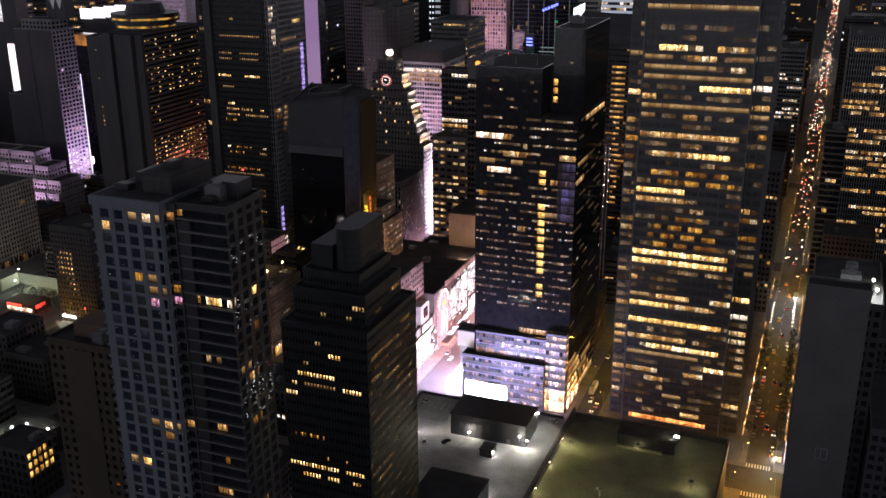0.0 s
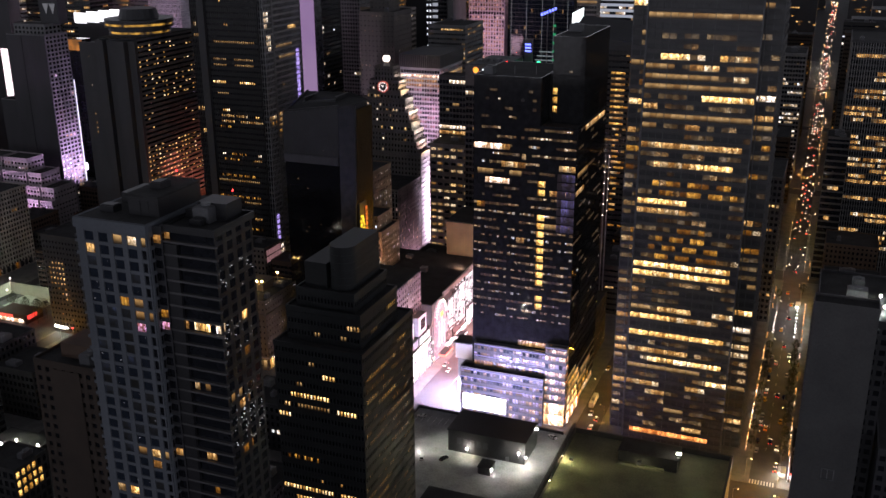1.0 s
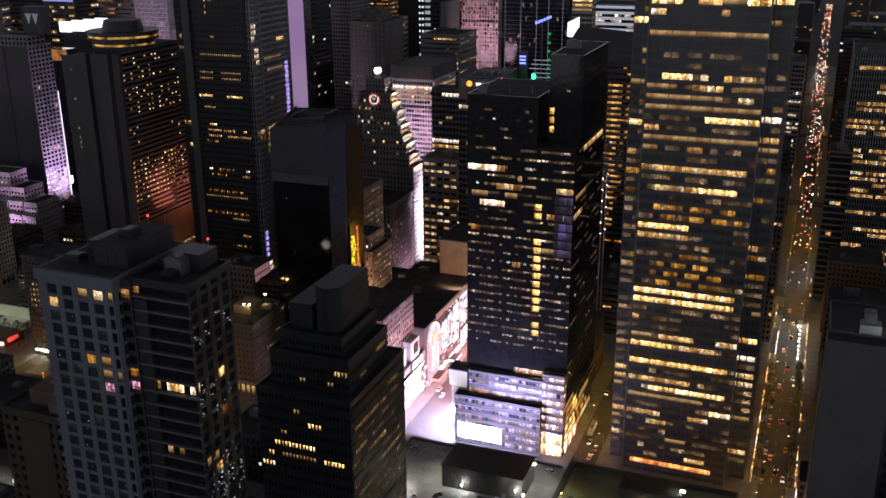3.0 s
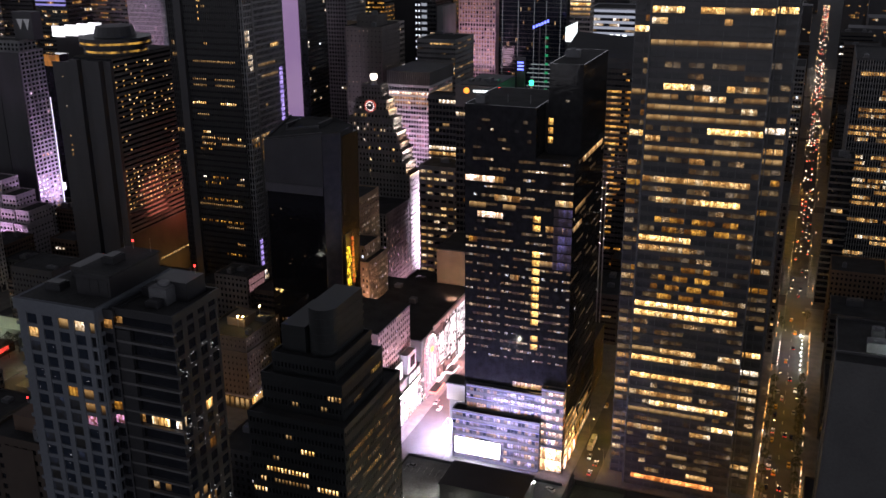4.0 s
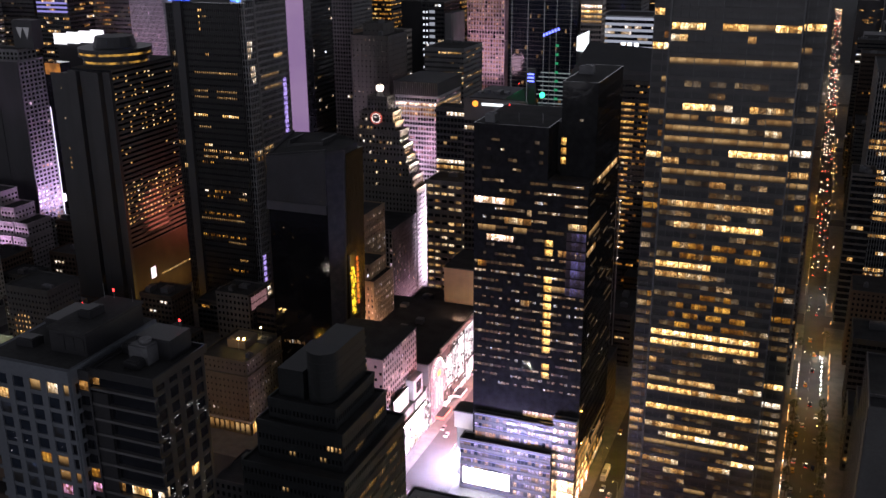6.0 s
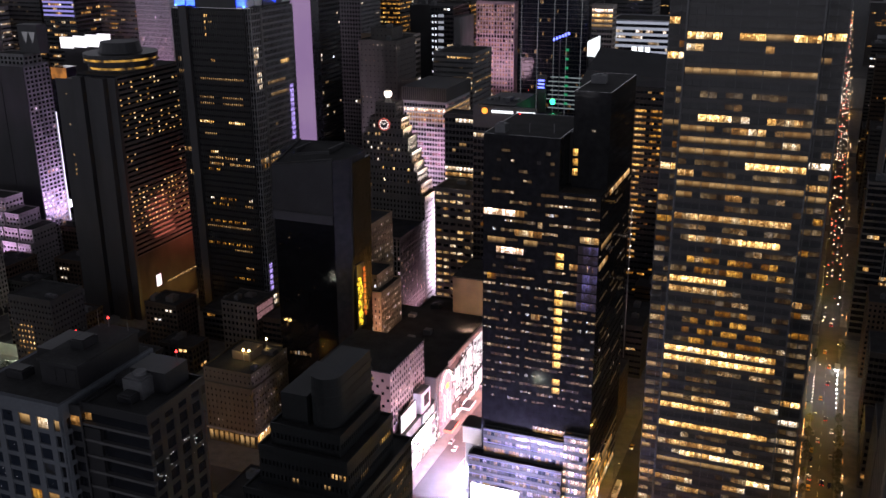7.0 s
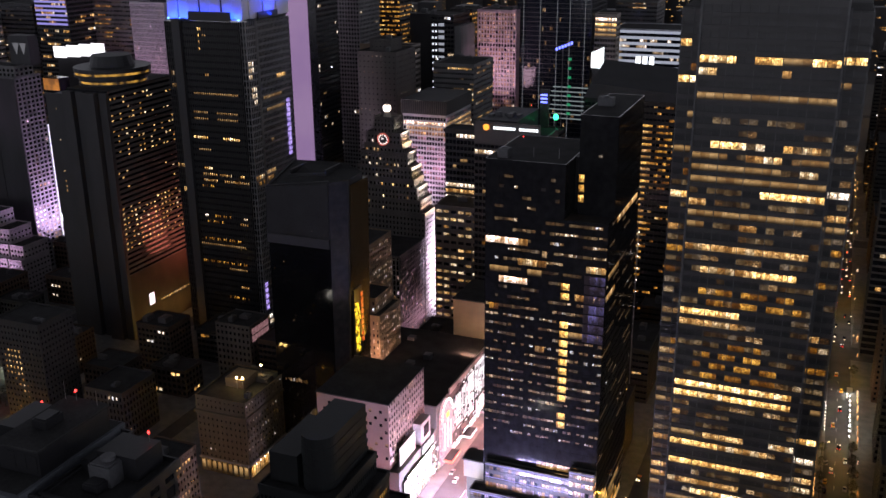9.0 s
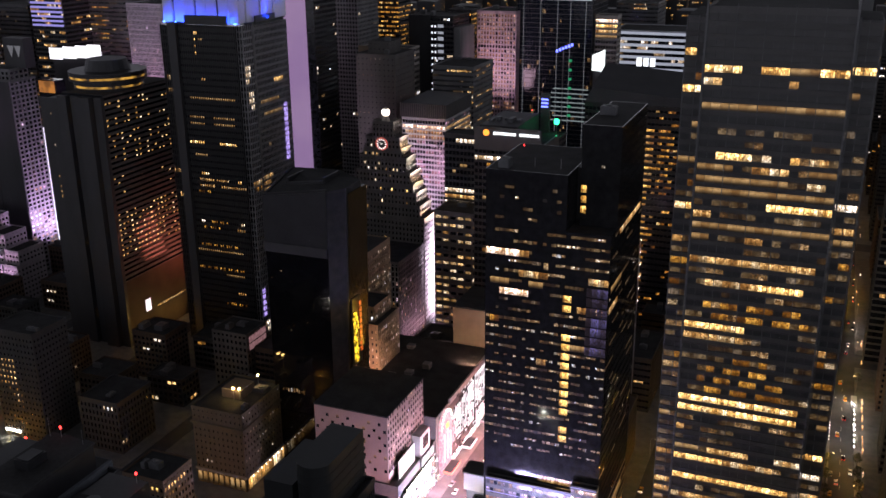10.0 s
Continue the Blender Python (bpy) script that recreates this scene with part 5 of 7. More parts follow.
area_lamp("crown_uplight", (-383, 570.6, 205.5), (-383, 577, 214), 50, 1.5, 9000, (0.01, 0.05, 1.0))
area_lamp("crown_uplight", (-355.3, 604, 205.5), (-361, 604, 214), 1.5, 50, 9000, (0.01, 0.05, 1.0))

marq = thing("hotel_slab", "dark hotel slab with many small lit rooms and a round roof lounge", "tower")
FOOT.append((-486, -434, 541, 614, 0, 165))
M_VOL = (-469, -438, 547, 612, 0, 163)
m_s = Facade("s", M_VOL, 3.3, 3.9, 2.0, 2.3, 0.3)
part("glazing", one(*M_VOL), GLASS, marq)
bd, pr = Boxes(), Boxes()
Facade("s", M_VOL, 3.3, 4.4, 1.7, 0.0, 0.3).frame_parts(bd, pr)
pieces("floor_band", bd, SOOT, marq)
for x0, x1, y in ((-469.6, -463, 543.5), (-461.5, -456, 545.5), (-454, -444.5, 542), (-443, -437.4, 544.5)):
    part("blank_wall", one(x0, x1, y, 547.2, 0, 162), DARK, marq)
part("base_wall", one(-438.0, -437.6, 547.2, 612, 0, 44), BROWNLOW, marq)
part("side_wing", one(-485.0, -471.0, 545.5, 612, 0, 158.5), DARK, marq)
part("wing_parapet", one(-485.3, -470.7, 545.2, 546.0, 158.5, 160.0), DARK, marq)
part("wing_joint", one(-471.0, -469.0, 549.0, 612, 0, 157), BLACK, marq)
mrng = random.Random(20)
mlit, mslot = Boxes(), Boxes()
m_s.scatter(mlit, mrng, 0.42, (1, 2), floors=(36, 48), skip=0.08)
m_s.scatter(mlit, mrng, 0.1, (1, 1), floors=(28, 36), skip=0.2)
m_s.scatter(mlit, mrng, 0.75, (1, 4), floors=(18, 27), skip=0.1)
for i in range(16):
    y = 575 + i * 2.1 + mrng.uniform(-0.3, 0.3)
    mlit.add(-437.58, -437.5, y, y + mrng.uniform(0.6, 1.4), 17.0 + mrng.uniform(0, 0.5), 18.2)
for i in range(34):
    x, z = mrng.choice((-462.6, -455.4, -444.1)), 3.3 * mrng.randint(4, 46) + 1.4
    mslot.add(x, x + 0.8, 546.8, 546.95, z, z + mrng.uniform(0.8, 1.5))
for i in range(16):
    x, z = mrng.choice((-478.0, -470.4)), 3.3 * mrng.randint(12, 46) + 1.4
    mslot.add(x, x + 0.7, 545.3 if x < -475 else 548.8, 545.45 if x < -475 else 548.95, z, z + mrng.uniform(0.8, 1.4))
part("lit_glazing", mlit, FAR["room"], marq, kind="stuff")
part("slot_glazing", mslot, FAR["warm"], marq, kind="stuff")
part("roof", one(-469, -438, 547, 612, 163.02, 163.6), TAR, marq)
lounge = thing("roof_lounge", "stepped round lounge with amber light rings on the hotel roof", "lounge")
RING = screen("amber_ring_light", (0.02, 0.01, 0.003), (1.0, 0.52, 0.08), 0.65, 0.16, (0.4, 0.7))
for z, r in ((163.58, 21.0), (168.9, 23.5)):
    part("drum", Boxes().tube(-455, 574, z, z + 1.4, r, r, 24), BLACK, lounge)
    part("light_ring", Boxes().tube(-455, 574, z + 1.4, z + 2.9, r - 0.8, r - 0.8, 24), RING, lounge)
    part("drum", Boxes().tube(-455, 574, z + 2.9, z + 5.4, r, r, 24), BLACK, lounge)
part("cap", Boxes().tube(-455, 574, 174.3, 181, 14, 12, 20), DARK, lounge)
adscr = thing("billboard", "small bright white screen low on the hotel wall", "billboard")
part("screen", one(-437.3, -437.1, 563, 568, 18, 26), SIGNW, adscr)
part("frame", one(-437.6, -437.3, 562.6, 568.4, 17.6, 26.4), BLACK, adscr)

whot, whf = tower("hotel_tower", "slender pale hotel tower washed violet by the square", "tower", [(-630, -591, 626, 651, 0, 150), (-625, -594, 630, 648, 150, 158), (-650, -630, 630, 651, 0, 95)], GREY, GLASS, fh=3.4, bay=4.1, band=1.4, pier=1.5, proud=0.3, seed=45, chance=0.02, tone="mauve", plant=0)
wdots = Boxes()
whf["s0"].scatter(wdots, random.Random(2), 0.6, (1, 3), floors=(4, 14), skip=0.1)
part("lit_glazing", wdots, FAR["pale"], whot, kind="stuff")
part("blank_wall", one(-630.2, -591.4, 625.1, 625.65, 0, 150.4), DARK, whot)
part("blank_wall", one(-650.2, -630.3, 629.2, 629.65, 0, 95.4), DARK, whot)
part("wall_rib", one(-616.0, -614.6, 624.7, 625.1, 0, 150.4), DARK, whot)
wsign = thing("roof_sign", "dark roof sign box with two plain pale triangles", "sign")
part("box", one(-606, -587, 640, 650, 158.5, 180), DARK, wsign)
EMB = glow("pale_emblem", (0.8, 0.8, 0.9), 0.1)
for x in (-602.0, -595.2):
    tri = Boxes()
    tri.v = [(x, 639.6, 174.6), (x + 6.0, 639.6, 174.6), (x + 3.0, 639.6, 166.4), (x, 639.98, 174.6), (x + 6.0, 639.98, 174.6), (x + 3.0, 639.98, 166.4)]
    tri.f = [(0, 2, 1), (3, 4, 5), (0, 1, 4, 3), (1, 2, 5, 4), (2, 0, 3, 5)]
    part("emblem_triangle", tri, EMB, wsign)
edge = thing("light_strip", "bright white vertical light strip on the hotel corner", "light strip")
part("tube", one(-590.6, -590.1, 651.4, 652.0, 20, 112), glow("cool_white_tube", (0.85, 0.8, 1.0), 1.2), edge)
part("lamp", one(-590.4, -588.6, 651.5, 653.5, 34, 40), glow("cool_white_lamp", (0.9, 0.88, 1.0), 2.0), edge)
ZIG = surface("pale_brick", (0.34, 0.31, 0.32), fine=3, vary=0.2)
for n, (xa, xb, ztop) in enumerate(((-644, -616, 57), (-613, -589, 59), (-587, -574, 50), (-572, -560, 34))):
    tiers = max(2, round((ztop - 8) / 10))
    vols = [(xa, xb, 574 + 3.2 * k, 604, 0 if k == 0 else 8 + 10 * k, 8 + 10 * (k + 1)) for k in range(tiers)]
    tower("stepped_hotel", "pale stepped hotel block with square windows, lit violet", "building", vols, ZIG, GLASS, fh=3.6, bay=3.4, band=2.0, pier=1.7, proud=0.25, seed=70 + n, chance=0.03, tone="mauve", plant=0)
far_ad = thing("billboard", "tall white screen on a far building", "billboard")
part("stand", one(-752, -700, 701, 715, 0, 176), BLACK, far_ad)
part("screen", one(-744, -717, 700.4, 700.9, 146, 170), SIGNG, far_ad)
part("strip", one(-716, -708, 700.4, 700.9, 82, 126), SIGNW, far_ad)
red_ad = thing("vertical_sign", "tall white sign with a red rim", "sign")
part("panel", one(-573.2, -571.8, 655.2, 655.6, 56, 84), SIGNW, red_ad)
part("rim", one(-571.8, -570.8, 655.2, 655.7, 54, 85), SIGNR, red_ad)
part("mast", one(-573, -571, 655.7, 657, 0, 86), BLACK, red_ad)

para, paf = tower("clock_tower_building", "stepped masonry tower with a lit clock and globe", "tower",
                  [(-331, -271, 640, 660, 0, 76), (-328, -274.3, 640.5, 659.5, 76, 84), (-325, -276.9, 641, 659, 84, 92), (-322, -279.2, 641.5, 658.5, 92, 97.5), (-320, -281, 642, 658, 97.5, 105), (-317, -284, 642.5, 657.5, 105, 114.6),
                   (-314, -287.5, 643, 657, 114.6, 120), (-312.5, -289, 643.4, 656.6, 120, 127), (-308, -293.5, 644.5, 655.5, 127, 137)], SOOT, GLASS_WARM, fh=3.5, bay=2.6, band=1.7, pier=1.5, proud=0.25, plant=0, parapet=1.6)
annex, anf = tower("theatre_annex", "masonry theatre annex with rows of small windows", "building", [(-331, -271.5, 600, 639, 0, 60)], SOOT, GLASS_WARM, fh=3.4, bay=2.5, band=0.8, pier=1.3, proud=0.3, seed=48, chance=0.28, run=(1, 1), tone="mauve", plant=2, skip=0.05)
prg = random.Random(9)
for _ in range(48):
    f = paf["w" + str(prg.choice((0, 0, 0, 0, 1, 2, 3, 4, 5, 6, 7)))]
    f.window(prg.randrange(f.bays), prg.randrange(f.floors), TONE[prg.choice("wwmb")], para)
FACE = surface("clock_face", (0.03, 0.03, 0.035), bump=0)
REDRING = glow("red_ring", (1.0, 0.12, 0.08), 1.0)
PIP = glow("white_pip", (1.0, 0.9, 0.85), 2.5)
clock = thing("clock", "round dark clock face with red rim and white marks", "clock")
cx, cy, n = -301.0, 642.9, 28
dial = [(math.cos(math.tau * i / n), math.sin(math.tau * i / n)) for i in range(n)]
rim, face = Boxes(), Boxes()
for r, d in ((4.1, 0.0), (4.1, 0.3), (3.85, 0.3), (3.85, 0.0)):
    rim.v += [(cx + r * u, cy - d, 124 + r * w) for u, w in dial]
rim.f = [(k * n + i, k * n + (i + 1) % n, (k + 1) % 4 * n + (i + 1) % n, (k + 1) % 4 * n + i) for k in range(4) for i in range(n)]
for d in (0.0, 0.2):
    face.v += [(cx + 3.84 * u, cy - d, 124 + 3.84 * w) for u, w in dial]
face.f = [tuple(range(n)), tuple(range(2 * n - 1, n - 1, -1))] + [(i, n + i, n + (i + 1) % n, (i + 1) % n) for i in range(n)]
part("rim", rim, REDRING, clock)
part("face", face, FACE, clock)
for i in range(12):
    a = math.tau * i / 12
    u, w = 3.0 * math.cos(a), 124 + 3.0 * math.sin(a)
    part("mark", one(cx + u - 0.28, cx + u + 0.28, cy - 0.5, cy - 0.26, w - 0.28, w + 0.28), PIP, clock)
for a, ln in ((0.9, 1.2), (2.4, 1.6)):
    b, du, dw = Boxes(), math.cos(a), math.sin(a)
    b.v = [(cx + du * p - dw * q, cy - d, 124 + dw * p + du * q) for d in (0.26, 0.4) for p, q in ((0, -0.09), (ln, -0.06), (ln, 0.06), (0, 0.09))]
    b.f = list(CUBE_F)
    part("pointer", b, PIP, clock)
globe = thing("roof_globe", "glowing white globe on the tower top", "globe")
gm = bpy.data.meshes.new("globe")
gb = bmesh.new()
bmesh.ops.create_uvsphere(gb, u_segments=20, v_segments=12, radius=2.7, matrix=Matrix.Translation((-301, 650, 143.4)))
gb.to_mesh(gm)
gb.free()
gm.materials.append(glow("globe_light", (1.0, 0.86, 0.74), 2.6))
part("sphere", gm, None, globe)
part("collar", Boxes().tube(-301, 650, 145.5, 146.6, 1.8, 0.4, 12), STONE, globe)
part("pedestal", Boxes().tube(-301, 650, 137.2, 141, 3.0, 1.6, 8), STONE, globe)

purp, puf = tower("banded_tower", "pale banded office tower with lit top floors", "tower", [(-317, -284, 711, 760, 0, 128)], PALE, GLASS, fh=3.6, bay=2.2, band=1.35, pier=0.45, proud=0.25, seed=49, chance=0.16, run=(1, 3), tone="rosy", skip=0.1)
for k in (31, 32, 33):
    for i in range(puf["w0"].bays):
        if prg.random() < 0.93:
            puf["w0"].window(i, k, TONE["s" if k > 32 else "m"], purp)
    for i in range(puf["s0"].bays):
        puf["s0"].window(i, k, TONE["m"], purp)
part("crown_screen", one(-318, -283, 710, 761, 128.2, 138), DARK, purp)
for i in range(22):
    part("crown_fin", one(-317.8 + i * 1.62, -317.3 + i * 1.62, 709.4, 710, 128, 138.2), SLATE, purp)

tr, trf = tower("media_tower", "dark office tower with a lit sign band at the top", "tower", [(-256.5, -229, 641, 655, 0, 134)], DARK, GLASS, fh=4.0, bay=2.4, band=1.6, pier=0.3, proud=0.2, plant=0)
trf["w0"].rows("32 3 11 w;24 0 11 w;23 0 11 m;22 0 11 w;27 2 3 d;28 4 6 d", tr)
tr2, trf2 = tower("media_tower", "dark office tower with a curved lit sign band", "tower", [(-223.5, -184, 605, 660, 0, 136)], DARK, GLASS, fh=4.0, bay=2.4, band=1.6, pier=0.3, proud=0.2, plant=0)
trf2["w0"].rows("32 0 14 w;31 3 5 a;31 9 10 w;30 6 8 a;26 2 4 d;25 6 10 m;22 3 8 d;21 8 14 m;18 2 9 a;17 4 12 m", tr2)
part("sign_band", one(-223.4, -183.6, 603.9, 604.9, 136, 149), SLATE, tr2)
part("sign_band", one(-183.9, -182.9, 605, 640, 130, 140), SLATE, tr2)
part("upper_block", one(-223, -200, 612, 655, 136.3, 148.5), DARK, tr2)
for i in range(5):
    part("rooftop_unit", one(-221 + i * 4, -218.5 + i * 4, 622 + 3 * (i % 3), 627 + i, 148.5, 149.8 + i % 2), STEEL, tr2)
brand = thing("roof_sign", "round orange emblem beside a row of plain white bars", "sign")
disc = Boxes()
disc_n = 18
pts = [(-216 + 1.8 * math.cos(math.tau * i / disc_n), 146 + 1.8 * math.sin(math.tau * i / disc_n)) for i in range(disc_n)]
disc.v = [(x, 603.8, z) for x, z in pts] + [(x, 603.4, z) for x, z in pts]
disc.f = [tuple(range(disc_n)), tuple(range(2 * disc_n - 1, disc_n - 1, -1))] + [(i, disc_n + i, disc_n + (i + 1) % disc_n, (i + 1) % disc_n) for i in range(disc_n)]
part("emblem", disc, glow("orange_emblem", (1.0, 0.3, 0.03), 1.6), brand)
BARW = glow("white_sign_bar", (0.9, 0.95, 1.0), 2.0)
for i in range(14):
    if i != 7:
        part("bar", one(-211.5 + i * 1.95, -210.2 + i * 1.95, 603.3, 603.8, 145.2, 146.6), BARW, brand)
trb, trbf = tower("office_block", "dark grey office block with rows of wide cream-lit windows", "building", [(-254, -224.5, 617, 640, 0, 91)], SLATE, GLASS, fh=4.95, bay=4.9, band=3.0, pier=1.3, proud=0.2, seed=53, chance=0.62, run=(1, 4), tone="cream", skip=0.12, split=True)

tst, tsf = tower("slim_tower", "slim dark tower with a stack of lit windows", "tower", [(-148, -118, 690, 730, 0, 152)], BLACK, GLASS, fh=4.0, bay=2.4, band=2.4, pier=0.2, proud=0.2, seed=55, chance=0.1, run=(1, 2), tone="amber", skip=0.1, plant=0)
for k in range(24, 34):
    tsf["w0"].rows("%d 1 5 %s" % (k, "m" if k % 3 else "y"), tst)
    tsf["w0"].rows("%d 6 10 a" % k, tst)
for k in range(8, 24):
    tsf["w0"].rows("%d 2 4 %s" % (k, "m" if k % 2 else "a"), tst)
tst2, tsf2 = tower("slim_tower", "dark wedge-roofed tower beside the slim tower", "tower", [(-180, -148.5, 690, 730, 0, 150)], BLACK, GLASS, fh=4.0, bay=2.4, band=1.9, pier=0.2, proud=0.2, seed=56, chance=0.02, run=(1, 5), tone="warm", skip=0.5, plant=0)
part("wedge_roof", Boxes().prism([(-180, 688), (-117, 688), (-117, 730), (-180, 730)], 151, 158, [(-176, 690, 160), (-120, 690, 156), (-120, 728, 166), (-176, 728, 170)]), DARK, tst2)
hoist = thing("construction_hoist", "hoist mast with strings of white bulbs", "hoist")
part("mast", Boxes().add(-117.4, -116.8, 559.6, 560.2, 0, 108).add(-119.4, -118.8, 559.6, 560.2, 0, 108), METAL, hoist)
for i in range(6):
    part("bulb", one(-116.7, -116.4, 559.2, 559.6, 74 + i * 6.6, 74.3 + i * 6.6), BULB, hoist)
    part("bulb", one(-119.4, -119.0, 559.2, 559.6, 71 + i * 6.6, 71.3 + i * 6.6), BULB, hoist)

# ---- far towers ----
t95, t95f = tower("striped_tower", "office tower with bright white floor bands", "tower", [(-222, -158, 960, 1010, 0, 164)], PALE, GLASS, fh=5.2, bay=3, band=2.6, pier=0.0, proud=0.3, seed=57, chance=0.2, tone="pale", plant=0)
STRIPE = glow("white_floor_line", (0.75, 0.8, 1.0), 0.33)
for k in range(24, 32):
    part("light_band", one(-222.4, -157.6, 959.2, 959.65, 5.2 * k + 0.2, 5.2 * k + 2.4), STRIPE, t95)
for a, c in ((-200, -196), (-194, -190), (-188, -184)):
    part("emblem_bar", one(a, c, 958.8, 959.1, 134, 141), BARW, t95)
wsg = thing("white_billboard", "slanted glowing white screen on a roof", "billboard")
part("screen", Boxes().prism([(-201.5, 794), (-191.5, 790), (-191.1, 790.4), (-201.1, 794.4)], 154, 166, [(-201.5, 794, 165), (-191.5, 790, 170), (-191.1, 790.4, 170), (-201.1, 794.4, 165)]), glow("white_screen", (0.9, 0.97, 1.0), 1.1), wsg)
part("stand", one(-201, -192, 796, 800, 0, 164), DARK, wsg)
PALEBAND = glow("pale_floor_line", (0.75, 0.9, 0.95), 0.17)
GREENREFLECT = glow("green_reflection_glow", (0.05, 1.0, 0.4), 0.2)
bofa, bof = tower("crystal_tower", "tall glass tower with vertical light lines and a green beacon", "tower", [(-312, -242, 960, 1020, 0, 200)], STEEL, GLASS_BLUE, fh=4.2, bay=1.5, band=0.5, pier=0.08, proud=0.2, seed=59, chance=0.035, run=(1, 2), tone="speck", skip=0.35, plant=0)
for x in (-306, -290, -274, -262, -248):
    part("light_line", one(x, x + 0.35, 959.3, 959.6, 50, 200), glow("pale_line", (0.85, 0.9, 1.0), 0.12), bofa)
for k in range(19, 27):
    part("glass_band", one(-280 + (k % 3) * 2, -243, 959.2, 959.6, 4.2 * k, 4.2 * k + 1.0), PALEBAND, bofa)
# Green reflections in the glass, put in as glowing bars.
for k in range(20, 34, 2):
    part("green_reflection_bar", one(-262, -259, 959.0, 959.15, 4.2 * k, 4.2 * k + 2.4), GREENREFLECT, bofa)
for k in (45, 46, 47):
    part("light_band", one(-311, -243, 959.2, 959.6, 4.2 * k, 4.2 * k + 1.4), STRIPE, bofa)
gsign = thing("roof_sign", "blue neon sign of plain strokes", "sign")
NEONB = glow("blue_neon", (0.12, 0.15, 1.0), 3.0)
for i in range(6):
    part("stroke", one(-258 + i * 2.6, -256.3 + i * 2.6, 900, 900.3, 151 + i * 1.1, 153.4 + i * 1.1), NEONB, gsign)
part("post", one(-252, -251.4, 900.5, 901, 0, 152), METAL, gsign)
for i in range(3):
    part("stroke", one(-199.6, -195.4, 658.0, 658.3, 151.6 + i * 2.2, 152.6 + i * 2.2), NEONB, tr2)
part("sign_mast", one(-200, -194.5, 658.3, 659.9, 136.3, 160), SLATE, tr2)
beacon = thing("green_beacon", "bright green floodlight beacon on a mast", "beacon")
part("mast", one(-188.7, -188.3, 653.8, 654.2, 136.2, 142.6), METAL, beacon)
part("lamp", Boxes().tube(-188.5, 654, 142.6, 143.5, 0.9, 1.6, 14).tube(-188.5, 654, 143.5, 145.0, 1.6, 1.6, 14).tube(-188.5, 654, 145.0, 145.9, 1.6, 0.9, 14), glow("green_light", (0.03, 1.0, 0.34), 3.2), beacon)
point_lamp("green_lamp", (-187.6, 652, 144), 260, (0.03, 1.0, 0.35), 0.5, beacon)
ROSE = surface("rose_granite", (0.42, 0.31, 0.37), rough=0.5, vary=0.15)
mau, maf = tower("rose_tower", "rose granite office tower with lit bays", "tower", [(-347, -310, 950, 990, 0, 178)], ROSE, GLASS, fh=4, bay=2.9, band=1.5, pier=1.2, proud=0.6, seed=61, chance=0.75, tone="peach", skip=0.25, run=(3, 9))
dkf, dkff = tower("dark_tower", "plain dark tower with a column of white windows", "tower", [(-394, -352, 900, 940, 0, 177)], BLACK, GLASS, fh=4, bay=3, band=1.8, pier=0.3, proud=0.2, seed=63, chance=0.03, tone="pale")
d_small, d_pane, d_rng = Boxes(), Boxes(), random.Random(29)
for k in range(19, 31):
    z = 5.6 * k
    for x in (-372.6, -369.6):
        if d_rng.random() < 0.8:
            d_small.add(x, x + 1.5, 899.5, 899.65, z, z + 1.9)
    if d_rng.random() < 0.85:
        d_pane.add(-366.4, -361.0, 899.5, 899.65, z, z + d_rng.uniform(1.6, 3.2))
part("lit_glazing", d_small, glow("cold_white_window", (0.85, 0.88, 1.0), 0.8), dkf, kind="stuff")
part("stair_glazing", d_pane, glow("cold_grey_window", (0.72, 0.76, 0.9), 0.3), dkf, kind="stuff")
part("blank_wall", one(-394.2, -373.6, 899.2, 899.75, 0, 178.4), BLACK, dkf)
part("side_wing", one(-352, -346, 902, 938, 0, 168), GREY, dkf)
plain, plf = tower("plain_tower", "plain grey masonry tower with a small roof house", "tower", [(-364, -333, 735, 770, 0, 166), (-358, -341, 744, 764, 166, 174)], SOOT, GLASS, fh=4, bay=3.4, band=3.0, pier=2.6, proud=0.2, seed=301, chance=0.02, tone="pale", plant=1)
banded, baf = tower("banded_block", "office block with pale floor bands and a rust-brown top", "tower", [(-389, -347, 790, 812, 0, 163)], STONE, GLASS, fh=4.4, bay=2.4, band=1.9, pier=0.2, proud=0.3, seed=302, chance=0.09, tone="pale", run=(1, 4), plant=1)
part("top_wall", one(-389.6, -348, 789.2, 789.6, 156, 165), TANBRICK, banded)
gridt, grf = tower("gridded_tower", "tall grey tower with a regular grid of small dark windows", "tower", [(-456, -420, 850, 890, 0, 236)], GREY, GLASS, fh=3.6, bay=2.7, band=1.5, pier=1.0, proud=0.4, seed=303, chance=0.015, tone="pale", plant=0)
for n, (a, c, z) in enumerate(((-481, -450, 186), (-396, -372, 173))):
    tower("office_tower", "far dark tower with dense rows of yellow-lit windows", "tower", [(a, c, 1000, 1030, 0, z)], BLACK, GLASS, fh=4.6, bay=2.0, band=2.6, pier=0.2, proud=0.2, seed=310 + n, chance=0.5, run=(2, 8), tone="amber", skip=0.05, plant=1)
blue_ad = thing("roof_sign", "small blue-lit sign on a tower wall", "sign")
part("panel", one(-453, -447, 848.6, 848.9, 143, 150), screen("blue_sign_light", (0.01, 0.02, 0.2), (0.1, 0.2, 1.0), 0.9, 0.4), blue_ad)
part("frame", one(-453.3, -446.7, 848.9, 849.5, 142.7, 150.3), BLACK, blue_ad)
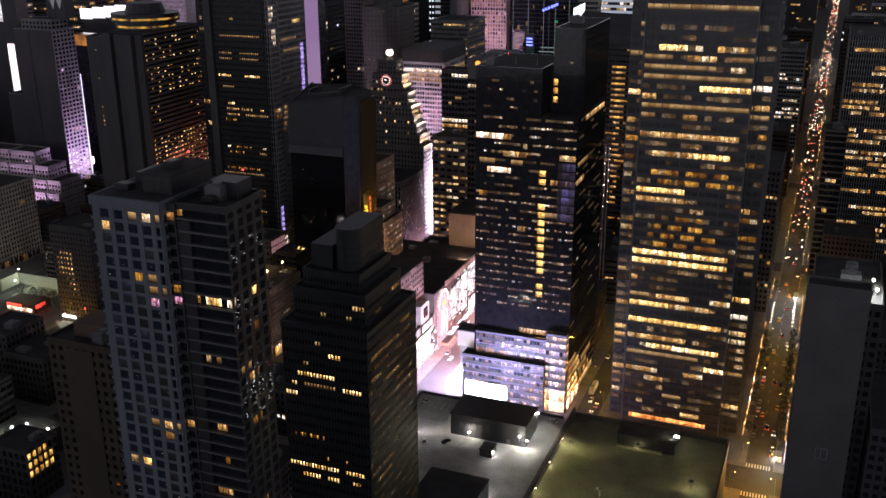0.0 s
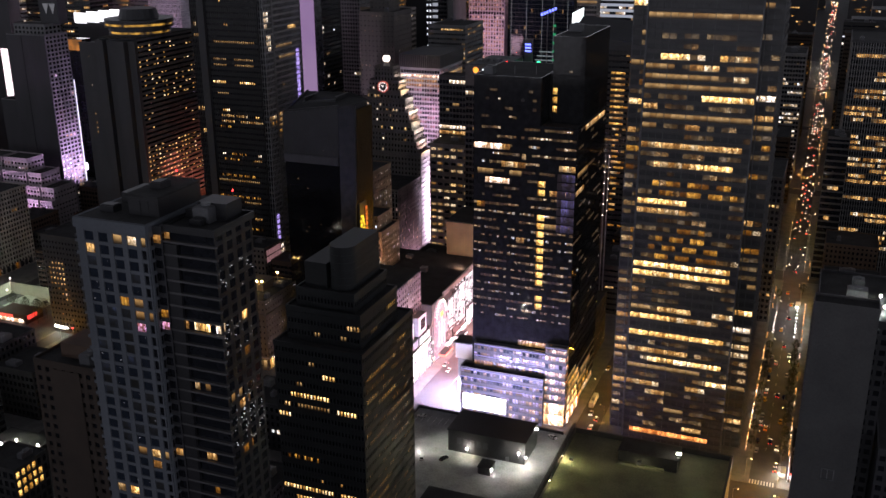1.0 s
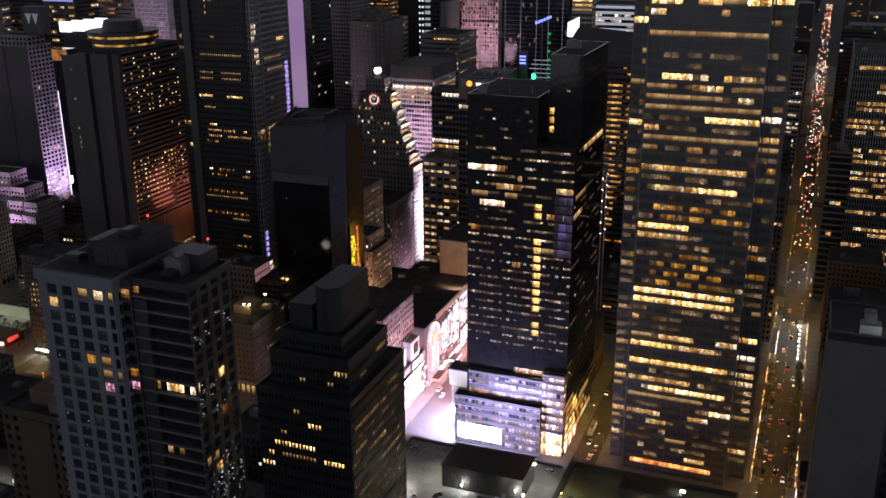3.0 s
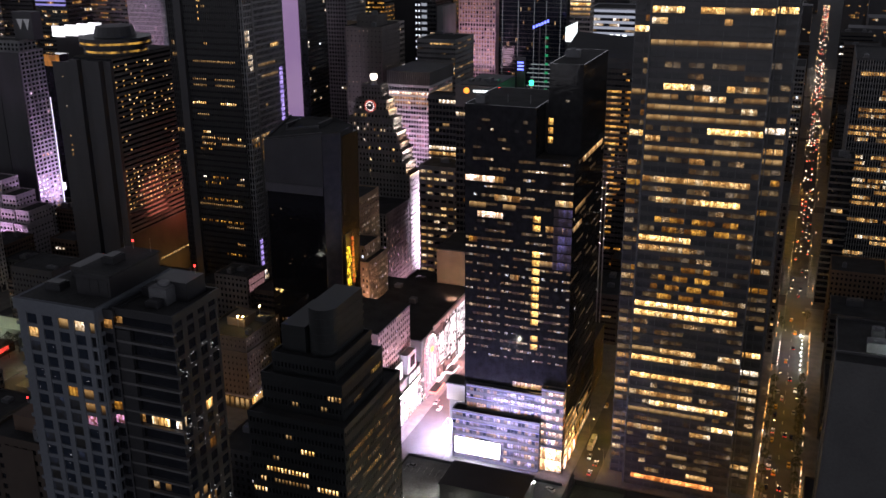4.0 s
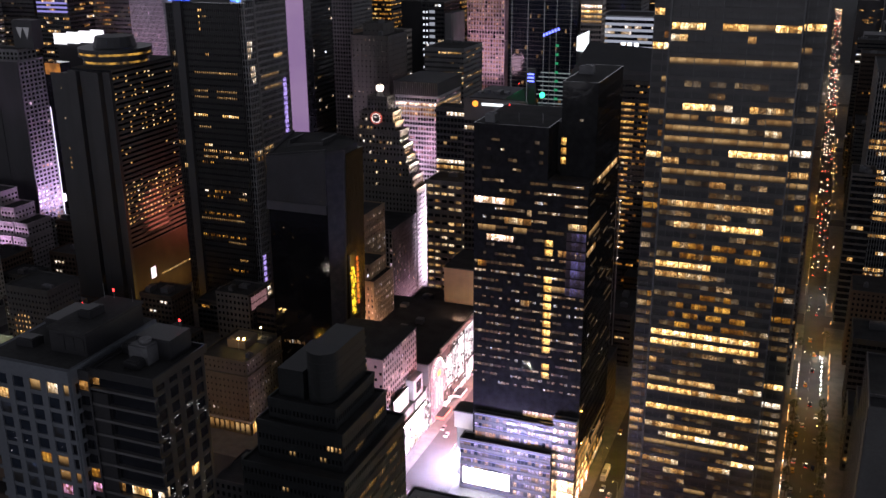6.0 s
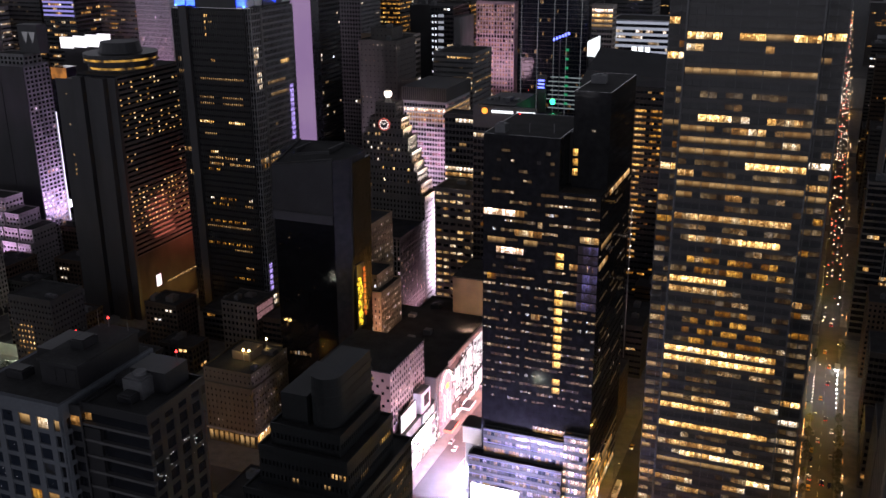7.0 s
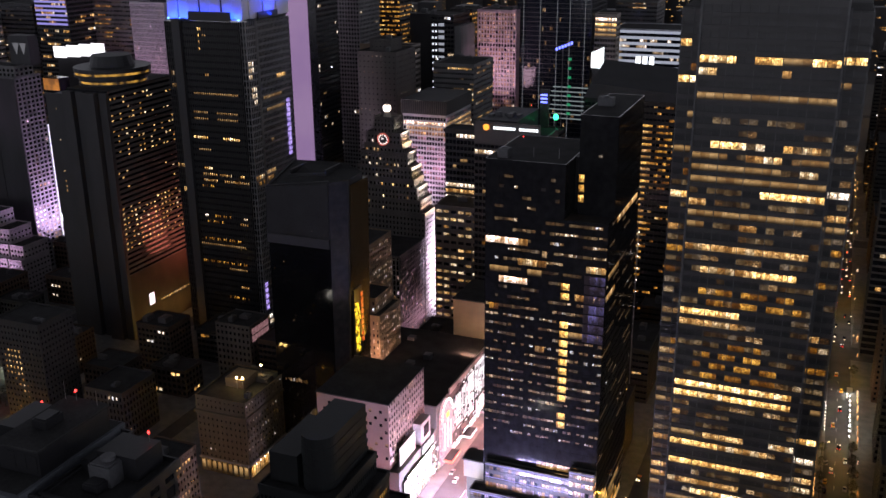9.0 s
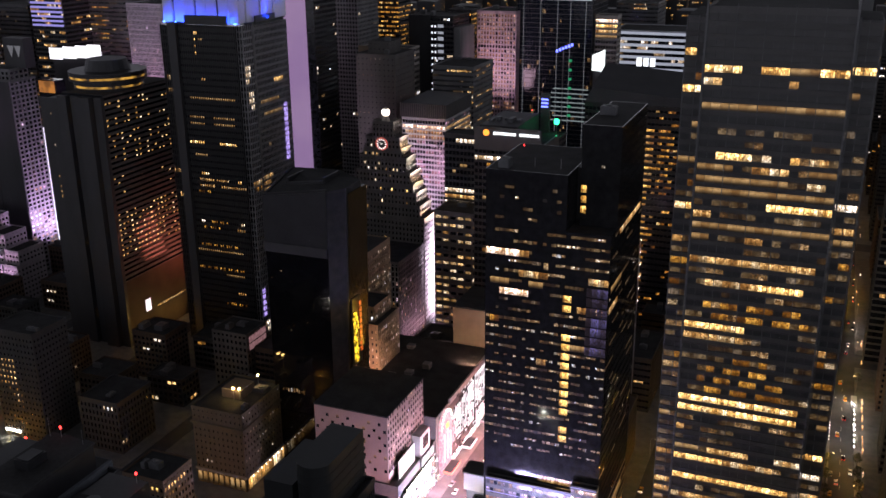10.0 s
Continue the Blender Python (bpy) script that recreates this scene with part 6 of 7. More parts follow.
rtw, rtf = tower("pinstripe_tower", "office tower with pale vertical ribs and lit floors", "tower", [(9.5, 90, 718, 780, 0, 160)], DARK, GLASS, sides="wn", pier_mat=GREY, fh=3.9, bay=1.6, band=1.2, pier=0.4, proud=0.5, seed=65, chance=0.13, run=(3, 16), tone="warm", skip=0.5)
mid, midf = tower("banded_block", "office block with pale floor bands, mostly dark", "building", [(1.5, 15, 690, 714, 0, 100)], SOOT, GLASS, sides="wn", fh=4.2, bay=3, band=1.3, pier=0.0, proud=0.3, seed=66, chance=0.03)
nblk, nbf = tower("office_block", "dark street-front block with a few white windows", "building", [(-60, -21, 600, 650, 0, 92)], DARK, GLASS, fh=3.8, bay=2.6, band=1.7, pier=0.9, proud=0.2, seed=67, chance=0.06, tone="warm", run=(1, 3))
n2, n2f = tower("office_block", "street-front block with lit top floors", "building", [(-70, -24, 960, 1010, 0, 118)], GREY, GLASS, fh=4, bay=2.6, band=1.7, pier=0.6, proud=0.2, seed=68, chance=0.12, tone="pale", run=(2, 8))
lil = thing("screen_wall_tower", "tower with one blank wall lit flat lilac", "tower")
FOOT.append((-480, -400, 776, 830, 0, 250))
part("body", one(-450, -421, 776, 812, 0, 205), GLASS, lil)
lf_ = Facade("s", (-450, -421, 776, 812, 0, 205), 3.9, 3.0, 1.6, 0.5, 0.2)
lb_, lp_, ll_ = Boxes(), Boxes(), Boxes()
lf_.frame_parts(lb_, lp_)
lf_.scatter(ll_, random.Random(3), 0.06, (1, 2), skip=0.4)
part("spandrel_cladding", lb_, BLACK, lil, kind="stuff")
part("pier_cladding", lp_, BLACK, lil, kind="stuff")
part("lit_glazing", ll_, FAR["pale"], lil, kind="stuff")
# The lilac wash on this wall is put in as emission.
LILAC = screen("lilac_wall_glow", (0.5, 0.3, 0.62), (0.56, 0.35, 0.66), 0.35, 0.02)
part("glowing_wall", one(-449.5, -428, 775.3, 775.7, 60, 204), LILAC, lil)
warm_block, wbf = tower("office_tower", "far office tower with peach-lit upper floors", "tower", [(-234, -215, 940, 955, 0, 178)], STONE, GLASS, fh=4.5, bay=2.4, band=1.8, pier=0.3, proud=0.2, plant=0)
for k in (35, 36, 37, 38):
    wbf["w0"].rows("%d 0 8 %s" % (k, "mbsd"[k % 4]), warm_block)
band_block, bbf = tower("office_tower", "far office tower with violet light bands at the top", "tower", [(-728, -690, 796, 830, 0, 196)], DARK, GLASS, fh=4, bay=2.6, band=1.6, pier=0.3, proud=0.2, seed=88, chance=0.1, run=(2, 6), tone="warm", plant=0)
VIOLETBAND = glow("violet_band", (0.4, 0.35, 1.0), 0.5)
for k in range(42, 48):
    part("light_band", one(-727, -691, 795.3, 795.7, 4 * k + 0.4, 4 * k + 2.2), VIOLETBAND, band_block)
opatch = thing("lit_roof_house", "small roof house glowing orange", "roof house")
part("body", one(-638, -620, 701, 712, 0, 138), GLASS, opatch)
part("glowing_wall", one(-637, -621, 700.6, 700.98, 128, 137.5), screen("orange_wall_light", (0.2, 0.07, 0.01), (0.6, 0.22, 0.03), 0.6, 0.1), opatch)
lil2, l2f = tower("pink_tower", "tower with fine vertical lines lit pale pink", "tower", [(-622, -586, 800, 850, 0, 190)], PALE, GLASS, fh=4, bay=1.4, band=0.6, pier=0.7, proud=0.2, seed=80, chance=0.02, tone="mauve")
for n, (a, c, y, z, tn) in enumerate(((-790, -735, 800, 185, "warm"), (-690, -630, 830, 196, "amber"), (-830, -775, 760, 175, "pale"), (-660, -600, 900, 215, "warm"), (-520, -480, 900, 190, "warm"), (-330, -296, 800, 150, "warm"), (-345, -320, 1100, 190, "amber"), (-240, -200, 1050, 180, "warm"), (-150, -112, 1000, 150, "warm"))):
    tower("office_tower", "far office tower with rows of lit floors", "tower", [(a, c, y, y + 45, 0, z)], (DARK, STEEL, GREY)[n % 3], GLASS, fh=4, bay=1.7, band=2.3, pier=(0.2, 0.5)[n % 2], proud=0.2, seed=200 + n, chance=0.1, run=(3, 12), tone=tn, skip=0.5, dim=0.06)
wroof = thing("roof_sign", "large curved white screen on a roof", "billboard")
for i in range(4):
    part("screen_panel", one(-694 + i * 14.5, -679.6 + i * 14.5, 778 - abs(i - 1.5), 778.5 - abs(i - 1.5), 142 + i * 1.2, 152 + i * 1.5), glow("white_roof_screen", (0.95, 0.93, 1.0), 1.3), wroof)
part("stand", one(-694, -637, 780, 790, 0, 150), BLACK, wroof)

# ---- glare of the sign banks, and lamps added to wash walls ----
area_lamp("theatre_sign_glare", (-161, 505, 16), (-193, 505, 10), 90, 10, 3600, (1.0, 0.5, 0.64))
area_lamp("theatre_street_glare", (-165, 500, 24), (-182, 500, 0), 100, 6, 110000, (1.0, 0.4, 0.38))
area_lamp("corner_sign_glare", (-163, 440, 12), (-178, 440, 0), 16, 8, 140000, (0.7, 0.62, 1.0))
area_lamp("avenue_corner_glare", (-197, 414, 8), (-204, 428, 36), 9, 5, 2600, (1.0, 0.42, 0.42))
area_lamp("square_sign_glare", (-257.5, 657, 40), (-271, 657.5, 41), 14, 66, 120000, (0.95, 0.74, 1.0), 125)
area_lamp("square_sign_glare_low", (-262, 622, 6), (-271.5, 620, 25), 40, 6, 7000, (0.95, 0.5, 0.72))
area_lamp("avenue_sign_glare", (-300, 663, 78), (-300, 711, 88), 26, 30, 5200, (1.0, 0.52, 0.8), 75)
area_lamp("north_square_sign_glare", (-566, 652, 34), (-591, 640, 96), 18, 30, 56000, (0.82, 0.52, 1.0))
area_lamp("north_block_sign_glare", (-596, 552, 12), (-596, 585, 38), 60, 8, 30000, (0.9, 0.55, 0.95))
area_lamp("hotel_sign_glare", (-412.5, 604, 62), (-438, 600, 70), 20, 44, 11500, (1.0, 0.24, 0.16))
# Amber lamp added to wash the hotel's lower wall; no canopy is built.
area_lamp("hotel_canopy_glare", (-419, 580, 6), (-438, 576, 20), 50, 4, 3000, (1.0, 0.6, 0.16))
# Unseen lamp added over the theatre roof to light the stage house.
area_lamp("stage_house_floodlight", (-198, 528, 37.6), (-203, 553, 52), 8, 1.0, 4500, (1.0, 0.62, 0.44))
# Pink lamp added in mid-air to bring up the rose tower's piers.
area_lamp("rose_tower_glare", (-330, 905, 108), (-330, 950, 140), 36, 20, 8000, (1.0, 0.62, 0.82), 110)
# Orange lamp added, its source unseen, to warm the brick block.
area_lamp("roof_floodlight", (-233, 494, 40), (-252, 518, 52), 10, 1, 9000, (1.0, 0.5, 0.32))
# Small lamp added to brighten the front of the roof kiosk.
area_lamp("billboard_top_glare", (-163.5, 425, 22), (-160.5, 434, 30), 6, 1, 1600, (0.9, 0.85, 0.95))
area_lamp("theatre_roof_glare", (-238, 473, 37.5), (-246, 500, 50), 8, 1, 2500, (1.0, 0.5, 0.3))
# Violet lamp added across the avenue to wash the podium front.
area_lamp("terminal_sign_glare", (-140, 386.5, 10), (-146, 424, 18), 36, 3, 60000, (0.56, 0.5, 1.0))
area_lamp("far_square_glare", (-604, 778, 70), (-604, 800, 150), 30, 16, 52000, (1.0, 0.46, 0.74))
for n, (x, z) in enumerate(((-270.6, 76.6), (-273.6, 84.6), (-276.2, 92.6), (-278.5, 98.2), (-280.4, 105.6), (-283.3, 115.2), (-286.9, 120.6), (-288.3, 127.6))):
    area_lamp("setback_uplight", (x + 1.6, 650, z + 0.3), (x - 4, 650, z + 5), (18, 9, 14, 7)[n % 4], 0.8, (3600, 1500, 2600, 1200)[n % 4], (1.0, 0.84, 0.7) if n % 3 else (1.0, 0.6, 0.3))


# ---- the rest of the city ----
def clear_of(lot, gap=1.0):
    return all(lot[1] + gap < f[0] or lot[0] - gap > f[1] or lot[3] + gap < f[2] or lot[2] - gap > f[3] for f in FOOT)


LABELS = (("low_building", "low dark brick building with a tar roof"), ("low_building", "old walk-up building with rooftop units"), ("low_building", "dark low-rise building with few lit windows"))
crng = random.Random(77)
WALLS = (BROWNLOW, GREYLOW, DARK, BROWNLOW, BRICK, DARK, GREYLOW)


def fill(x0, x1, y0, y1, low, high, wide=(16, 30), chance=0.05, tall=False, tone=("warm", "amber", "pale")):
    """Buildings back to back on one block, of uneven width and height."""
    half = (x0 + x1) / 2
    for a, c in ((x0, half - 1.2), (half + 1.2, x1)):
        y = y0
        while y < y1 - 8:
            w = min(crng.uniform(*wide), y1 - y)
            h = crng.uniform(low, high)
            lot = (a + crng.uniform(0, 2), c - crng.uniform(0, 2), y + 0.2, y + w - 0.3, 0.0, h)
            y += w
            if not clear_of(lot) or w < 8:
                continue
            k = crng.randrange(len(WALLS))
            hidden = lot[3] < 40 + 0.62 * abs(lot[1])
            name, label = ("office_building", crng.choice(("dark mid-rise office building with scattered lit windows", "plain office block, most windows dark"))) if tall else crng.choice(LABELS)
            style = dict(fh=crng.uniform(3.3, 4.1), bay=crng.uniform(2.2, 3.6), band=1.6, pier=crng.choice((0.2, 0.9, 1.3)), proud=0.2, seed=crng.randrange(9999), chance=chance * crng.uniform(0.3, 1.7),
                         run=(1, 3 if not tall else 6), tone=crng.choice(tone), skip=0.45, plant=crng.randint(1, 3))
            if tall:
                style.update(bay=style["bay"] * 0.62, band=2.3, pier=style["pier"] * 0.5)
            if not hidden:
                tower(name, label, "building", [lot], WALLS[k], sides="ws" if c < -20 else "wn", **style)


CROSS = [(-252.5, -191), (-333, -271), (-413, -351), (-493, -431), (-573, -511), (-653, -591), (-733, -671)]
for a, c in CROSS:
    fill(a + 4, c - 4, 436, 668, 13, 30)
    fill(a + 4, c - 4, 136, 384, 12, 32, chance=0.03)
    fill(a + 4, c - 4, 712, 900, 30, 95, (25, 45), 0.07, True)
    fill(a + 4, c - 4, 940, 1190, 60, 160, (35, 60), 0.10, True)
fill(-154, -109, 494, 668, 20, 55, (30, 50), 0.08, True)
fill(-81, -24, 486, 520, 22, 24, (30, 34), 0.05)
fill(-81, -24, 524, 668, 30, 75, (30, 50), 0.12, True)
fill(-154, -109, 712, 900, 30, 80, (30, 50), 0.12, True)
fill(-81, -24, 712, 900, 40, 90, (30, 50), 0.12, True)
for a, c in ((-154, -109), (-81, -24)):
    fill(a, c, 940, 1190, 50, 130, (35, 60), 0.14, True)
fill(6, 74, 436, 668, 25, 60, (25, 40), 0.06)
fill(6, 74, 785, 900, 40, 110, (30, 45), 0.1, True)
fill(6, 74, 940, 1190, 50, 140, (30, 45), 0.1, True)

far_wall, far_lit = Boxes(), Boxes()
frng = random.Random(5)
for i in range(420):
    y = frng.uniform(1230, 2900)
    x = frng.uniform(-1.25 * y, 0.12 * y)
    if -19.5 - 8 < x < 0.5 + 8:
        continue
    w, d, h = frng.uniform(25, 50), frng.uniform(25, 50), frng.uniform(40, 150)
    vol = (x - w, x, y, y + d, 0, h)
    if vol[0] < 8 and vol[1] > -24:
        continue
    far_wall.add(*vol)
    for s in "ws":
        Facade(s, vol, 4.0, 3.4, 1.8, 0.8, 0.1).scatter(far_lit, frng, 0.1, (1, 4), skip=0.4)
for i in range(160):
    x, y = frng.uniform(-1500, -760), frng.uniform(480, 1230)
    w, d, h = frng.uniform(25, 50), frng.uniform(25, 50), frng.uniform(30, 110)
    vol = (x - w, x, y, y + d, 0, h)
    far_wall.add(*vol)
    for s in "ws":
        Facade(s, vol, 4.0, 3.4, 1.8, 0.8, 0.1).scatter(far_lit, frng, 0.1, (1, 4), skip=0.4)
distant = thing("distant_city", "far dark city blocks with many small lit windows", "skyline", kind="stuff")
part("walls", far_wall, DARK, distant, kind="stuff")
part("lit_glazing", far_lit, FAR["warm"], distant, kind="stuff")


# ---- street furniture and traffic ----
SODIUM = (1.0, 0.43, 0.04)
LAMP_A = glow("sodium_lamp", (1.0, 0.6, 0.2), 40.0)
LAMP_W = glow("white_street_lamp", (1.0, 0.9, 0.8), 40.0)


def street_lamp(x, y, reach, power, white=False, tall=9.0):
    s = thing("street_lamp", "grey street lamp with a curved arm, glowing %s" % ("white" if white else "amber"), "street lamp", "street lamps", (x, y, 0.16))
    part("pole", Boxes().tube(0, 0, 0, tall, 0.13, 0.08, 8), METAL, s)
    dx, dy = reach
    a = Boxes()
    for i in range(3):
        u0, u1 = i / 3, (i + 1) / 3
        a.add(min(dx * u0, dx * u1) - 0.05, max(dx * u0, dx * u1) + 0.05, min(dy * u0, dy * u1) - 0.05, max(dy * u0, dy * u1) + 0.05, tall - 0.1 + 0.16 * i, tall + 0.02 + 0.16 * i)
    part("arm", a, METAL, s)
    hd = part("lamp_head", one(dx - 0.4, dx + 0.4, dy - 0.4, dy + 0.4, tall + 0.3, tall + 0.4), METAL, s)
    part("lens", one(dx - 0.35, dx + 0.35, dy - 0.35, dy + 0.35, tall + 0.16, tall + 0.3), LAMP_W if white else LAMP_A, hd)
    point_lamp("street_light", (dx, dy, tall - 0.1), power, (1.0, 0.86, 0.74) if white else SODIUM, 0.35, s)


for i, y in enumerate((415, 442, 470, 498, 526, 554, 585, 616, 648, 684, 730, 770, 815, 860, 920, 985, 1060, 1140, 1240, 1350, 1460, 1600)):
    street_lamp(-16.2 if i % 2 else -2.8, y, (2.0 if i % 2 else -2.0, 0), (1900 if y < 570 else 3000) * (1.5, 0.5, 0.3, 1.1, 0.2)[i % 5], white=y in (585, 616, 730)) if y not in (585, 616) else street_lamp(-16.2 if i % 2 else -2.8, y, (2.0 if i % 2 else -2.0, 0), 3200, white=True)
for i, y in enumerate((440, 468, 500, 535, 575, 620)):
    street_lamp(-101.2 if i % 2 else -88.2, y, (2.0 if i % 2 else -2.0, 0), 3800 if i < 2 else 1800)
for i, x in enumerate((-34, -64, -80, -112, -205, -240, -248, -295, -328, -392, -440, -470, -540)):
    street_lamp(x, 388.2 if i % 2 else 409.8, (0, 2.0 if i % 2 else -2.0), (2000 if x == -80 else 8000) if x in (-80, -112) else 6500 if x == -240 else 300 if x > -70 else 2000 if x in (-295, -328) else 3500 if x < -430 else 1600)
for x, y, dx, w in ((-1.6, 387.8, -2.0, 5500), (-17.4, 415, 2.0, 1500), (-20.5, 387.8, 2.0, 2500)):
    street_lamp(x, y, (dx, 0), w)
for y in (1580, 1690, 1800):
    street_lamp(-16.4, y, (2.0, 0), 7000, white=True)
for i, y in enumerate((470, 520, 570, 630)):
    street_lamp(-255.2, y, (-2.0, 0), 1500)
    street_lamp(-335.8, y + 10, (-2.0, 0), 1300)
for i, y in enumerate((422, 470, 545)):
    street_lamp(-415.8, y, (-2.0, 0), 2500)


def car_at(x, y, turn, paint, label, z=0.0, lights=True):
    key = paint.name + str(lights)
    if key in CARS:
        return copy_thing(CARS[key], pose(x, y, z, 0, 0, turn))
    c = thing("car", label, "car", "cars in the streets", (0, 0, 0))
    body, top = Boxes(), Boxes()
    body.prism([(-0.88, -2.2), (-0.6, -2.35), (0.6, -2.35), (0.88, -2.2), (0.9, 1.9), (0.65, 2.3), (-0.65, 2.3), (-0.9, 1.9)], 0.3, 0.92,
               [(-0.82, -2.12, 0.95), (-0.55, -2.25, 0.92), (0.55, -2.25, 0.92), (0.82, -2.12, 0.95), (0.84, 1.8, 0.82), (0.6, 2.18, 0.74), (-0.6, 2.18, 0.74), (-0.84, 1.8, 0.82)])
    top.prism([(-0.8, -1.75), (0.8, -1.75), (0.8, 0.95), (-0.8, 0.95)], 0.86, 1.4, [(-0.64, -1.35), (0.64, -1.35), (0.64, 0.3), (-0.64, 0.3)])
    hull = part("body", body, paint, c)
    part("cabin", top, CAR_GLASS, c)
    part("roof", one(-0.62, 0.62, -1.3, 0.26, 1.4, 1.45), paint, c)
    for wx in (-0.82, 0.82):
        for wy in (-1.4, 1.4):
            w = Boxes()
            w.v = [(wx - 0.1 + 0.2 * k, wy + 0.33 * math.cos(math.tau * i / 10), 0.33 + 0.33 * math.sin(math.tau * i / 10)) for k in (0, 1) for i in range(10)]
            w.f = [tuple(range(9, -1, -1)), tuple(range(10, 20))] + [(i, (i + 1) % 10, 10 + (i + 1) % 10, 10 + i) for i in range(10)]
            part("wheel", w, RUBBER, c)
        part("headlight", one(wx * 0.75 - 0.2, wx * 0.75 + 0.2, 2.16, 2.3, 0.55, 0.75), HEAD if lights else METAL, hull)
        part("tail_light", one(wx * 0.75 - 0.22, wx * 0.75 + 0.22, -2.36, -2.22, 0.62, 0.86), TAIL if lights else REDBRICK, hull)
    CARS[key] = c
    c.matrix_basis = pose(x, y, z, 0, 0, turn)
    return c


CARS = {}
HEAD = glow("headlight", (1.0, 0.93, 0.82), 7.0)
TAIL = glow("tail_light", (1.0, 0.05, 0.03), 2.6)
PAINTS = [(surface("white_car_paint", (0.7, 0.7, 0.7), 0.3, bump=0, vary=0.05), "white car in the street"), (surface("yellow_cab_paint", (0.8, 0.45, 0.03), 0.3, bump=0, vary=0.05), "yellow taxi in the street"),
          (surface("black_car_paint", (0.02, 0.02, 0.025), 0.25, bump=0, vary=0.05), "black car in the street"), (surface("silver_car_paint", (0.35, 0.35, 0.37), 0.3, 0.5, bump=0, vary=0.05), "silver car in the street")]
vrng = random.Random(15)
for lane, turn, ys in ((-11.6, 0, (462, 541, 590, 655)), (-8.6, 0, (449, 500, 566, 610, 634, 700))):
    for y in ys:
        p, lab = PAINTS[vrng.randrange(4)]
        car_at(lane + vrng.uniform(-0.3, 0.3), y, turn, p, lab, lights=lane > -13)
for x, y, turn, k in ((-182, 466, 180, 0), (-186, 472, 180, 3), (-178, 500, 180, 1), (-170, 520, 0, 1), (-183, 540, 180, 2), (-166, 545, 0, 0), (-172, 480, 0, 2),
                      (-96, 446, 180, 0), (-92, 441, 0, 3), (-93, 432, 0, 0), (-99, 500, 180, 1), (-60, 400, 90, 1), (-40, 405, 90, 2), (-210, 402, 90, 1), (-235, 405, 90, 0), (-430, 404, 90, 0), (-446, 405, 90, 1), (-456, 400, 90, 2), (-470, 396, 90, 1), (-95, 400, 70, 1), (-99, 396, 90, 0), (-5, 424, 0, 2)):
    car_at(x, y, turn, *PAINTS[k])
for i in range(14):
    car_at(-14.4 if i % 3 else -5.4, (430 if i % 3 else 444) + i * 9.1, 0 if i % 3 else 180, *PAINTS[(i * 7) % 4], lights=i % 4 == 0)
for x, y, turn, k in ((-146, 342, 20, 3), (-137, 345, -25, 2), (-160, 376, 90, 3), (-98.5, 379, 60, 0), (-152, 330, 0, 0)):
    car_at(x, y, turn, *PAINTS[k], z=22.15, lights=False)
bus = thing("bus", "pale city bus with lit windows", "bus", "", (-97.5, 458, 0))
part("body", Boxes().prism([(-1.25, -6), (1.25, -6), (1.25, 6), (-1.25, 6)], 0.4, 3.1, [(-1.15, -5.9), (1.15, -5.9), (1.15, 5.9), (-1.15, 5.9)]), PAINTS[0][0], bus)
part("window_band", one(-1.24, 1.24, -5.5, 5.5, 1.6, 2.5), TONE["w"], bus)
part("roof_unit", one(-0.8, 0.8, -3, 0, 3.1, 3.4), METAL, bus)
for wx in (-1.1, 1.1):
    for wy in (-3.8, 3.9):
        part("wheel", one(wx - 0.15, wx + 0.15, wy - 0.48, wy + 0.48, 0.0, 0.95), RUBBER, bus)

far_red, far_white, far_body = Boxes(), Boxes(), Boxes()
for i in range(300):
    y = 700 + 2250 * vrng.random() if i % 3 else vrng.choice((890, 960, 1180, 1240, 1320, 1500, 1560, 1800)) + vrng.gauss(0, 30)
    x = vrng.choice((-13.2, -10.4, -7.4, -4.8)) + vrng.uniform(-0.3, 0.3)
    far_body.prism([(x - 0.9, y), (x + 0.9, y), (x + 0.9, y + 4.4), (x - 0.9, y + 4.4)], 0.3, 1.4, [(x - 0.7, y + 0.6), (x + 0.7, y + 0.6), (x + 0.7, y + 3.2), (x - 0.7, y + 3.2)])
    s = 0.15 + y / 3600 * vrng.uniform(0.25, 1.3)
    (far_red if vrng.random() < 0.42 else far_white).add(x - s, x + s, y - 0.2, y, 0.5, 0.5 + s)
traffic = thing("distant_traffic", "many small cars with red and white lights far down the street", "traffic", kind="stuff")
part("car_bodies", far_body, PAINTS[2][0], traffic, kind="stuff")
part("tail_lights", far_red, glow("far_tail_light", (1.0, 0.1, 0.05), 3.5), traffic, kind="stuff")
part("headlights", far_white, glow("far_headlight", (1.0, 0.8, 0.62), 5.0), traffic, kind="stuff")
lamp_dots, lamp_poles = Boxes(), Boxes()
for i in range(70):
    y = 700 + 2200 * vrng.random() ** 1.2
    x, s = (-16.4, -2.6)[i % 2] + vrng.uniform(-0.6, 0.6), 0.25 + y / 3400
    lamp_dots.add(x - s / 2, x + s / 2, y, y + 0.3, 8 - s, 8)
    lamp_poles.add(x - 0.08, x + 0.08, y + 0.05, y + 0.2, 0.16, 8 - s)
far_lamps = thing("distant_street_lamps", "rows of small amber street lamps far down the street", "street lamps", kind="stuff")
part("lamp_heads", lamp_dots, glow("far_street_lamp", (1.0, 0.56, 0.2), 5.0), far_lamps, kind="stuff")
part("lamp_poles", lamp_poles, METAL, far_lamps, kind="stuff")
far_shop = Boxes()
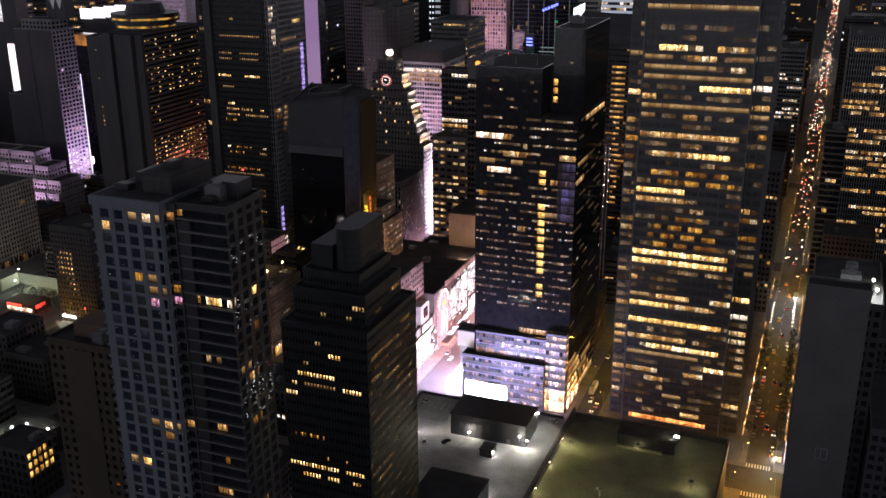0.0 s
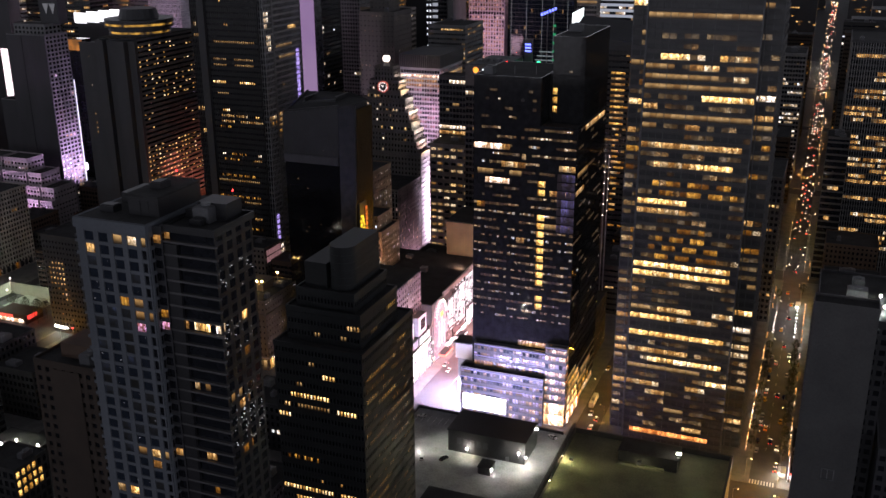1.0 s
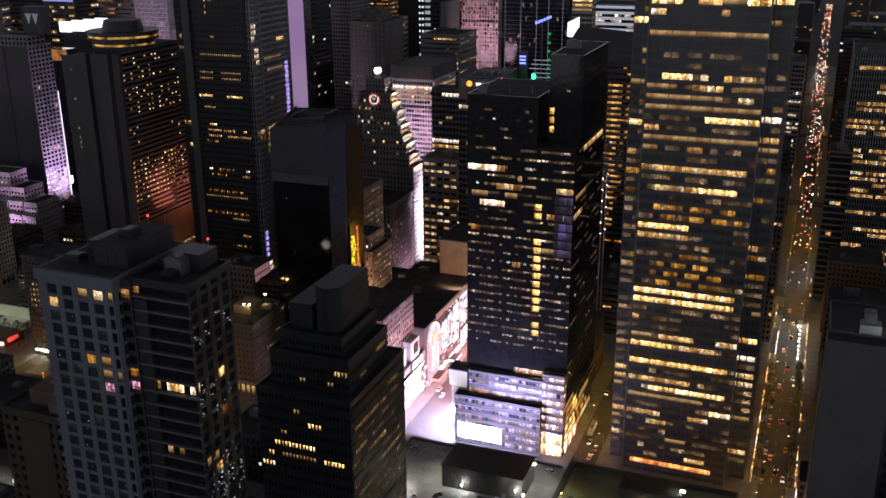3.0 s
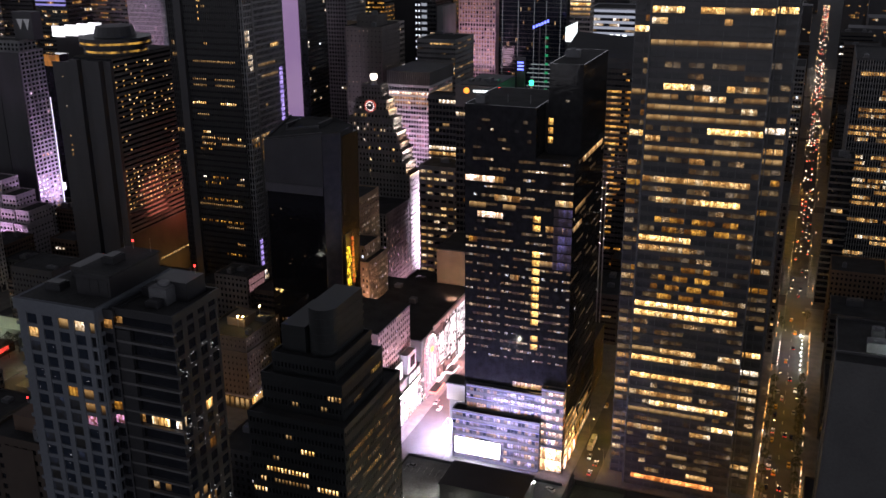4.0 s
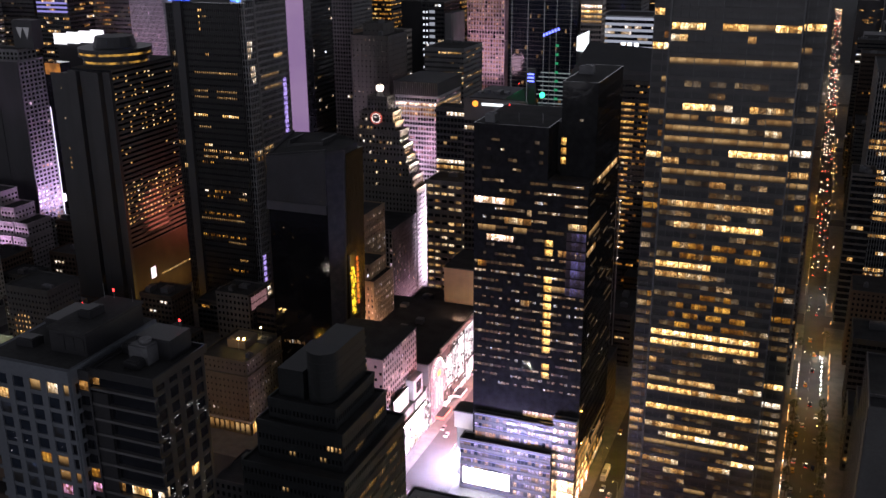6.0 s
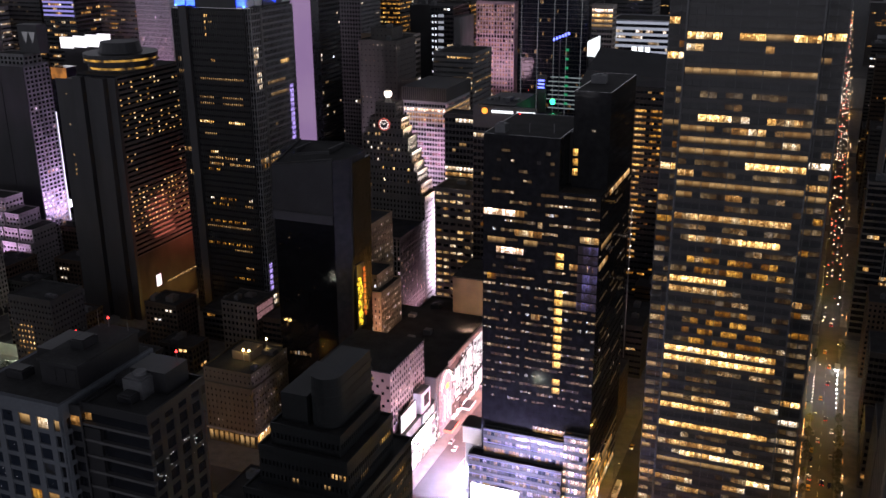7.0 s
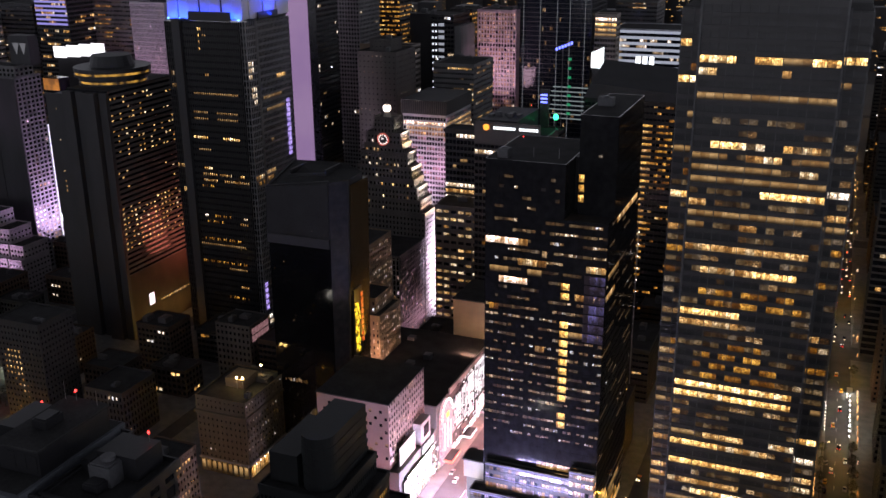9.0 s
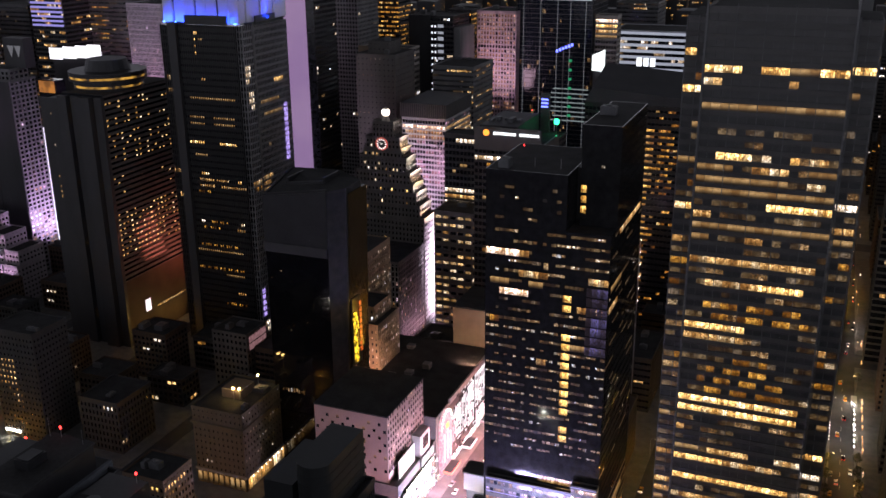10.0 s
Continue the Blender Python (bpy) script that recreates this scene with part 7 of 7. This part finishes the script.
for i in range(340):
    y = 436 + 2100 * vrng.random() ** 1.7
    if y > 660 and (int(y / 45) % 3 or i % 3):
        continue
    x, z = (-19.4, 0.0)[i % 3 == 0], vrng.uniform(0.8, 2.0)
    far_shop.add(x, x + 0.4, y, y + vrng.uniform(0.8, 3.2), z, z + vrng.uniform(0.8, 2.6))
shops = thing("shop_fronts", "lit shop fronts along the side street", "shop fronts", kind="stuff")
part("window_glow", far_shop, lit("shop_window_light", (1.0, 0.5, 0.16), 1.6, low=0.3, spread=1.7, island=True, hue=(1.0, 0.7, 0.45)), shops, kind="stuff")
awning = thing("lit_awning", "row of bright white lamps under a long awning", "awning")
part("roof", one(-19.4, -16.5, 575, 612, 4.4, 4.7), BLACK, awning)
for i in range(9):
    part("lamp", one(-16.5, -16.15, 576 + i * 4, 576.5 + i * 4, 4.0, 4.4), BULB, awning)
    part("post", one(-16.7, -16.5, 576 + i * 4.3, 576.15 + i * 4.3, 0.16, 4.4), METAL, awning)
strings = thing("string_lights", "row of bright white bulbs hung along the pavement edge", "string lights")
part("cable", one(-4.05, -3.95, 571, 624, 4.5, 4.56), BLACK, strings)
for i in range(9):
    part("bulb", one(-4.2, -3.8, 573 + i * 6, 573.4 + i * 6, 3.95, 4.5), FLOOD, strings)
for i in range(4):
    part("post", one(-4.06, -3.94, 572 + i * 16.8, 572.12 + i * 16.8, 0.16, 4.5), METAL, strings)
stall = thing("market_stall", "white-lit pavement stall under a canopy", "stall")
part("canopy", one(-5.6, -2.6, 626, 634, 3.0, 3.3), MARKING, stall)
part("counter", one(-5.4, -4.9, 626.4, 633.6, 0.16, 1.6), PAINTS[0][0], stall)
part("lamp_panel", one(-5.5, -5.3, 626.4, 633.6, 2.0, 2.9), FLOOD, stall)
for y in (626.2, 633.7):
    part("post", one(-5.55, -5.45, y, y + 0.1, 0.16, 3.0), METAL, stall)
for i in range(9):
    tagged(part("crosswalk_bar", one(-15.3 + i * 1.25, -14.7 + i * 1.25, 409.5, 413, 0.004, 0.012), MARKING, None), "worn white crosswalk stripe", "crosswalk", "crosswalk stripes", "structure")
    tagged(part("crosswalk_bar", one(-15.3 + i * 1.25, -14.7 + i * 1.25, 385, 388.5, 0.004, 0.012), MARKING, None), "worn white crosswalk stripe", "crosswalk", "crosswalk stripes", "structure")
    tagged(part("crosswalk_bar", one(-186 + i * 3, -184.6 + i * 3, 410, 413.5, 0.004, 0.012), MARKING, None), "worn white crosswalk stripe", "crosswalk", "crosswalk stripes", "structure")
for y in range(440, 660, 12):
    tagged(part("lane_line", one(-10.2, -10.05, y, y + 4, 0.004, 0.012), MARKING, None), "white lane line", "lane line", "lane lines", "structure")
    tagged(part("lane_line", one(-174.6, -174.3, y, y + 8, 0.004, 0.012), MARKING, None), "white lane line", "lane line", "lane lines", "structure")
van = thing("food_stall", "small bright white street stall at the corner", "stall", "", (-1.5, 421, 0.16))
part("body", one(-1.2, 1.2, -3.2, 3.2, 0.3, 2.8), PAINTS[0][0], van)
part("counter", one(-1.6, -1.2, -2.4, 2.4, 1.1, 2.4), FLOOD, van)
part("awning", one(-2.3, -1.2, -2.8, 2.8, 2.5, 2.65), MARKING, van)
for wy in (-2.2, 2.2):
    part("wheel", one(-1.25, 1.25, wy - 0.35, wy + 0.35, 0.0, 0.3), RUBBER, van)
point_lamp("stall_lamp", (-4.0, 412, 4.4), 2500, (1.0, 0.95, 0.9), 0.4)


store, stf = tower("corner_store", "small dark corner building with a white-lit shop front", "building", [(1.2, 13.0, 416.0, 434.0, 0.0, 17.0)], BROWNLOW, GLASS, sides="wn", fh=4.2, bay=2.4, band=1.5, pier=0.8, proud=0.2, seed=401, plant=1)
for i in range(4):
    part("shop_window", one(1.6 + i * 2.8, 4.0 + i * 2.8, 415.4, 415.7, 0.5, 3.8), SHOPW, store)
for i in range(6):
    part("shop_window", one(0.7, 0.95, 416.4 + i * 2.9, 418.8 + i * 2.9, 0.5, 3.8), SHOPW, store)
part("fascia", one(1.2, 13.0, 415.2, 415.6, 4.0, 5.0), SIGNR, store)


def tree(x, y, h, seed):
    r = random.Random(seed)
    t = thing("street_tree", "dark leafy street tree", "tree", "street trees", (x, y, 0.16))
    tr_ = Boxes().tube(0, 0, 0, h * 0.5, 0.22, 0.12, 7)
    part("trunk", tr_, BARK, t)
    for i in range(4):
        a = r.random() * math.tau
        dx, dy = math.cos(a) * h * 0.2, math.sin(a) * h * 0.2
        b = Boxes()
        b.prism([(-0.07, -0.07), (0.07, -0.07), (0.07, 0.07), (-0.07, 0.07)], h * 0.4, h * 0.7, [(dx - 0.04, dy - 0.04), (dx + 0.04, dy - 0.04), (dx + 0.04, dy + 0.04), (dx - 0.04, dy + 0.04)])
        part("limb", b, BARK, t)
    leaves = Boxes()
    for i in range(420):
        a, z = r.random() * math.tau, r.random()
        rad = h * 0.33 * math.sin(math.pi * (0.15 + 0.8 * z)) * r.random() ** 0.4
        cx, cy, cz, s = rad * math.cos(a), rad * math.sin(a), h * (0.38 + 0.62 * z), r.uniform(0.15, 0.4)
        k = len(leaves.v)
        p = [Vector((r.uniform(-1, 1), r.uniform(-1, 1), r.uniform(-1, 1))) * s + Vector((cx, cy, cz)) for _ in range(4)]
        leaves.v += [tuple(q) for q in p]
        leaves.f += [(k, k + 1, k + 2), (k, k + 2, k + 3), (k, k + 3, k + 1), (k + 1, k + 3, k + 2)]
    part("crown", leaves, LEAF, t)


for n, (x, y, h) in enumerate(((-447, 436, 11), (-447, 444, 12), (-459, 448.5, 10), (-478, 448.5, 12), (-468, 448.5, 10), (-2.5, 455, 7), (-2.5, 478, 8), (-16.8, 540, 8), (-16.8, 556, 7), (-2.3, 434, 8), (-2.3, 500, 9), (-2.4, 522, 8), (-2.2, 545, 9), (-16.9, 440, 7), (-16.9, 500, 7), (-2.4, 560, 8), (-16.9, 640, 8), (-2.4, 655, 8), (-2.3, 445, 9), (-2.4, 467, 8), (-2.2, 489, 9), (-2.4, 511, 8), (-2.3, 533, 9), (-16.9, 455, 8), (-16.8, 470, 8), (-16.9, 485, 7), (-16.8, 515, 8), (-16.9, 527, 7))):
    tree(x, y, h, 300 + n)
